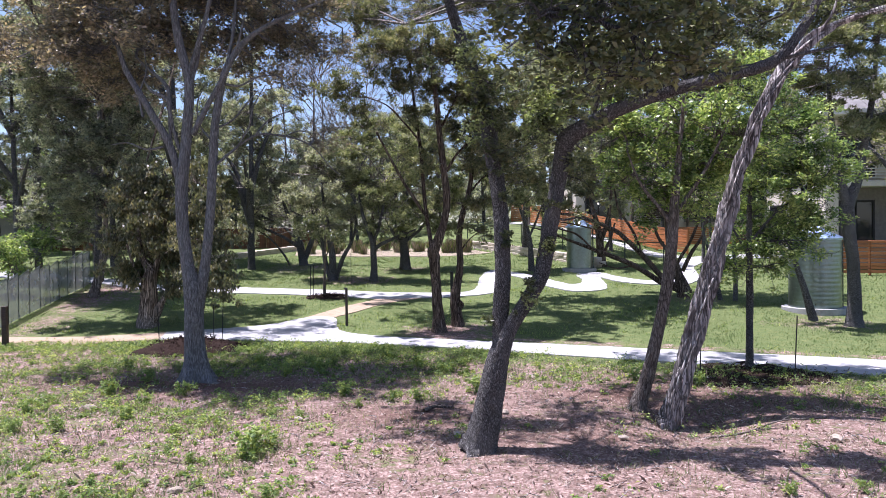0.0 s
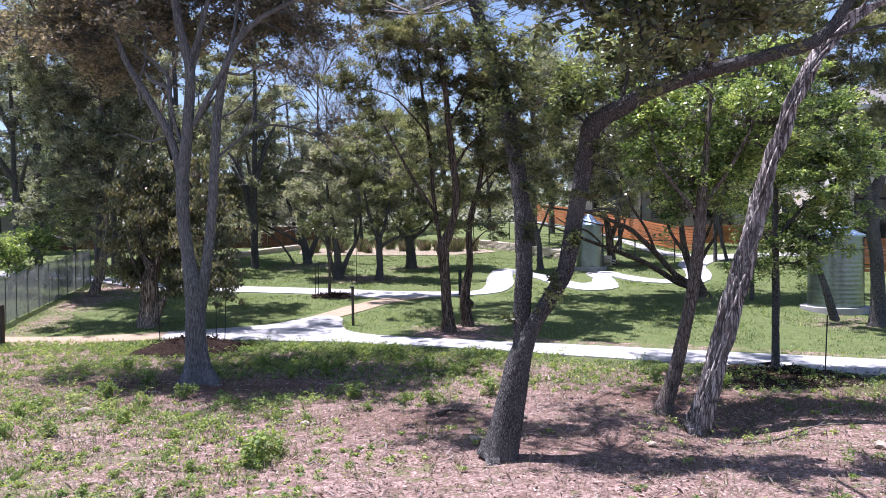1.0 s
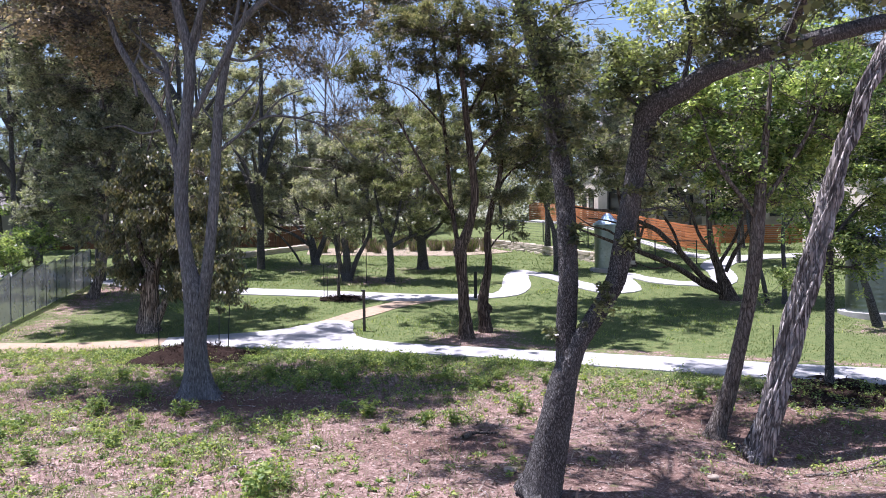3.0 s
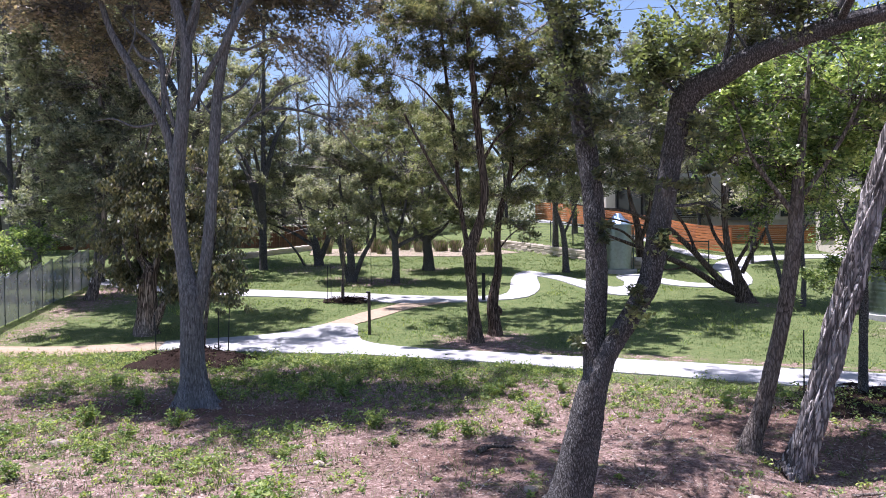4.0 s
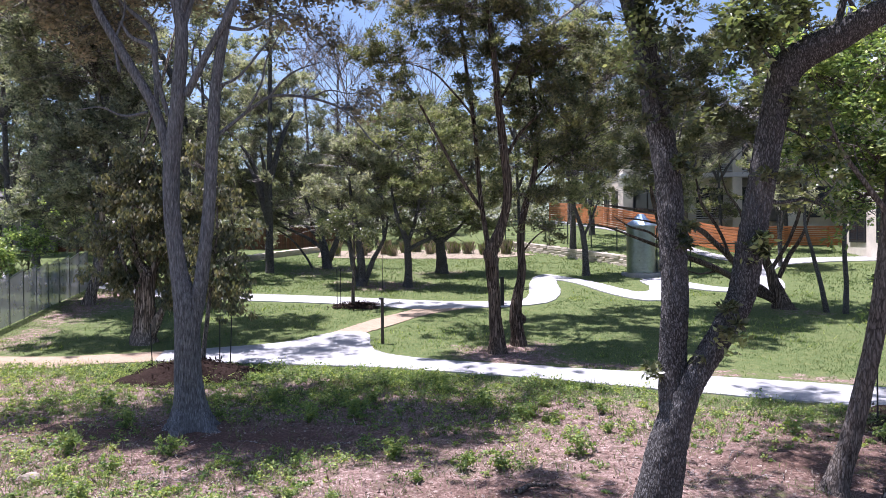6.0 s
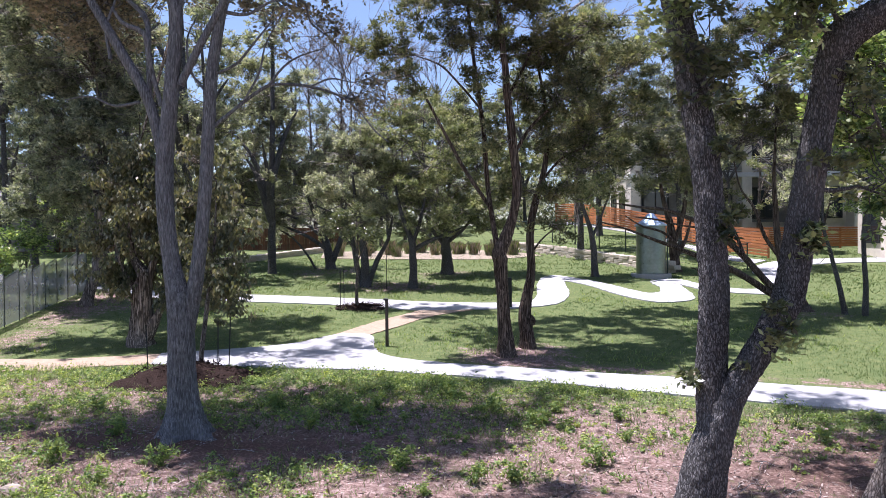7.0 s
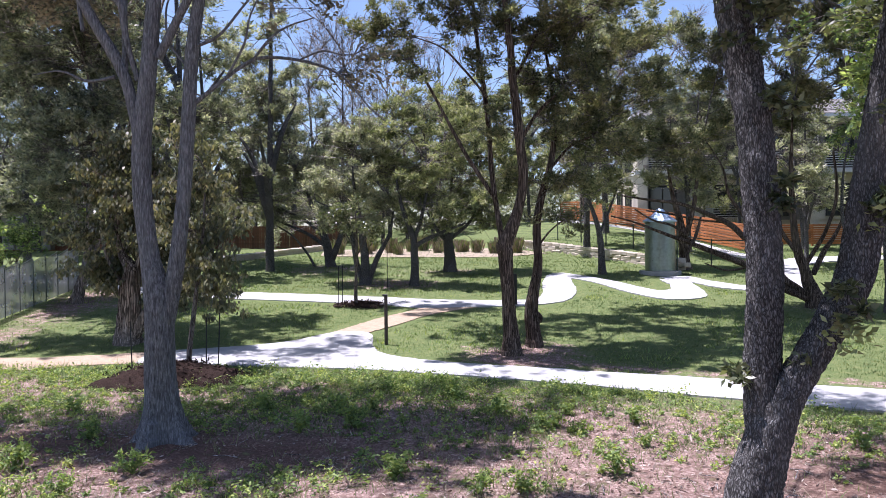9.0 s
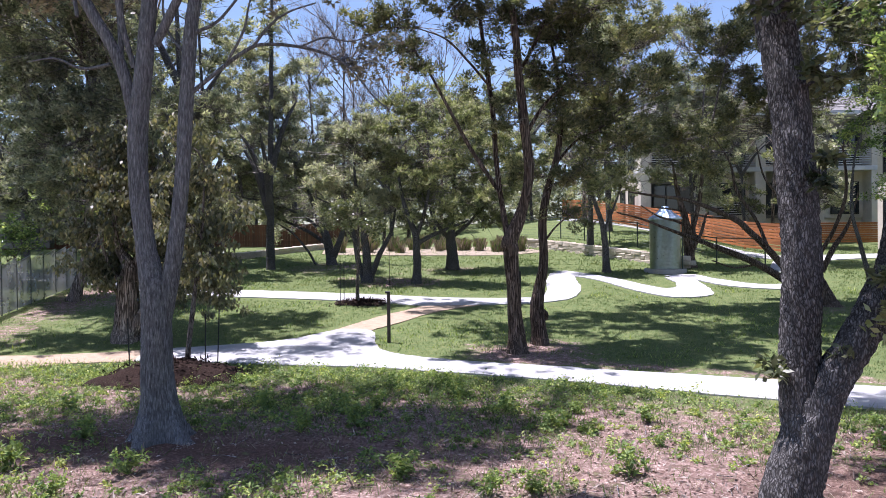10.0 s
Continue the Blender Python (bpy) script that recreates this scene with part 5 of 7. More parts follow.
tree("juniper", "pale-barked leaning juniper beside the mesh fence", "pale", "darkjuniper", 1.5, (-13.82, 28.72), [
    [(-13.82, 28.72, 0.69, 0.233), (-13.70, 28.72, 1.09, 0.187), (-13.53, 28.72, 1.63, 0.163), (-13.39, 28.72, 2.17, 0.140), (-13.28, 28.72, 3.16, 0.109), (-13.21, 28.72, 4.24, 0.093), (-13.10, 28.72, 5.50, 0.070), (-13.16, 28.72, 6.93, 0.046), (-13.32, 28.72, 8.37, 0.023)],
    [(-13.43, 28.72, 1.99, 0.062), (-13.03, 28.69, 2.62, 0.054), (-12.74, 28.66, 3.15, 0.031)],
    [(-13.21, 28.72, 4.24, 0.054), (-13.79, 28.81, 4.97, 0.047), (-14.57, 28.89, 5.54, 0.023)],
    [(-13.14, 28.72, 4.96, 0.054), (-12.44, 28.70, 5.66, 0.046), (-11.87, 28.68, 6.37, 0.023)],
], [
    (-13.63, 27.90, 5.93, 1.55, 1.17, 1.20),
    (-15.22, 29.09, 7.40, 1.45, 1.16, 1.27),
    (-13.06, 29.24, 7.21, 1.27, 1.08, 1.27),
    (-13.62, 28.48, 4.41, 1.06, 0.83, 0.88),
    (-12.29, 28.37, 4.56, 0.88, 0.75, 0.88),
    (-15.57, 28.99, 5.38, 0.90, 0.77, 0.90),
    (-14.64, 29.42, 8.94, 1.65, 1.17, 1.10),
    (-12.55, 28.66, 8.88, 1.42, 0.98, 0.89),
    (-15.86, 29.27, 9.11, 1.46, 1.17, 1.28),
    (-12.77, 27.73, 9.66, 1.87, 1.23, 1.02),
    # five unseen high clumps, added to shade the left of the lawn
    (-11.00, 24.05, 11.80, 2.20, 1.40, 0.70),
    (-13.80, 23.65, 11.80, 2.20, 1.20, 0.70),
    (-11.60, 25.25, 11.60, 2.20, 1.50, 0.90),
    (-9.20, 26.25, 11.80, 1.80, 1.50, 0.80),
    (-13.60, 27.15, 11.60, 1.80, 1.60, 0.90),
    (-15.10, 28.39, 10.63, 1.93, 1.27, 1.05),
    (-14.68, 29.02, 3.36, 0.72, 0.54, 0.54),
    (-15.74, 28.65, 4.09, 0.71, 0.61, 0.71),
    (-11.70, 28.30, 5.78, 1.05, 0.82, 0.87),
    (-11.60, 28.54, 7.58, 1.06, 0.90, 1.06),
])
tree("hanging_leaf_tree", "thick furrowed trunk with drooping brownish leaves", "pale", "droop", 2.5, (-9.29, 22.81), [
    [(-9.29, 22.81, 0.19, 0.357), (-9.28, 22.81, 0.59, 0.276), (-9.22, 22.81, 1.13, 0.253), (-9.19, 22.81, 1.66, 0.230), (-9.15, 22.81, 2.06, 0.172), (-9.45, 22.88, 2.47, 0.092), (-9.54, 22.94, 3.27, 0.069), (-9.43, 23.03, 4.35, 0.047), (-9.38, 23.11, 5.31, 0.023)],
    [(-9.13, 22.81, 1.66, 0.115), (-8.89, 22.85, 2.46, 0.081), (-8.73, 22.88, 3.26, 0.058), (-8.66, 22.93, 4.20, 0.040), (-8.63, 22.96, 5.01, 0.017)],
    [(-9.19, 22.81, 1.40, 0.080), (-9.64, 22.71, 2.20, 0.046), (-9.80, 22.64, 2.87, 0.028)],
    [(-9.24, 22.81, 0.25, 0.173), (-9.03, 22.79, 0.60, 0.149), (-8.86, 22.77, 0.93, 0.115), (-8.68, 22.76, 1.26, 0.069), (-8.52, 22.74, 1.66, 0.034)],
], [
    (-9.29, 23.11, 2.60, 0.60, 0.54, 0.67),
    (-9.61, 22.90, 2.06, 0.40, 0.40, 0.53),
    (-8.77, 23.21, 3.00, 0.61, 0.60, 0.81),
    (-8.91, 22.37, 3.89, 0.71, 0.57, 0.64),
    (-8.34, 23.21, 3.95, 0.61, 0.54, 0.67),
    (-9.76, 22.98, 3.41, 0.47, 0.43, 0.53),
    (-8.32, 22.77, 2.19, 0.33, 0.34, 0.46),
    (-10.19, 22.74, 2.74, 0.40, 0.39, 0.53),
    (-7.76, 23.09, 2.99, 0.40, 0.45, 0.67),
    (-8.87, 22.89, 4.87, 0.66, 0.56, 0.66),
    (-9.74, 22.70, 4.46, 0.59, 0.50, 0.59),
    (-8.30, 22.50, 1.65, 0.45, 0.40, 0.45),
    (-7.70, 22.30, 2.20, 0.48, 0.42, 0.55),
    (-7.25, 22.10, 3.00, 0.48, 0.42, 0.55),
    (-7.05, 22.00, 1.75, 0.38, 0.34, 0.42),
    (-10.05, 22.80, 2.00, 0.40, 0.35, 0.45),
    (-9.95, 22.90, 3.80, 0.50, 0.42, 0.50),
    (-7.45, 22.20, 3.95, 0.55, 0.45, 0.50),
    (-8.30, 22.40, 3.10, 0.50, 0.42, 0.55),
    # two unseen clumps far above the tree, added to dapple the path junction
    (-7.60, 22.60, 11.20, 0.90, 0.60, 0.30),
    (-6.70, 23.50, 11.40, 0.80, 0.60, 0.30),
])
tree("planted_tree", "young planted tree with large drooping leaves", "brown", "droop", 1.8, (-6.80, 20.20), [
    [(-6.80, 20.20, 0.04, 0.058), (-6.73, 20.20, 0.67, 0.049), (-6.61, 20.20, 1.57, 0.044), (-6.48, 20.20, 2.47, 0.034), (-6.41, 20.20, 3.36, 0.024), (-6.38, 20.20, 4.15, 0.010)],
    [(-6.55, 20.20, 1.79, 0.019), (-6.26, 20.22, 2.24, 0.015), (-6.04, 20.24, 2.46, 0.010)],
], [
    (-6.38, 20.22, 2.13, 0.45, 0.43, 0.56),
    (-6.15, 20.23, 2.69, 0.39, 0.36, 0.45),
    (-6.53, 20.20, 3.03, 0.44, 0.40, 0.50),
    (-6.16, 20.07, 1.80, 0.28, 0.28, 0.39),
    (-6.64, 20.39, 4.06, 0.51, 0.45, 0.56),
    (-6.70, 20.12, 4.70, 0.44, 0.38, 0.44),
])
tree("sapling", "small staked sapling with glossy green leaves", "brown", "oak", 1.1, (-4.58, 28.02), [
    [(-4.58, 28.02, 0.63, 0.067), (-4.57, 28.02, 1.32, 0.052), (-4.54, 28.02, 2.19, 0.045), (-4.53, 28.02, 3.05, 0.030), (-4.56, 28.02, 3.57, 0.015)],
    [(-4.54, 28.02, 2.19, 0.022), (-4.18, 28.11, 2.87, 0.022), (-3.92, 28.16, 3.30, 0.015)],
    [(-4.54, 28.02, 2.36, 0.022), (-4.92, 28.04, 2.97, 0.022), (-5.30, 28.06, 3.32, 0.015)],
], [
    (-5.07, 27.75, 3.30, 0.54, 0.39, 0.37),
    (-4.12, 27.71, 3.04, 0.54, 0.40, 0.40),
    (-4.55, 27.76, 3.47, 0.59, 0.39, 0.34),
])
tree("juniper", "slim dark juniper before the stone wall", "dark", "juniper", 0.8, (4.21, 34.66), [
    [(4.21, 34.66, 1.19, 0.171), (4.17, 34.66, 1.76, 0.133), (4.13, 34.66, 2.64, 0.124), (3.96, 34.66, 3.42, 0.095), (3.70, 34.66, 4.19, 0.067), (3.49, 34.66, 5.30, 0.029)],
    [(4.09, 34.66, 2.86, 0.057), (4.48, 34.71, 3.74, 0.048), (4.82, 34.76, 4.63, 0.029)],
], [
    (3.39, 34.09, 4.60, 1.07, 0.78, 0.75),
    (4.65, 34.96, 5.09, 1.10, 0.84, 0.88),
    (4.04, 35.24, 6.25, 1.34, 1.04, 1.12),
    (2.82, 34.54, 6.40, 1.09, 0.88, 0.98),
    (4.74, 34.30, 6.77, 1.08, 0.87, 0.97),
    (3.41, 34.05, 7.62, 1.07, 0.86, 0.96),
])
tree("juniper", "juniper with a bare reddish trunk beside the cistern", "red", "greyjuniper", 0.8, (7.84, 36.00), [
    [(7.84, 36.00, 1.32, 0.258), (7.80, 36.00, 1.80, 0.208), (7.73, 36.00, 2.61, 0.189), (7.62, 36.00, 3.42, 0.149), (7.36, 36.00, 4.34, 0.089), (7.14, 36.00, 5.61, 0.040)],
    [(7.78, 36.00, 2.61, 0.119), (8.07, 35.95, 3.52, 0.099), (8.28, 35.88, 4.89, 0.069), (8.22, 35.79, 6.48, 0.029)],
    [(7.84, 36.00, 1.92, 0.089), (8.25, 35.99, 2.72, 0.069), (8.48, 35.98, 3.52, 0.040)],
], [
    (6.97, 36.22, 5.87, 1.38, 1.07, 1.15),
    (8.06, 35.27, 6.86, 1.33, 1.13, 1.33),
    (6.79, 36.37, 7.75, 1.38, 1.08, 1.15),
    (9.18, 35.35, 5.96, 1.11, 0.95, 1.11),
    (8.24, 36.56, 8.92, 1.39, 1.08, 1.16),
    (6.59, 36.46, 9.40, 1.39, 1.08, 1.16),
    (9.55, 36.37, 7.93, 1.15, 0.98, 1.15),
    (8.80, 36.24, 4.68, 0.92, 0.73, 0.80),
    (7.65, 36.09, 10.90, 1.60, 1.16, 1.14),
    (5.65, 36.34, 11.01, 1.38, 1.03, 1.04),
])


def patchy(x, y, s, seed):
    """Smooth patches between 0 and 1."""
    r = np.random.default_rng(seed)
    v = 0
    for k in range(5):
        a, p = r.uniform(0, 6.28), r.uniform(0, 6.28)
        f = s * r.uniform(0.7, 2.2)
        v = v + np.sin(f * (x * math.cos(a) + y * math.sin(a)) + p + 1.2 * np.sin(0.6 * f * (y * math.cos(a) - x * math.sin(a)) + 2 * p))
    return 0.5 + 0.5 * np.tanh(v / 2.2)


# ---- the woods behind the lawn ----
def wood_tree(x, y, h, w, leaf, bark, seed, low=0.32):
    """A background tree with a forked trunk and an uneven crown."""
    rng = np.random.default_rng(seed)
    z = float(rise(x, y))
    top = z + h
    lean = rng.uniform(-0.8, 0.8)
    main = [(x, y, z - 0.1, 0.014 * h), (x + 0.15 * lean, y, z + 0.2 * h, 0.010 * h), (x + 0.5 * lean, y, z + 0.5 * h, 0.007 * h), (x + lean, y, z + 0.9 * h, 0.004 * h)]
    stems, crown = [main], []
    for k in range(4):
        a, f = rng.uniform(0, 6.28), rng.uniform(0.15, 0.6)
        bx, by, bz = x + f * lean, y, z + f * h
        r = w * rng.uniform(0.5, 0.9)
        stems.append([(bx, by, bz, 0.011 * h), (bx + 0.5 * r * math.cos(a), by + 0.5 * r * math.sin(a), bz + 0.14 * h, 0.007 * h), (bx + r * math.cos(a), by + r * math.sin(a), bz + 0.22 * h, 0.002 * h)])
    for k in range(14):
        a, f = rng.uniform(0, 6.28), rng.uniform(low, 0.97)
        r = w * (1 - 0.55 * f) * rng.uniform(0.3, 0.9)
        s = w * rng.uniform(0.28, 0.5)
        crown.append((x + f * lean + r * math.cos(a), y + r * math.sin(a), z + f * h, s, s, s * rng.uniform(0.6, 0.85)))
    label = {"greyjuniper": "grey-green juniper in the woods beyond the lawn", "darkjuniper": "dark juniper in the woods beyond the lawn", "juniper": "olive-green juniper in the woods beyond the lawn", "bright": "fresh green tree behind the mesh fence"}[leaf]
    tree("wood_juniper" if leaf != "bright" else "shade_tree", label, bark, leaf, 0.44, (x, y), stems, crown, 1.75, seed, "woods")


for i, (x, y, h, w, leaf) in enumerate([
        (-25, 33, 13, 3.6, "darkjuniper"), (-20.5, 37, 14, 3.6, "darkjuniper"), (-17.5, 42, 13, 3.2, "darkjuniper"), (-28, 46, 14, 4, "darkjuniper"), (-22.5, 52, 13, 4, "greyjuniper"),
        (-14.5, 51, 9.5, 3.2, "greyjuniper"), (-18, 58, 11, 3.6, "juniper"), (-11, 55, 8.0, 3.0, "greyjuniper"), (-7.2, 57, 8.6, 3.2, "juniper"), (-3.6, 56.5, 9.5, 3.2, "juniper"),
        (-0.2, 59, 10, 3.2, "greyjuniper"), (3.4, 60, 11, 3.4, "juniper"), (-13, 68, 10.5, 4, "greyjuniper"), (-4.5, 70, 11, 4.2, "greyjuniper"), (4.0, 72, 13, 4.2, "greyjuniper"),
        (-30, 62, 14, 4.5, "greyjuniper"), (10, 70, 13, 4.2, "juniper"), (20, 72, 14, 4.5, "greyjuniper"), (29, 62, 14, 4.5, "juniper"), (33, 46, 12, 4.0, "juniper"),
        (-35, 40, 13, 4.2, "darkjuniper"), (-38, 58, 14, 4.6, "greyjuniper"), (-21.5, 42.5, 6.5, 2.4, "bright"), (-24.5, 38.5, 5.0, 2.0, "bright"), (9.2, 40.0, 8.5, 2.2, "juniper"), (13.2, 37.0, 7.5, 1.9, "greyjuniper"), (16.0, 43.5, 8.5, 2.2, "juniper"), (24, 29, 9, 2.8, "juniper")]):
    wood_tree(x, y, h, w, leaf, "dark", 300 + i, low=0.2 if y > 45 else 0.28)
for i, (x, y, h, w, leaf) in enumerate([(-21.5, 45, 8, 3.2, "darkjuniper"), (-26, 47, 9, 3.6, "darkjuniper"), (-18.5, 49, 7, 3.0, "greyjuniper"), (-30, 52, 9, 3.8, "juniper"), (-14.5, 58, 8, 3.2, "juniper"), (-11.8, 50, 12.5, 3.0, "greyjuniper"), (-6.2, 53, 9.5, 2.6, "juniper"), (-17.4, 38.6, 14, 3.2, "darkjuniper"), (-13.6, 40.5, 13, 3.0, "darkjuniper"), (-19.5, 33.5, 13, 3.0, "darkjuniper"), (19.6, 31.6, 10, 2.4, "juniper"), (-9.6, 36.5, 14, 2.1, "greyjuniper"), (-12.4, 34.5, 15, 2.6, "greyjuniper"), (-15.6, 33.0, 15, 2.8, "darkjuniper"), (4.6, 41.0, 13, 1.9, "juniper"), (6.3, 45.2, 13.5, 1.7, "greyjuniper"), (14.6, 48.4, 9, 2.0, "juniper"), (18.4, 48.2, 9.5, 2.0, "greyjuniper"), (11.2, 46.2, 8.5, 1.8, "juniper")]):
    wood_tree(x, y, h, w, leaf, "dark", 340 + i, low=0.06 if i < 7 else 0.4 if i < 11 else 0.2)
def bare_tree(x, y, h, seed):
    """A leafless tree: a slim trunk that forks again and again into fine pale twigs."""
    r = np.random.default_rng(seed)
    z = float(rise(x, y))
    ob = empty("bare_tree", x, y, z)
    lean = r.uniform(-0.6, 0.6)
    main = np.array([(0, 0, -0.1, 0.011 * h), (0.2 * lean, 0, 0.3 * h, 0.008 * h), (0.6 * lean, 0, 0.65 * h, 0.005 * h), (lean, 0, h, 0.001 * h)])
    V, F = tube(main[:, :3], main[:, 3], 8, 0.02, seed)
    mesh_ob("trunk", V, F, BARK["pale"], ob)
    Q = catmull(main[:, :3], 10)
    k = r.integers(len(Q) // 4, len(Q), 16)
    a0, way, ln, rad = Q[k], None, h * r.uniform(0.16, 0.30, 16), np.full(16, 0.0032 * h)
    ag = r.uniform(0, 6.283, 16)
    way = unit(np.column_stack([np.cos(ag), np.sin(ag), r.uniform(0.7, 1.7, 16)]))
    S, E, R0, R1 = [], [], [], []
    for level in range(4):
        a1 = a0 + way * ln[:, None]
        S.append(a0); E.append(a1); R0.append(rad); R1.append(rad * 0.55)
        n = 5 if level < 2 else 4
        f = r.uniform(0.25, 1.0, (len(a0), n, 1))
        a2 = (a0[:, None] + (a1 - a0)[:, None] * f).reshape(-1, 3)
        way = unit(np.repeat(way, n, 0) + r.normal(0, 0.42, (len(a2), 3)) + (0, 0, 0.12))
        ln, rad = np.repeat(ln, n) * r.uniform(0.4, 0.62, len(a2)), np.maximum(np.repeat(rad, n) * 0.55, 0.008)
        a0 = a2
    V, F = twigs(np.vstack(S), np.vstack(E), np.concatenate(R0), np.concatenate(R1), r, 3, (0, 1.0))
    tagged(fast_mesh("branch", V, F, BARK["pale"], ob), kind="stuff")
    tagged(ob, "leafless pale grey tree behind the junipers", "tree", "woods")


for i, (x, y, h) in enumerate([(-10.5, 60, 15), (-7.8, 62, 14), (-5.6, 59, 13), (-9.0, 56, 13), (-12.5, 60, 14), (-3.4, 63, 13), (13.5, 60, 13), (11, 63, 13), (12.8, 49.5, 11), (8.6, 61, 13), (6.2, 53, 14), (16.4, 49.0, 11)]):
    bare_tree(x, y, h, 500 + i)


def far_woods():
    """The thick of the woods: low brush and crowns too far off to tell apart."""
    r = np.random.default_rng(77)
    n = 4000
    x, y = r.uniform(-75, 60, n), r.uniform(64, 84, n)
    k = (x < 5) | (x > 36) | (y > 72)
    x, y = x[k], y[k]
    h = 3.5 + 5.5 * patchy(x, y * 0.3, 0.25, 9)
    p = np.column_stack([x, y, rise(x, y) + h * r.random(len(x)) ** 0.8])
    V, F = leaves(p, np.full(len(p), 0.9), 36, 0.36, 0.2, r, 0.0, True, True)
    ob = fast_mesh("far_woods", V, F, LEAF["darkjuniper"], None, False)
    tagged(ob, "distant grey-green juniper woods closing the view", "woods", kind="stuff")


far_woods()


# ---- houses ----
def slab(name, sx, sy, sz, m, material, parent, label="", bevel=0.0):
    ob = part(name, box_bm(sx, sy, sz, bevel), material, parent, label)
    ob.matrix_basis = m
    return ob


def house(x0, y0, z0, bays, bay, turn, label, rail_mat="iron"):
    """A two-storey house front: piers, recessed bays with windows, balconies and a low roof."""
    ob = empty("house", x0, y0, z0, turn)
    W, st = bays * bay, 3.1
    slab("wall", W, 7.0, 2 * st + 1.9, pose(W / 2, 4.4, st - 0.95), MAT["stucco"], ob, "cream stucco wall")
    for k in range(bays + 1):
        slab("pier", 0.62, 1.3, 2 * st + 1.5, pose(k * bay, 0.35, st - 0.85), MAT["stucco"], ob, "cream stucco pier", 0.02)
    slab("band", W + 0.9, 1.35, 0.28, pose(W / 2, 0.33, st), MAT["trim"], ob, "white painted floor band", 0.015)
    slab("eave", W + 1.8, 3.0, 0.22, pose(W / 2, 0.3, 2 * st + 0.12), MAT["trim"], ob, "white eave", 0.015)
    bm = bmesh.new()
    v = [bm.verts.new(p) for p in ((-0.9, -1.2, 0), (W + 0.9, -1.2, 0), (W + 0.9, 8.4, 0), (-0.9, 8.4, 0), (1.6, 3.6, 1.7), (W - 1.6, 3.6, 1.7))]
    for f in ((0, 1, 5, 4), (2, 3, 4, 5), (1, 2, 5), (3, 0, 4), (3, 2, 1, 0)):
        bm.faces.new([v[i] for i in f])
    part("roof", bm, MAT["roof"], ob, "low grey shingle roof").matrix_basis = pose(0, 0, 2 * st + 0.24)
    frame_me = bpy.data.meshes.new("frame")
    bm = bmesh.new()
    for sx, sz, cx, cz in ((1.7, 0.1, 0, 0.95), (1.7, 0.1, 0, -0.95), (0.1, 1.8, -0.8, 0), (0.1, 1.8, 0.8, 0), (0.06, 1.8, 0, 0)):
        bmesh.ops.create_cube(bm, size=1, matrix=Matrix.Translation((cx, 0, cz)) @ Matrix.Diagonal((sx, 0.09, sz, 1)))
    bm.to_mesh(frame_me)
    bm.free()
    frame_me.materials.append(MAT["iron"])
    pane_me = mesh_of(box_bm(0.74, 0.02, 1.8), "pane", MAT["glass"])
    for dy in (2.4, 5.2):
        for level in (0, 1):
            win = shared("window", frame_me, pose(-0.02, 1.2 + dy, level * st + 1.35, 0, 0, 90), ob)
            win["label"] = "dark-framed window"
            for sx in (-0.4, 0.4):
                shared("pane", pane_me, pose(sx, 0.02, 0), win)
    bar_me = mesh_of(box_bm(bay - 0.62, 0.035, 0.05), "rail", MAT[rail_mat])
    for k in range(bays):
        for level in (0, 1):
            cx = (k + 0.5) * bay
            cz = level * st + 1.35
            wall = slab("recess", bay - 0.62, 0.2, st - 0.28, pose(cx, 0.82, level * st + st / 2), MAT["stucco" if (k + level) % 2 else "siding"], ob)
            win = shared("window", frame_me, pose(cx + (0.3 if k % 2 else -0.25), 0.66, cz), ob)
            win["label"] = "dark-framed window"
            for sx in (-0.4, 0.4):
                shared("pane", pane_me, pose(sx, 0.02, 0), win)
            if level == 1 or k % 3 == 1:
                rail = new("balcony_railing")
                rail.parent = ob
                rail.matrix_basis = pose(cx, -0.22, level * st + 0.2)
                for j in range(7):
                    shared("rail", bar_me, pose(0, 0, 0.08 + 0.14 * j), rail)
    return tagged(ob, label, "house", "houses beyond the lawn")


house(9.6, 51.2, 3.6, 5, 3.45, 0, "cream stucco two-storey house with dark windows and balconies", "trim")
house(18.3, 34.6, 2.1, 4, 3.6, -4, "cream and grey two-storey house with a balcony", "trim")


def far_house(x, y):
    ob = empty("cottage", x, y, float(rise(x, y)))
    slab("wall", 9, 6, 2.6, pose(0, 0, 1.3), MAT["siding"], ob, "grey wall")
    bm = bmesh.new()
    v = [bm.verts.new(p) for p in ((-5, -3.6, 0), (5, -3.6, 0), (5, 3.6, 0), (-5, 3.6, 0), (-3, 0, 1.5), (3, 0, 1.5))]
    for f in ((0, 1, 5, 4), (2, 3, 4, 5), (1, 2, 5), (3, 0, 4), (3, 2, 1, 0)):
        bm.faces.new([v[i] for i in f])
    part("roof", bm, MAT["roof"], ob, "pale grey hipped roof").matrix_basis = pose(0, 0, 2.6)
    for dx in (-2.5, 0.5, 3):
        w = slab("window", 1.1, 0.08, 1.1, pose(dx, -3.03, 1.5), MAT["trim"], ob, "white-framed window")
        slab("pane", 0.94, 0.06, 0.94, pose(0, -0.03, 0), MAT["glass"], w)
    tagged(ob, "low grey house seen past the mesh fence", "house")


far_house(-31, 52)


# ---- fences and walls ----
def line_points(P, step):
    P = np.asarray(P, float)
    d = np.concatenate([[0], np.cumsum(np.linalg.norm(np.diff(P, axis=0), axis=1))])
    s = np.linspace(0, d[-1], max(2, int(round(d[-1] / step)) + 1))
    return np.column_stack([np.interp(s, d, P[:, 0]), np.interp(s, d, P[:, 1])])


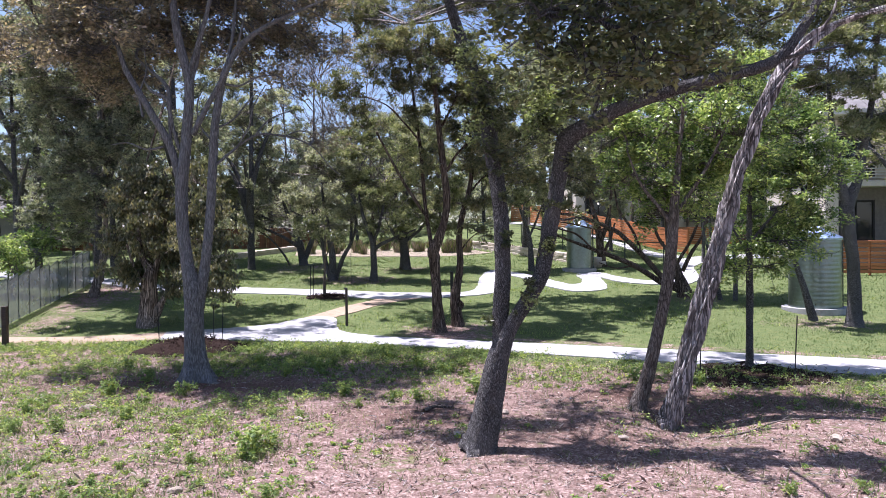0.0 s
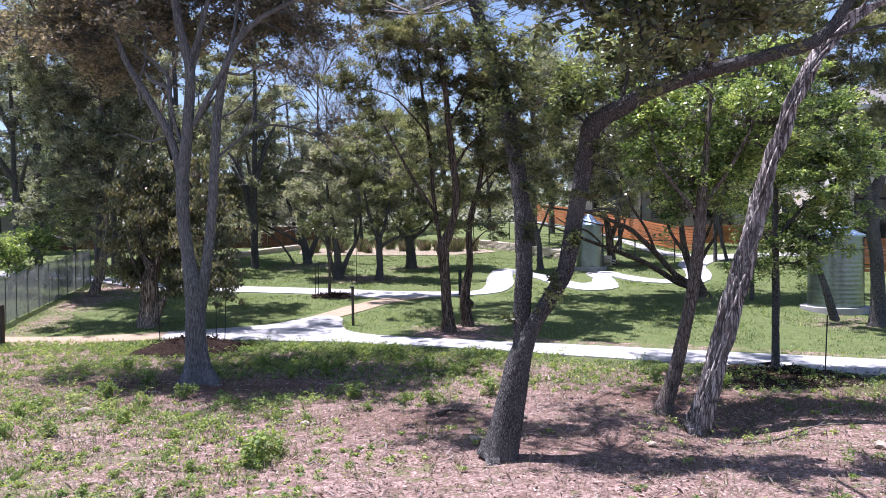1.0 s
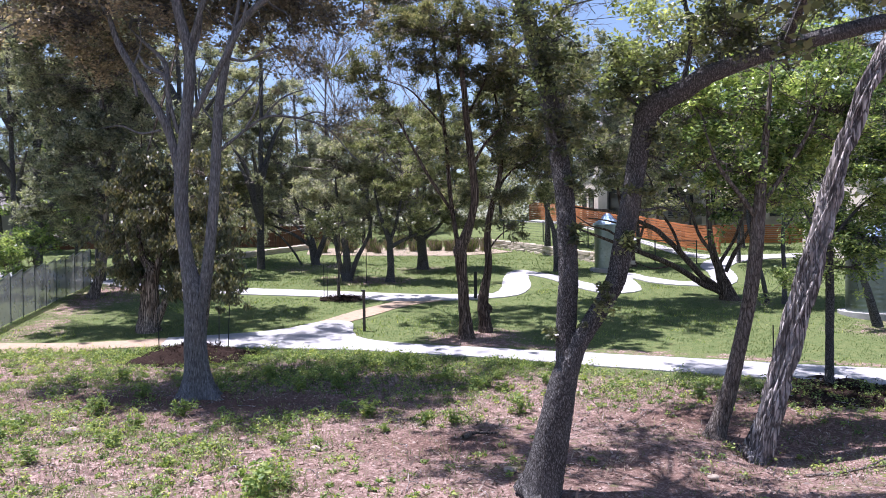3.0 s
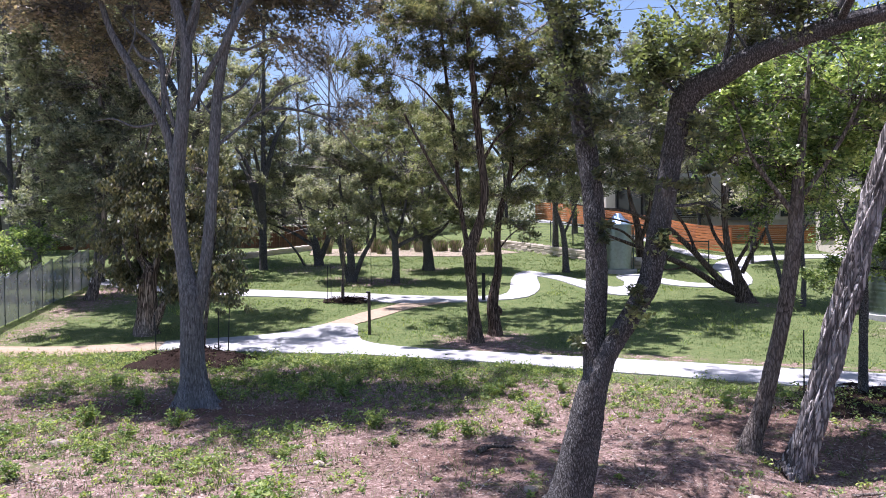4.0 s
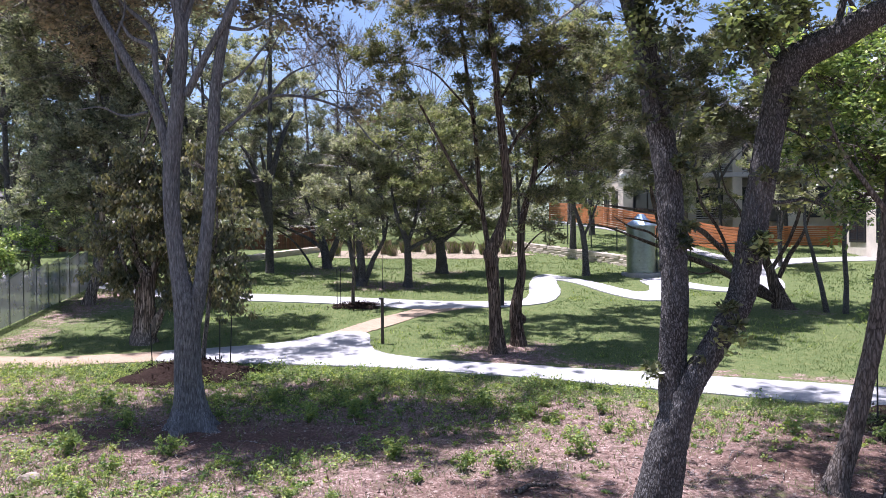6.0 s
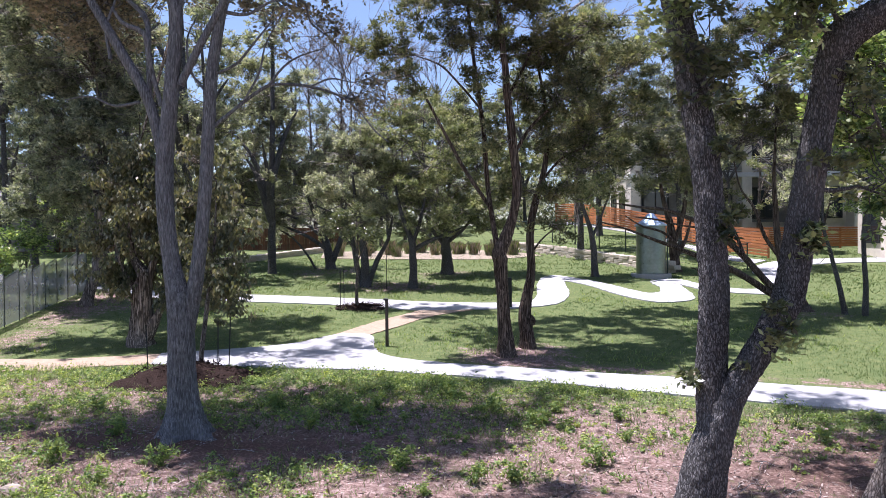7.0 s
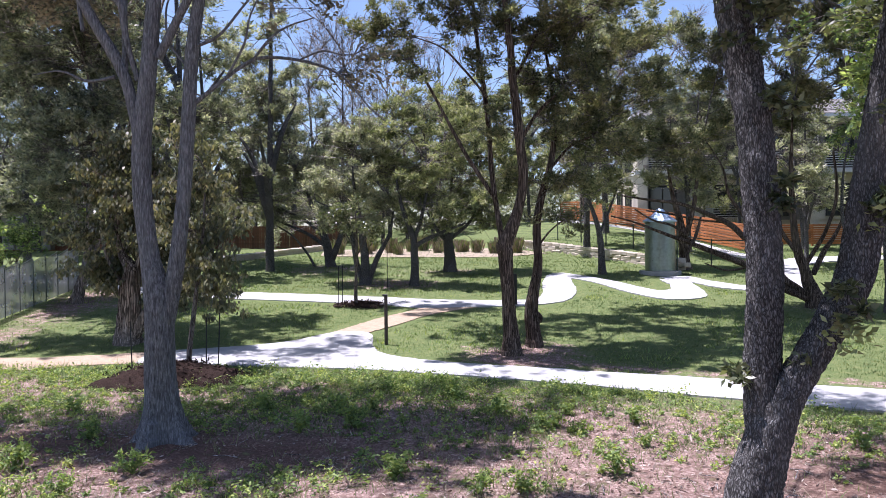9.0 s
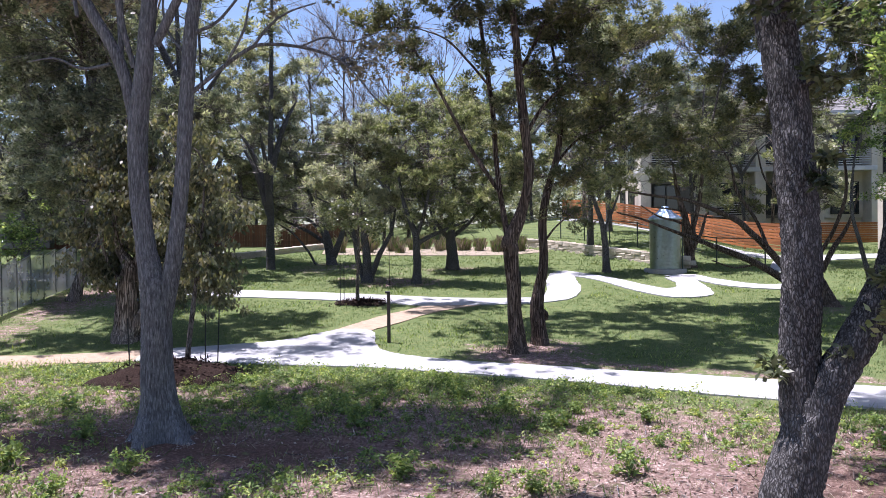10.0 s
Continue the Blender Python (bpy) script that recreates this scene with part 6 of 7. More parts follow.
def slat_fence(P, height, label, slats=9):
    Q = line_points(P, 2.2)
    x0, y0 = Q[0]
    z0 = float(rise(x0, y0))
    ob = empty("slat_fence", x0, y0, z0)
    post = mesh_of(box_bm(0.09, 0.09, height + 0.35, 0.008), "post", MAT["cedar"])
    rng = random.Random(3)
    cache = {}
    for i, (x, y) in enumerate(Q):
        shared("post", post, pose(x - x0, y - y0, float(rise(x, y)) - z0 + height / 2 - 0.1), ob)
        if i + 1 < len(Q):
            x2, y2 = Q[i + 1]
            ln = math.hypot(x2 - x, y2 - y)
            za, zb = float(rise(x, y)), float(rise(x2, y2))
            h = height / slats
            key = round(ln, 2)
            if key not in cache:
                cache[key] = mesh_of(box_bm(ln + 0.03, 0.022, h * 0.80, 0.003), "slat", MAT["cedar"])
            tilt = math.degrees(math.atan2(zb - za, ln))
            yaw = math.degrees(math.atan2(y2 - y, x2 - x))
            for k in range(slats):
                m = Matrix.Translation(((x + x2) / 2 - x0, (y + y2) / 2 - y0, (za + zb) / 2 - z0 + 0.08 + h * (k + 0.5) + rng.uniform(-0.006, 0.006)))
                m = m @ pose(0, 0, 0, 0, 0, yaw) @ pose(0, 0, 0, 0, -tilt, 0) @ Matrix.Translation((0, -0.056, 0))
                shared("slat", cache[key], m, ob)
    return tagged(ob, label, "fence", kind="structure")


slat_fence([(5.6, 59.0), (8.6, 52.3), (10.3, 48.8), (11.7, 43.8), (13.6, 40.6)], 1.3, "orange horizontal cedar slat fence along the terrace")
slat_fence([(13.5, 46.5), (26.0, 45.5)], 1.1, "orange horizontal cedar slat fence by the houses")
slat_fence([(16.2, 32.2), (26.0, 31.0)], 1.45, "orange horizontal cedar slat fence before the grey house")


def picket_fence(P, height):
    Q = line_points(P, 0.155)
    x0, y0 = Q[0]
    z0 = float(rise(x0, y0))
    ob = empty("picket_fence", x0, y0, z0)
    pick = mesh_of(box_bm(0.145, 0.025, height, 0.006), "picket", MAT["fence_brown"])
    rng = random.Random(5)
    yaw = math.degrees(math.atan2(Q[-1][1] - y0, Q[-1][0] - x0))
    for x, y in Q:
        shared("picket", pick, pose(x - x0, y - y0, float(rise(x, y)) - z0 + height / 2 + rng.uniform(-0.02, 0.02), 0, 0, yaw), ob)
    ln = math.hypot(Q[-1][0] - x0, Q[-1][1] - y0)
    for dz in (0.3, height - 0.3):
        slab("rail", ln, 0.05, 0.09, pose((Q[-1][0] - x0) / 2, (Q[-1][1] - y0) / 2 + 0.04, dz, 0, 0, yaw), MAT["fence_brown"], ob)
    tagged(ob, "weathered reddish-brown close-boarded wooden fence", "fence", kind="structure")


picket_fence([(-34, 49.5), (-8.8, 49.5)], 1.35)


def mesh_fence_mat():
    m, nt, b = mat("fence_fabric")
    v = coords(nt, (1, 1, 1))
    n1 = noise_tex(nt, v, 3.0, 5)
    nt.links.new(ramp(nt, n1, [(0.3, (0.24, 0.245, 0.235)), (0.7, (0.36, 0.365, 0.35))]), b.inputs["Base Color"])
    b.inputs["Roughness"].default_value = 0.8
    tr = nt.nodes.new("ShaderNodeBsdfTransparent")
    tl = nt.nodes.new("ShaderNodeBsdfTranslucent")
    tl.inputs[0].default_value = (0.3, 0.31, 0.3, 1)
    m0 = nt.nodes.new("ShaderNodeMixShader")
    m0.inputs[0].default_value = 0.5
    nt.links.new(b.outputs[0], m0.inputs[1])
    nt.links.new(tl.outputs[0], m0.inputs[2])
    mx = nt.nodes.new("ShaderNodeMixShader")
    mx.inputs[0].default_value = 0.48
    nt.links.new(m0.outputs[0], mx.inputs[1])
    nt.links.new(tr.outputs[0], mx.inputs[2])
    nt.links.new(mx.outputs[0], nt.nodes["Material Output"].inputs[0])
    return m


MAT["fabric"] = mesh_fence_mat()


def rod_between(name, a, b, r, material, parent, sides=8):
    a, b = Vector(a), Vector(b)
    ln = (b - a).length
    ob = part(name, cyl_bm(r, 0, ln, sides), material, parent)
    ob.matrix_basis = Matrix.Translation(a) @ (b - a).to_track_quat("Z", "Y").to_matrix().to_4x4()
    return ob


def mesh_fence(P, height, label, fabric, material, step):
    Q = line_points(P, step)
    x0, y0 = Q[0]
    z0 = float(rise(x0, y0))
    ob = empty("mesh_fence", x0, y0, z0)
    tops = [(x - x0, y - y0, float(rise(x, y)) - z0) for x, y in Q]
    post = mesh_of(cyl_bm(0.018 if fabric else 0.03, -0.2, height + 0.06, 8), "post", material)
    for p in tops:
        shared("post", post, pose(*p), ob)
    for a, b in zip(tops, tops[1:]):
        up = Vector((0, 0, height))
        lift = Vector((0, 0, 0.14 if fabric else 0.0))
        rod_between("rail", Vector(a) + up, Vector(b) + up + lift, 0.014 if fabric else 0.022, MAT["steel"] if fabric else material, ob)
        if fabric:
            a2, b2 = Vector(a) + Vector((0, 0, 0.04)), Vector(b) + Vector((0, 0, 0.04))
            nrm = (b2 - a2).cross(Vector((0, 0, 1))).normalized() * 0.006
            h = Vector((0, 0, height - 0.07))
            bm = bmesh.new()
            c = [bm.verts.new(p + s) for s in (nrm, -nrm) for p in (a2, b2, b2 + h + lift, a2 + h)]
            for f in ((0, 1, 2, 3), (7, 6, 5, 4), (0, 4, 5, 1), (1, 5, 6, 2), (2, 6, 7, 3), (3, 7, 4, 0)):
                bm.faces.new([c[i] for i in f])
            part("fabric_panel", bm, MAT["fabric"], ob)
        else:
            for k in range(1, 8):
                rod_between("wire", Vector(a) + up * (k / 8), Vector(b) + up * (k / 8), 0.005, material, ob, 4)
    return tagged(ob, label, "fence", kind="structure")


mesh_fence([(-12.8, 18.5), (-14.2, 24.5), (-15.5, 32.0)], 1.4, "green steel mesh fence with grey privacy fabric", True, MAT["green_iron"], 1.0)
mesh_fence([(1.6, 47.5), (4.2, 43.3), (7.2, 38.0), (9.6, 36.6), (11.0, 36.4)], 1.1, "dark steel wire fence above the stone wall", False, MAT["green_iron"], 1.9)


def stone_mesh(name, sx, sy, sz, seed, material):
    rng = random.Random(seed)
    bm = bmesh.new()
    bmesh.ops.create_cube(bm, size=1, matrix=Matrix.Diagonal((sx, sy, sz, 1)))
    bmesh.ops.bevel(bm, geom=bm.edges[:], offset=0.16 * min(sx, sy, sz), segments=1, affect="EDGES")
    for v in bm.verts:
        v.co += Vector((rng.uniform(-1, 1), rng.uniform(-1, 1), rng.uniform(-1, 1))) * 0.07 * min(sx, sy, sz)
    return mesh_of(bm, name, material)


def stone_wall(P, courses, label, front=(0, -0.45)):
    Q = line_points(P, 0.62)
    x0, y0 = Q[0]
    z0 = float(rise(x0 + front[0], y0 + front[1]))
    ob = empty("stone_wall", x0, y0, z0)
    rng = random.Random(8)
    kinds = [stone_mesh("stone", 0.66, 0.42, 0.185, 40 + i, MAT["limestone"]) for i in range(6)]
    for i, (a, b) in enumerate(zip(Q, Q[1:])):
        yaw = math.degrees(math.atan2(b[1] - a[1], b[0] - a[0]))
        for k in range(courses):
            f = 0.5 + (0.45 if k % 2 else 0.0)
            x, y = a[0] + (b[0] - a[0]) * f, a[1] + (b[1] - a[1]) * f
            z = float(rise(x + front[0], y + front[1])) - z0 + 0.06 + 0.175 * k
            shared("stone", kinds[rng.randrange(6)], pose(x - x0, y - y0 + rng.uniform(-0.04, 0.04), z, rng.uniform(-2, 2), rng.uniform(-2, 2), yaw + rng.uniform(-3, 3)), ob)
    return tagged(ob, label, "wall", kind="structure")


stone_wall([(0.6, 48.06), (2.0, 45.57), (3.45, 43.0), (6.45, 37.67), (7.6, 35.63)], 3, "low dry-laid limestone retaining wall", (-0.42, -0.24))
stone_wall([(-15.0, 39.6), (-12.0, 41.0), (-9.9, 44.5), (-9.0, 47.0)], 2, "low stacked limestone edging wall")


def shrub(x, y, h, w, seed, label):
    rng = np.random.default_rng(seed)
    z = float(rise(x, y))
    stems = [[(x, y, z - 0.05, 0.03), (x + rng.uniform(-0.2, 0.2), y, z + 0.4 * h, 0.02), (x + rng.uniform(-0.5, 0.5) * w, y, z + 0.85 * h, 0.008)] for k in range(4)]
    crown = [(x + rng.uniform(-0.6, 0.6) * w, y + rng.uniform(-0.4, 0.4) * w, z + h * rng.uniform(0.3, 0.9), 0.5 * w, 0.45 * w, 0.28 * h) for k in range(5)]
    tree("shrub", label, "brown", "bright", 0.9, (x, y), stems, crown, 1.2, seed, "shrubs")


for i, (x, y, h, w) in enumerate(((-16.2, 25.5, 2.2, 1.2), (-17.2, 29.0, 2.4, 1.3), (-18.0, 32.5, 2.3, 1.3), (-19.0, 27.5, 2.3, 1.3), (-15.6, 22.0, 1.9, 1.0))):
    shrub(x, y, h, w, 900 + i, "bright green vine-covered shrub behind the mesh fence")


# ---- water tanks ----
def cistern(x, y, r, h, cone, label):
    z = float(rise(x, y)) + 0.02
    ob = empty("cistern", x, y, z)
    n, rows = 56, 96
    V, F = [], []
    for i in range(rows + 1):
        zz = 0.1 + h * i / rows
        rr = r + 0.0022 * math.sin(2 * math.pi * i / 6)
        V += [(rr * math.cos(2 * math.pi * j / n), rr * math.sin(2 * math.pi * j / n), zz) for j in range(n)]
    F = [(i * n + j, i * n + (j + 1) % n, (i + 1) * n + (j + 1) % n, (i + 1) * n + j) for i in range(rows) for j in range(n)]
    mesh_ob("body", V, F, MAT["steel"], ob, "corrugated galvanised shell")
    V, F = [], []
    m = 48
    for i, (rr, zz) in enumerate(((r + 0.06, h + 0.06), (r + 0.07, h + 0.11), (r * 0.55, h + 0.1 + cone * 0.47), (0.14, h + 0.1 + cone * 0.92))):
        V += [(rr * math.cos(2 * math.pi * j / m), rr * math.sin(2 * math.pi * j / m), zz + (0.018 if j % 4 == 0 and i else 0)) for j in range(m)]
    F = [(i * m + j, i * m + (j + 1) % m, (i + 1) * m + (j + 1) % m, (i + 1) * m + j) for i in range(3) for j in range(m)]
    mesh_ob("roof", V, F, MAT["roof_steel"], ob, "bluish ribbed conical lid", False)
    part("cap", cyl_bm(0.17, h + 0.08 + cone * 0.9, h + 0.1 + cone, 20, 0.12), MAT["roof_steel"], ob)
    for k in range(5):
        bm = cyl_bm(r + 0.014, 0.1 + h * (0.08 + 0.2 * k), 0.1 + h * (0.08 + 0.2 * k) + 0.03, 48)
        part("band", bm, MAT["steel"], ob)
    part("pad", cyl_bm(r + 0.22, -0.25, 0.1, 40), MAT["concrete"], ob, "round concrete pad")
    rod_between("pipe", (r + 0.05, -0.12, 0.1), (r + 0.05, -0.12, h), 0.03, MAT["green_iron"], ob)
    return tagged(ob, label, "water tank", "water tanks")


cistern(12.3, 24.15, 0.8, 2.25, 0.45, "round corrugated steel water cistern on a concrete pad")
cistern(6.45, 34.6, 0.58, 1.95, 0.48, "round corrugated steel water cistern beside the winding path")


# ---- posts, stakes and mulch ----
def post_thing(name, x, y, sx, sy, h, material, label, cap=None):
    z = float(rise(x, y))
    ob = empty(name, x, y, z)
    slab("post", sx, sy, h + 0.2, pose(0, 0, h / 2 - 0.1), material, ob, "", 0.008)
    if cap:
        slab("cap", cap[0], cap[1], 0.05, pose(cap[2], 0, h + 0.0, 0, 4, 0), MAT["iron"], ob, "dark metal cap", 0.008)
    return tagged(ob, label, "post")


post_thing("bollard", -3.0, 22.5, 0.075, 0.075, 1.15, MAT["post_wood"], "dark square path post with a small metal cap", (0.115, 0.1, -0.02))
post_thing("post", 0.32, 27.75, 0.12, 0.1, 0.95, MAT["iron"], "short dark square post on the lawn edge")
post_thing("post", -12.05, 20.0, 0.13, 0.13, 1.1, MAT["post_wood"], "brown square wooden post by the gravel path")


def stake(x, y, h, dx, dy, label):
    z = float(rise(x, y))
    ob = empty("stake", x, y, z)
    bm = bmesh.new()
    for sx, sy in ((0.022, 0.007), (0.007, 0.02)):
        bmesh.ops.create_cube(bm, size=1, matrix=Matrix.Translation((0, 0.011 if sx < sy else 0, h / 2 - 0.1)) @ Matrix.Diagonal((sx, sy, h + 0.2, 1)))
    p = part("bar", bm, MAT["iron"], ob)
    p.matrix_basis = Matrix(((1, 0, dx / h, 0), (0, 1, dy / h, 0), (0, 0, 1, 0), (0, 0, 0, 1)))
    slab("plate", 0.09, 0.008, 0.12, pose(0, -0.012, -0.03), MAT["iron"], ob)
    return tagged(ob, label, "stake", "tree stakes")


for x, y, h, dx in ((-7.66, 19.6, 1.05, -0.08), (-6.25, 19.75, 1.1, 0.03), (-6.1, 20.0, 1.15, 0.09), (5.45, 15.5, 1.2, 0.0), (7.0, 14.55, 1.3, 0.12)):
    stake(x, y, h, dx, 0.02, "thin dark steel stake beside a planted tree")
for x, y in ((-5.05, 27.7), (-4.95, 27.8)):
    stake(x, y, 1.25, 0.01, 0, "thin dark steel stake beside the sapling")
stake(-4.0, 31.6, 1.3, 0.01, 0, "thin dark steel rod standing on the lawn")


def mound(x, y, r, h, seed):
    rng = np.random.default_rng(seed)
    rings, n = 9, 40
    V, F = [], []
    for i in range(rings + 1):
        k = i / rings
        for j in range(n):
            a = 2 * math.pi * j / n
            rr = r * k * (1 + 0.13 * math.sin(3 * a + seed) + 0.07 * math.sin(7 * a))
            px, py = x + rr * math.cos(a), y + 0.8 * rr * math.sin(a)
            V.append((px - x, py - y, float(rise(px, py)) - float(rise(x, y)) + h * (1 - k * k) + (rng.normal(0, 0.02) if i < rings else -0.05)))
    F = [(i * n + j, (i + 1) * n + j, (i + 1) * n + (j + 1) % n, i * n + (j + 1) % n) for i in range(rings) for j in range(n)]
    ob = mesh_ob("mulch_mound", V, F, MAT["mulch"])
    ob.matrix_basis = pose(x, y, float(rise(x, y)))
    q = rng.normal(0, 0.45, (700, 2)) * r
    z = rise(x + q[:, 0], y + 0.8 * q[:, 1]) - float(rise(x, y)) + np.maximum(0.0, h * (1 - (q ** 2).sum(1) / r ** 2)) + 0.012
    L, G = leaves(np.column_stack([q[:, 0], 0.8 * q[:, 1], z]), np.full(700, 0.02), 1, 0.11, 0.03, rng)
    tagged(fast_mesh("chip", L, G, MAT["mulch"], ob, False), kind="stuff")
    return tagged(ob, "low mound of dark shredded mulch round a planted tree", "mulch")


mound(-6.75, 19.3, 1.45, 0.27, 2)
mound(6.55, 15.2, 1.7, 0.07, 3)
mound(-4.4, 28.0, 0.9, 0.05, 4)

for i, (x, y, s) in enumerate(((-6.3, 12.9, 0.16), (-3.2, 8.6, 0.10), (1.0, 12.2, 0.13), (0.2, 10.9, 0.12), (2.6, 10.6, 0.09), (-7.6, 13.6, 0.12), (5.6, 10.4, 0.14), (-2.4, 11.9, 0.11))):
    bm = bmesh.new()
    bmesh.ops.create_icosphere(bm, subdivisions=2, radius=1.0)
    for v in bm.verts:
        v.co *= 1 + 0.35 * noise.noise(v.co * 1.3 + Vector((i * 7.1, 0, 0))) + 0.12 * noise.noise(v.co * 4 + Vector((0, i * 3.3, 0)))
        v.co = Vector((v.co.x * s * 0.8, v.co.y * s * 0.55, v.co.z * s * 0.38))
    ob = new("rock", mesh_of(bm, "rock", MAT["rock"]))
    ob.matrix_basis = pose(x, y, float(rise(x, y)) + 0.03, 4, 3, 47 * i)
    tagged(ob, "small pale field stone lying in the leaf litter", "rock", "field stones")


def fallen_branch(P, r, seed, label):
    """A dead branch on the ground, with two forked ends."""
    rng = np.random.default_rng(seed)
    P = [(x, y, float(rise(x, y)) + r + h) for x, y, h in P]
    org = np.array(P[0])
    ob = empty("fallen_branch", *org)
    Q = np.array(P) - org
    V, F = tube(Q, np.linspace(r, 0.35 * r, len(Q)), 9, 0.06, seed)
    mesh_ob("stem", V, F, BARK["brown"], ob)
    for k in (1, 2):
        d = (Q[k + 1] - Q[k]) * 0.7
        e = Q[k] + d + np.array([-d[1], d[0], 0]) * rng.choice([-0.6, 0.6]) + (0, 0, 0.02)
        V, F = tube(np.array([Q[k], 0.5 * (Q[k] + e) + (0, 0, 0.02), e]), np.array([0.5 * r, 0.4 * r, 0.15 * r]), 6, 0.05, seed + k)
        mesh_ob("twig", V, F, BARK["brown"], ob)
    return tagged(ob, label, "branch", "fallen branches")


fallen_branch([(4.0, 11.25, 0), (4.6, 11.15, 0.02), (5.3, 11.45, 0.03), (6.1, 11.6, 0)], 0.02, 51, "long brown dead branch lying on the leaf litter")
fallen_branch([(-0.35, 12.35, 0), (-0.18, 12.5, 0.03), (-0.02, 12.5, 0.02), (0.15, 12.6, 0)], 0.035, 52, "short broken brown branch lying beside the oak")
fallen_branch([(-3.0, 7.9, 0), (-2.7, 7.8, 0.01), (-2.4, 7.85, 0.01), (-2.1, 7.6, 0)], 0.025, 53, "short dead stick lying in the weeds")


# ---- grass, weeds and litter ----
def on_ground(x, y):
    return np.column_stack([x, y, rise(x, y)])


def blades(pos, count, height, width, spread, rng, material, name, label, category, lean=0.5):
    n = len(pos) * count
    b = np.repeat(pos, count, 0) + np.column_stack([rng.normal(0, spread, (n, 2)), np.zeros(n)])
    h = (height if np.isscalar(height) else np.repeat(height, count)) * rng.uniform(0.5, 1.25, n)
    a = rng.uniform(0, 6.283, n)
    side = np.column_stack([np.cos(a), np.sin(a), np.zeros(n)]) * width * 0.5
    tip = b + np.column_stack([rng.normal(0, lean, (n, 2)) * h[:, None], h])
    b = b - (0, 0, 0.02)
    V = np.stack([b - side, b + side, tip], 1).reshape(-1, 3)
    ob = fast_mesh(name, V, np.arange(n * 3).reshape(n, 3), material, None, False)
    return tagged(ob, label, category, kind="stuff")


rng = np.random.default_rng(21)



def scatter(n, x0, x1, y0, y1, keep):
    x, y = rng.uniform(x0, x1, n), rng.uniform(y0, y1, n)
    k = keep(x, y) > rng.random(n)
    return x[k], y[k]


def off_paths(x, y):
    """1 on the lawn, 0 on the paths that cross it."""
    ok = np.ones(len(x))
    for P, w in (([(-22, 36), (-15.7, 33.2), (-12.8, 31.1), (-9.3, 30), (-6.1, 29.2), (-3.8, 28.6), (-1.5, 28), (0.8, 28.1), (2, 30), (2.2, 33), (2.6, 34.2)], 0.95), ([(2.6, 34.2), (3.8, 32.6), (5, 29.6), (6, 29.6), (6.4, 32.6)], 0.9),
                 ([(6.3, 33), (7.1, 33), (7.5, 31.7), (8.5, 30.6), (9.9, 30.5), (10.8, 32.5), (11.7, 36), (13.9, 38.5), (26, 39)], 0.9), ([(-4.05, 23.9), (-3.5, 25), (-2.7, 26.2), (-1.6, 27.3)], 0.75)):
        Q = line_points(P, 0.3)
        for q in Q:
            ok = ok * (((x - q[0]) ** 2 + (y - q[1]) ** 2) > w * w)
    return ok


lawn = lambda x, y: (1 - 0.75 * strip(x, y)) * (y > far_edge(x) + 0.05) * off_paths(x, y) * (0.35 + 0.65 * patchy(x, y, 0.8, 3))
x, y = scatter(42000, -17, 20, 15, 30, lawn)
blades(on_ground(x, y), 4, 0.045, 0.02, 0.06, rng, LEAF["grass"], "lawn_grass", "short green lawn grass with thin patches", "grass")
x, y = scatter(30000, -17, 20, 30, 45, lawn)
blades(on_ground(x, y), 3, 0.06, 0.035, 0.1, rng, LEAF["grass"], "lawn_grass", "short green lawn grass on the far slope", "grass")
x, y = scatter(9000, -14, 16, 16, 33, lambda x, y: lawn(x, y) * patchy(x, y, 0.7, 14) ** 3)
blades(on_ground(x, y), 5, 0.09, 0.03, 0.09, rng, LEAF["weed"], "clover", "brighter clover patches in the lawn", "clover", 0.8)
near = lambda x, y: worn(x, y) * (y < path_edge(x) - 0.05) * (0.04 + 0.96 * patchy(x, y, 1.1, 5) ** 1.4) * (0.2 + 0.8 * smooth(-5.5, -1.0, y - path_edge(x)) + 0.35 * smooth(1, 5, -x)) * (1 - 0.7 * np.exp(-((x - 3) / 3.2) ** 2 - ((y - 11) / 1.8) ** 2))
x, y = scatter(60000, -13, 13, 6.5, 21, near)
blades(on_ground(x, y), 5, 0.10, 0.010, 0.06, rng, LEAF["grass"], "rough_grass", "patchy rough grass in bare earth", "grass", 0.7)
x, y = scatter(22000, -13, 13, 6.5, 20.5, lambda x, y: worn(x, y) * (y < path_edge(x) - 0.02) * (0.2 + 0.6 * smooth(-2.5, 0, y - path_edge(x))))
blades(on_ground(x, y), 5, 0.10, 0.007, 0.05, rng, LEAF["dry"], "dry_grass", "thin straw-coloured dry grass", "grass", 0.9)


def weeds(x, y, size, name, label):
    p = on_ground(x, y)
    n = len(p)
    c = np.repeat(p, 5, 0) + np.column_stack([rng.normal(0, 0.5, (n * 5, 2)) * np.repeat(size, 5)[:, None], np.repeat(size, 5) * rng.uniform(0.1, 0.9, n * 5)])
    V, F = leaves(c, np.repeat(size, 5) * 0.5, 6, 0.055, 0.028, rng)
    return tagged(fast_mesh(name, V, F, LEAF["weed"], None, False), label, "weeds", kind="stuff")


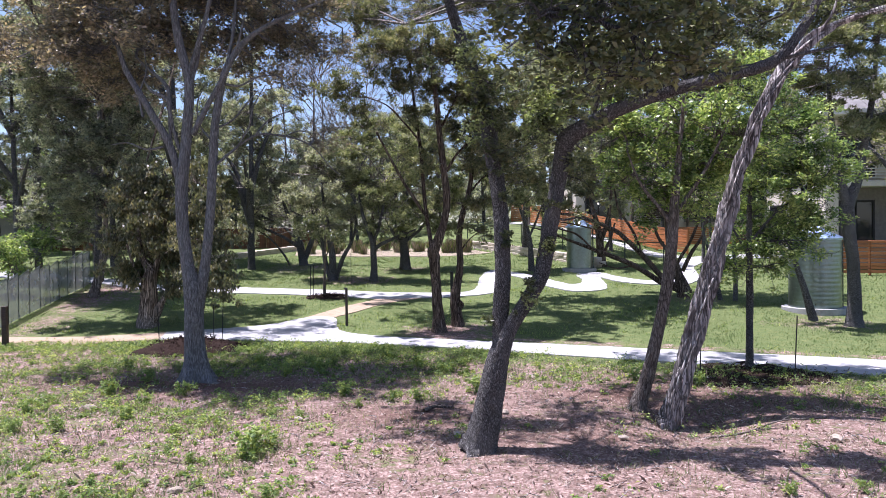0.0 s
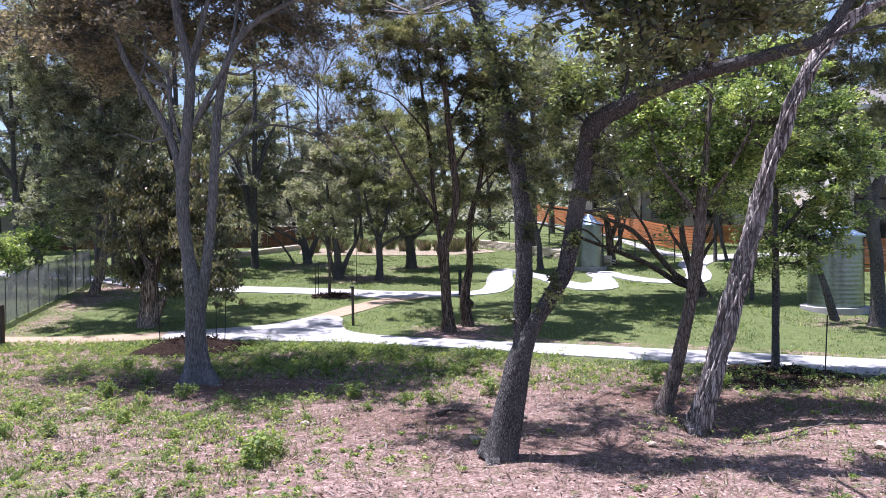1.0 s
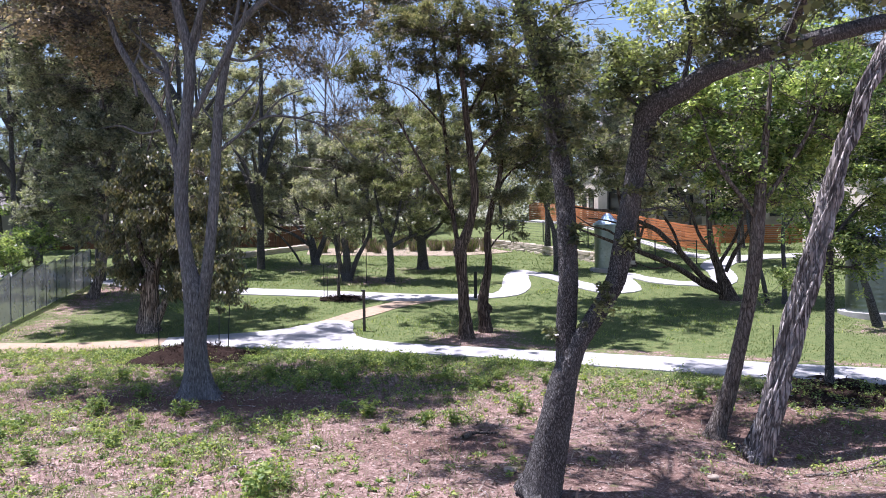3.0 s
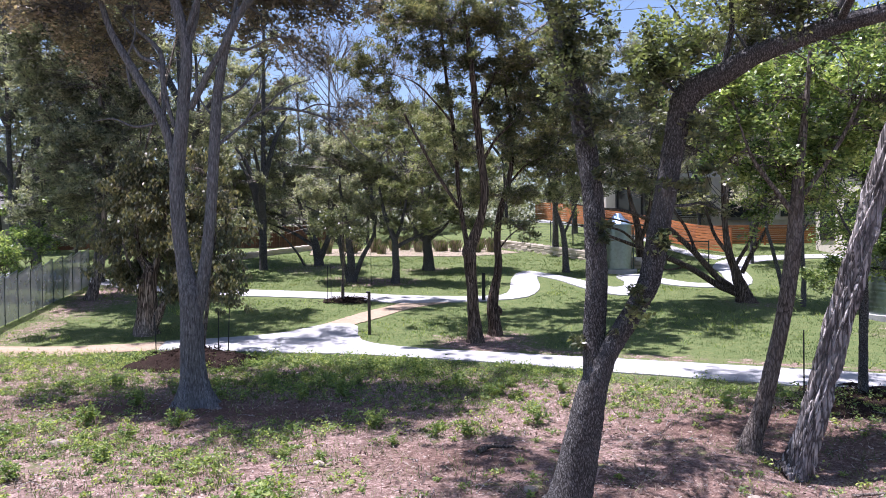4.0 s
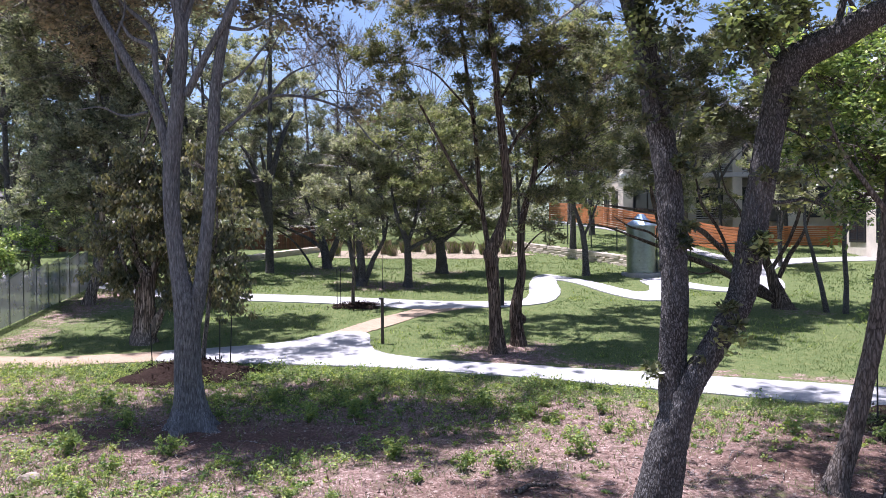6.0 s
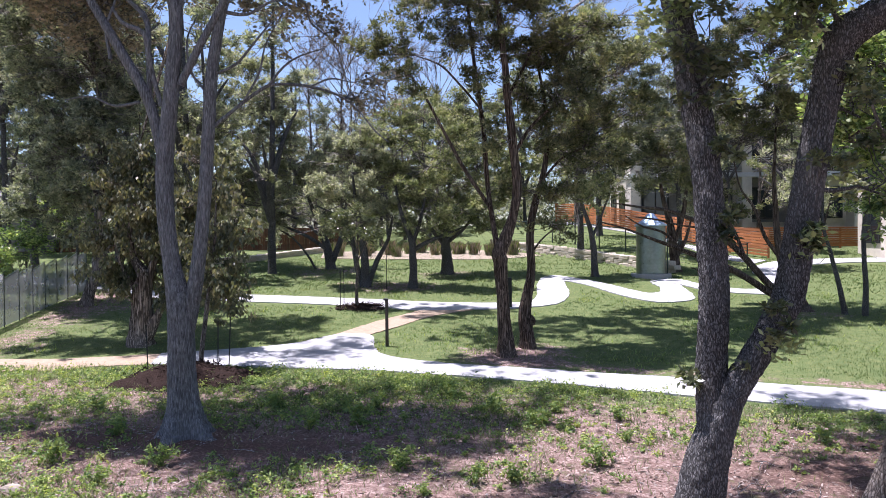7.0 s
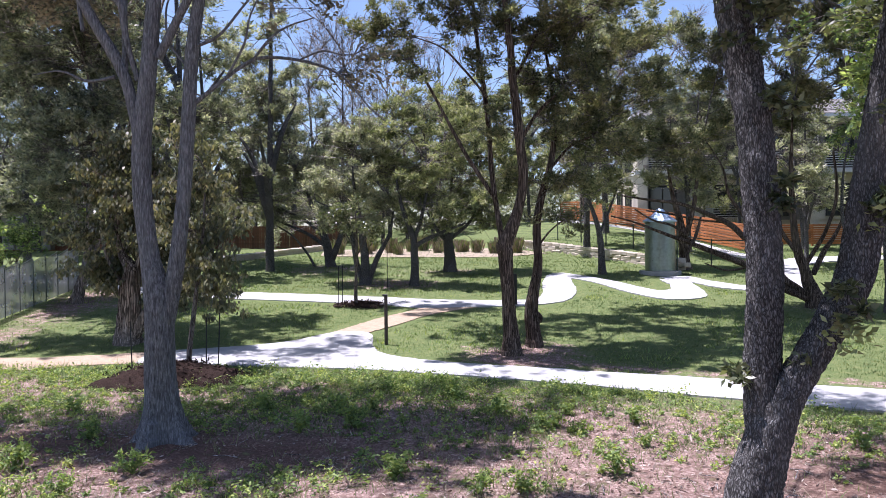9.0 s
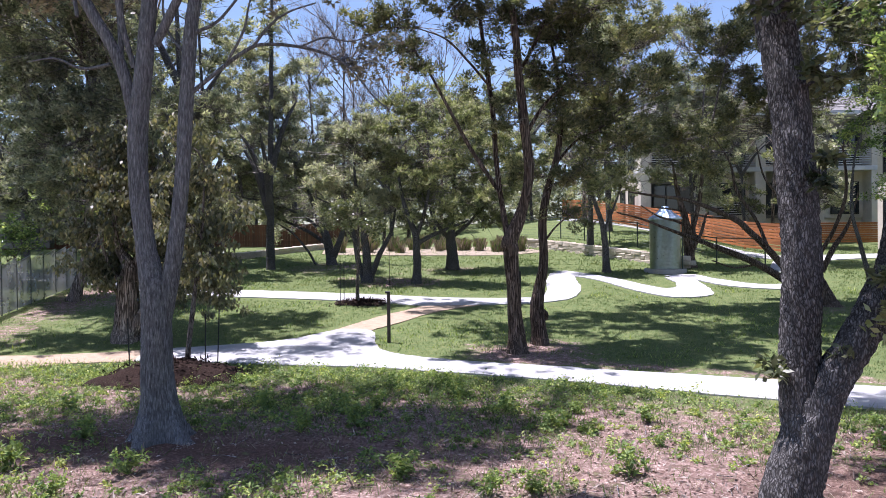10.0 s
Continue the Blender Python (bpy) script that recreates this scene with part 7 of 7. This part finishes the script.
def lush(x, y):
    """Where the weeds stand thick: round the elm and along the path, thinner over the chips."""
    side = 0.30 + 0.70 * np.maximum(smooth(0.5, 3.5, -x), smooth(-4.5, -1.5, y - path_edge(x)))
    bare = 1 - 0.85 * np.exp(-((x - 2.6) / 3.4) ** 2 - ((y - 10.6) / 2.2) ** 2)
    verge = smooth(-2.4, -0.9, y - path_edge(x)) * smooth(0.5, 3.0, -x)
    shady = 0.62 * np.exp(-((x + 3.2) / 3.6) ** 2 - ((y - 17.4) / 1.4) ** 2) * smooth(0.25, 0.6, patchy(x, y, 3.0, 36))
    return worn(x, y) * (y < path_edge(x) - 0.1) * np.maximum(np.maximum(shady, 0.75 * verge), side * bare * (0.12 + 0.88 * smooth(0.40, 0.80, 0.4 * patchy(x, y, 0.8, 31) + 0.35 * patchy(x, y, 2.4, 32) + 0.25 * patchy(x, y, 6.0, 33))) * smooth(0.2, 0.6, patchy(x, y, 9.0, 34)))


x, y = scatter(11000, -13, 13, 6.5, 20.5, near)
weeds(x, y, rng.uniform(0.025, 0.085, len(x)), "low_weeds", "low bright green broad-leaved weeds")
x, y = scatter(13000, -12, 12, 6.5, 20, lush)
weeds(x, y, 0.05 + 0.2 * rng.random(len(x)) ** 2.2, "thick_weeds", "thick patches of leafy green weeds")
x, y = scatter(22000, -13, 13, 6.5, 20.5, lush)
blades(on_ground(x, y), 6, 0.13, 0.014, 0.07, rng, LEAF["grass"], "tall_rough_grass", "tufts of taller rough green grass", "grass", 0.6)
n = 45000
x, y = rng.uniform(-13, 13, n), rng.uniform(6.3, 18.5, n)
k = (y < path_edge(x) - 0.4) & (0.14 + 0.86 * worn(x, y) > rng.random(n))
p = on_ground(x[k], y[k]) + (0, 0, 0.012)
V, F = leaves(p, np.full(len(p), 0.012), 1, 0.055, 0.026, rng)
tagged(fast_mesh("leaf_litter", V, F, LEAF["litter"], None, False), "fallen dry leaves and wood chips on the earth", "leaf litter", kind="stuff")
n = 9000
x, y = rng.uniform(-11, 11, n), rng.uniform(6.3, 15.5, n)
k = patchy(x, y, 0.9, 11) * (0.2 + 0.8 * worn(x, y)) > rng.random(n) * 0.8
p = on_ground(x[k], y[k]) + (0, 0, 0.015)
V, F = leaves(p, np.full(len(p), 0.02), 1, 0.13, 0.03, rng)
tagged(fast_mesh("wood_chips", V, F, LEAF["litter"], None, False), "pale shredded wood chips on the bare earth", "wood chips", kind="stuff")
n = 900
x, y = rng.uniform(-12, 12, n), rng.uniform(6.5, 16, n)
a = rng.uniform(0, 6.283, n)
ln = rng.uniform(0.08, 0.4, n)
s = on_ground(x, y) + (0, 0, 0.015)
V, F = twigs(s, s + np.column_stack([np.cos(a) * ln, np.sin(a) * ln, rng.uniform(0, 0.03, n)]), np.full(n, 0.007), np.full(n, 0.004), rng)
tagged(fast_mesh("fallen_twigs", V, F, BARK["dead"], None), "grey fallen twigs scattered on the earth", "twigs", kind="stuff")


def plant_mesh(seed, h, w, count, length, width):
    r = np.random.default_rng(seed)
    c = np.column_stack([r.normal(0, w * 0.4, count), r.normal(0, w * 0.4, count), r.uniform(0.15, 1, count) * h])
    V, F = leaves(c, np.full(count, 0.07), 12, length, width, r)
    st, G = twigs(np.zeros((count, 3)), c, np.full(count, 0.006), np.full(count, 0.003), r)
    me = bpy.data.meshes.new("weed_plant")
    me.from_pydata([tuple(v) for v in np.vstack([V, st])], [], np.vstack([F, G + len(V)]).tolist())
    me.materials.append(LEAF["weed"])
    return me


PLANTS = [plant_mesh(60 + i, 0.26 + 0.05 * i, 0.22 + 0.03 * i, 16 + 4 * i, 0.085, 0.04) for i in range(4)]
place = random.Random(17)
for i in range(150):
    x, y = place.uniform(-8.5, 7.5), place.uniform(8.0, 17.0)
    if y > float(path_edge(x)) - 0.6 or (x > 0.5 and place.random() < 0.45) or float(lush(np.array([x]), np.array([y]))[0]) < 0.07:
        continue
    ob = new("weed_plant", PLANTS[i % 4])
    s = 0.35 + 0.65 * place.random() ** 2
    ob.matrix_basis = pose(x, y, float(rise(x, y)), 0, 0, 61 * i) @ Matrix.Diagonal((s, s, s, 1))
    tagged(ob, "leafy bright green weed growing from bare earth", "weed", "leafy weeds")


for i, (x, y, s) in enumerate(((-0.63, 16.7, 1.5), (-0.07, 15.7, 1.2), (-1.9, 13.7, 1.2), (0.61, 13.9, 1.3), (0.44, 15.6, 1.0), (-0.95, 13.2, 0.9), (-0.5, 13.3, 0.9), (-1.3, 17.6, 1.3), (1.2, 15.0, 0.9), (-3.1, 16.9, 1.1), (-7.2, 12.6, 1.1), (-5.3, 12.1, 0.9), (3.9, 14.9, 1.3), (5.0, 14.3, 1.2))):
    ob = new("weed_plant", PLANTS[i % 4])
    ob.matrix_basis = pose(x, y, float(rise(x, y)), 0, 0, 77 * i) @ Matrix.Diagonal((0.62 * s, 0.62 * s, 0.66 * s, 1))
    tagged(ob, "tall leafy green weed standing above the low weeds", "weed", "leafy weeds")


def grass_clump(seed):
    r = np.random.default_rng(seed)
    n = 320
    b = np.column_stack([r.normal(0, 0.13, (n, 2)), np.zeros(n)])
    h = r.uniform(0.5, 1.05, n)
    a = r.uniform(0, 6.283, n)
    out = np.column_stack([np.cos(a), np.sin(a), np.zeros(n)]) * (h * r.uniform(0.1, 0.5, n))[:, None]
    side = np.column_stack([-np.sin(a), np.cos(a), np.zeros(n)]) * 0.011
    mid = b + out * 0.35 + np.column_stack([np.zeros((n, 2)), h * 0.6])
    tip = b + out + np.column_stack([np.zeros((n, 2)), h * 1.0])
    V = np.stack([b - side, b + side, mid + side, tip, mid - side], 1).reshape(-1, 3)
    me = bpy.data.meshes.new("ornamental_grass")
    me.from_pydata([tuple(v) for v in V], [], np.arange(n * 5).reshape(n, 5).tolist())
    me.materials.append(LEAF["dry"])
    me.materials.append(LEAF["weed"])
    for i, p in enumerate(me.polygons):
        p.material_index = 1 if i % 3 == 0 else 0
    return me


CLUMPS = [grass_clump(90 + i) for i in range(3)]
for i in range(18):
    r = random.Random(700 + i)
    x, y = -7.6 + 0.54 * i + r.uniform(-0.4, 0.4), 43.9 + r.uniform(-1.2, 1.6)
    ob = new("ornamental_grass", CLUMPS[i % 3])
    s = r.uniform(0.55, 0.95)
    ob.matrix_basis = pose(x, y, float(rise(x, y)), 0, 0, 53 * i) @ Matrix.Diagonal((s, s, s, 1))
    tagged(ob, "pale feathery ornamental grass clump in a bed", "ornamental grass", "ornamental grasses")
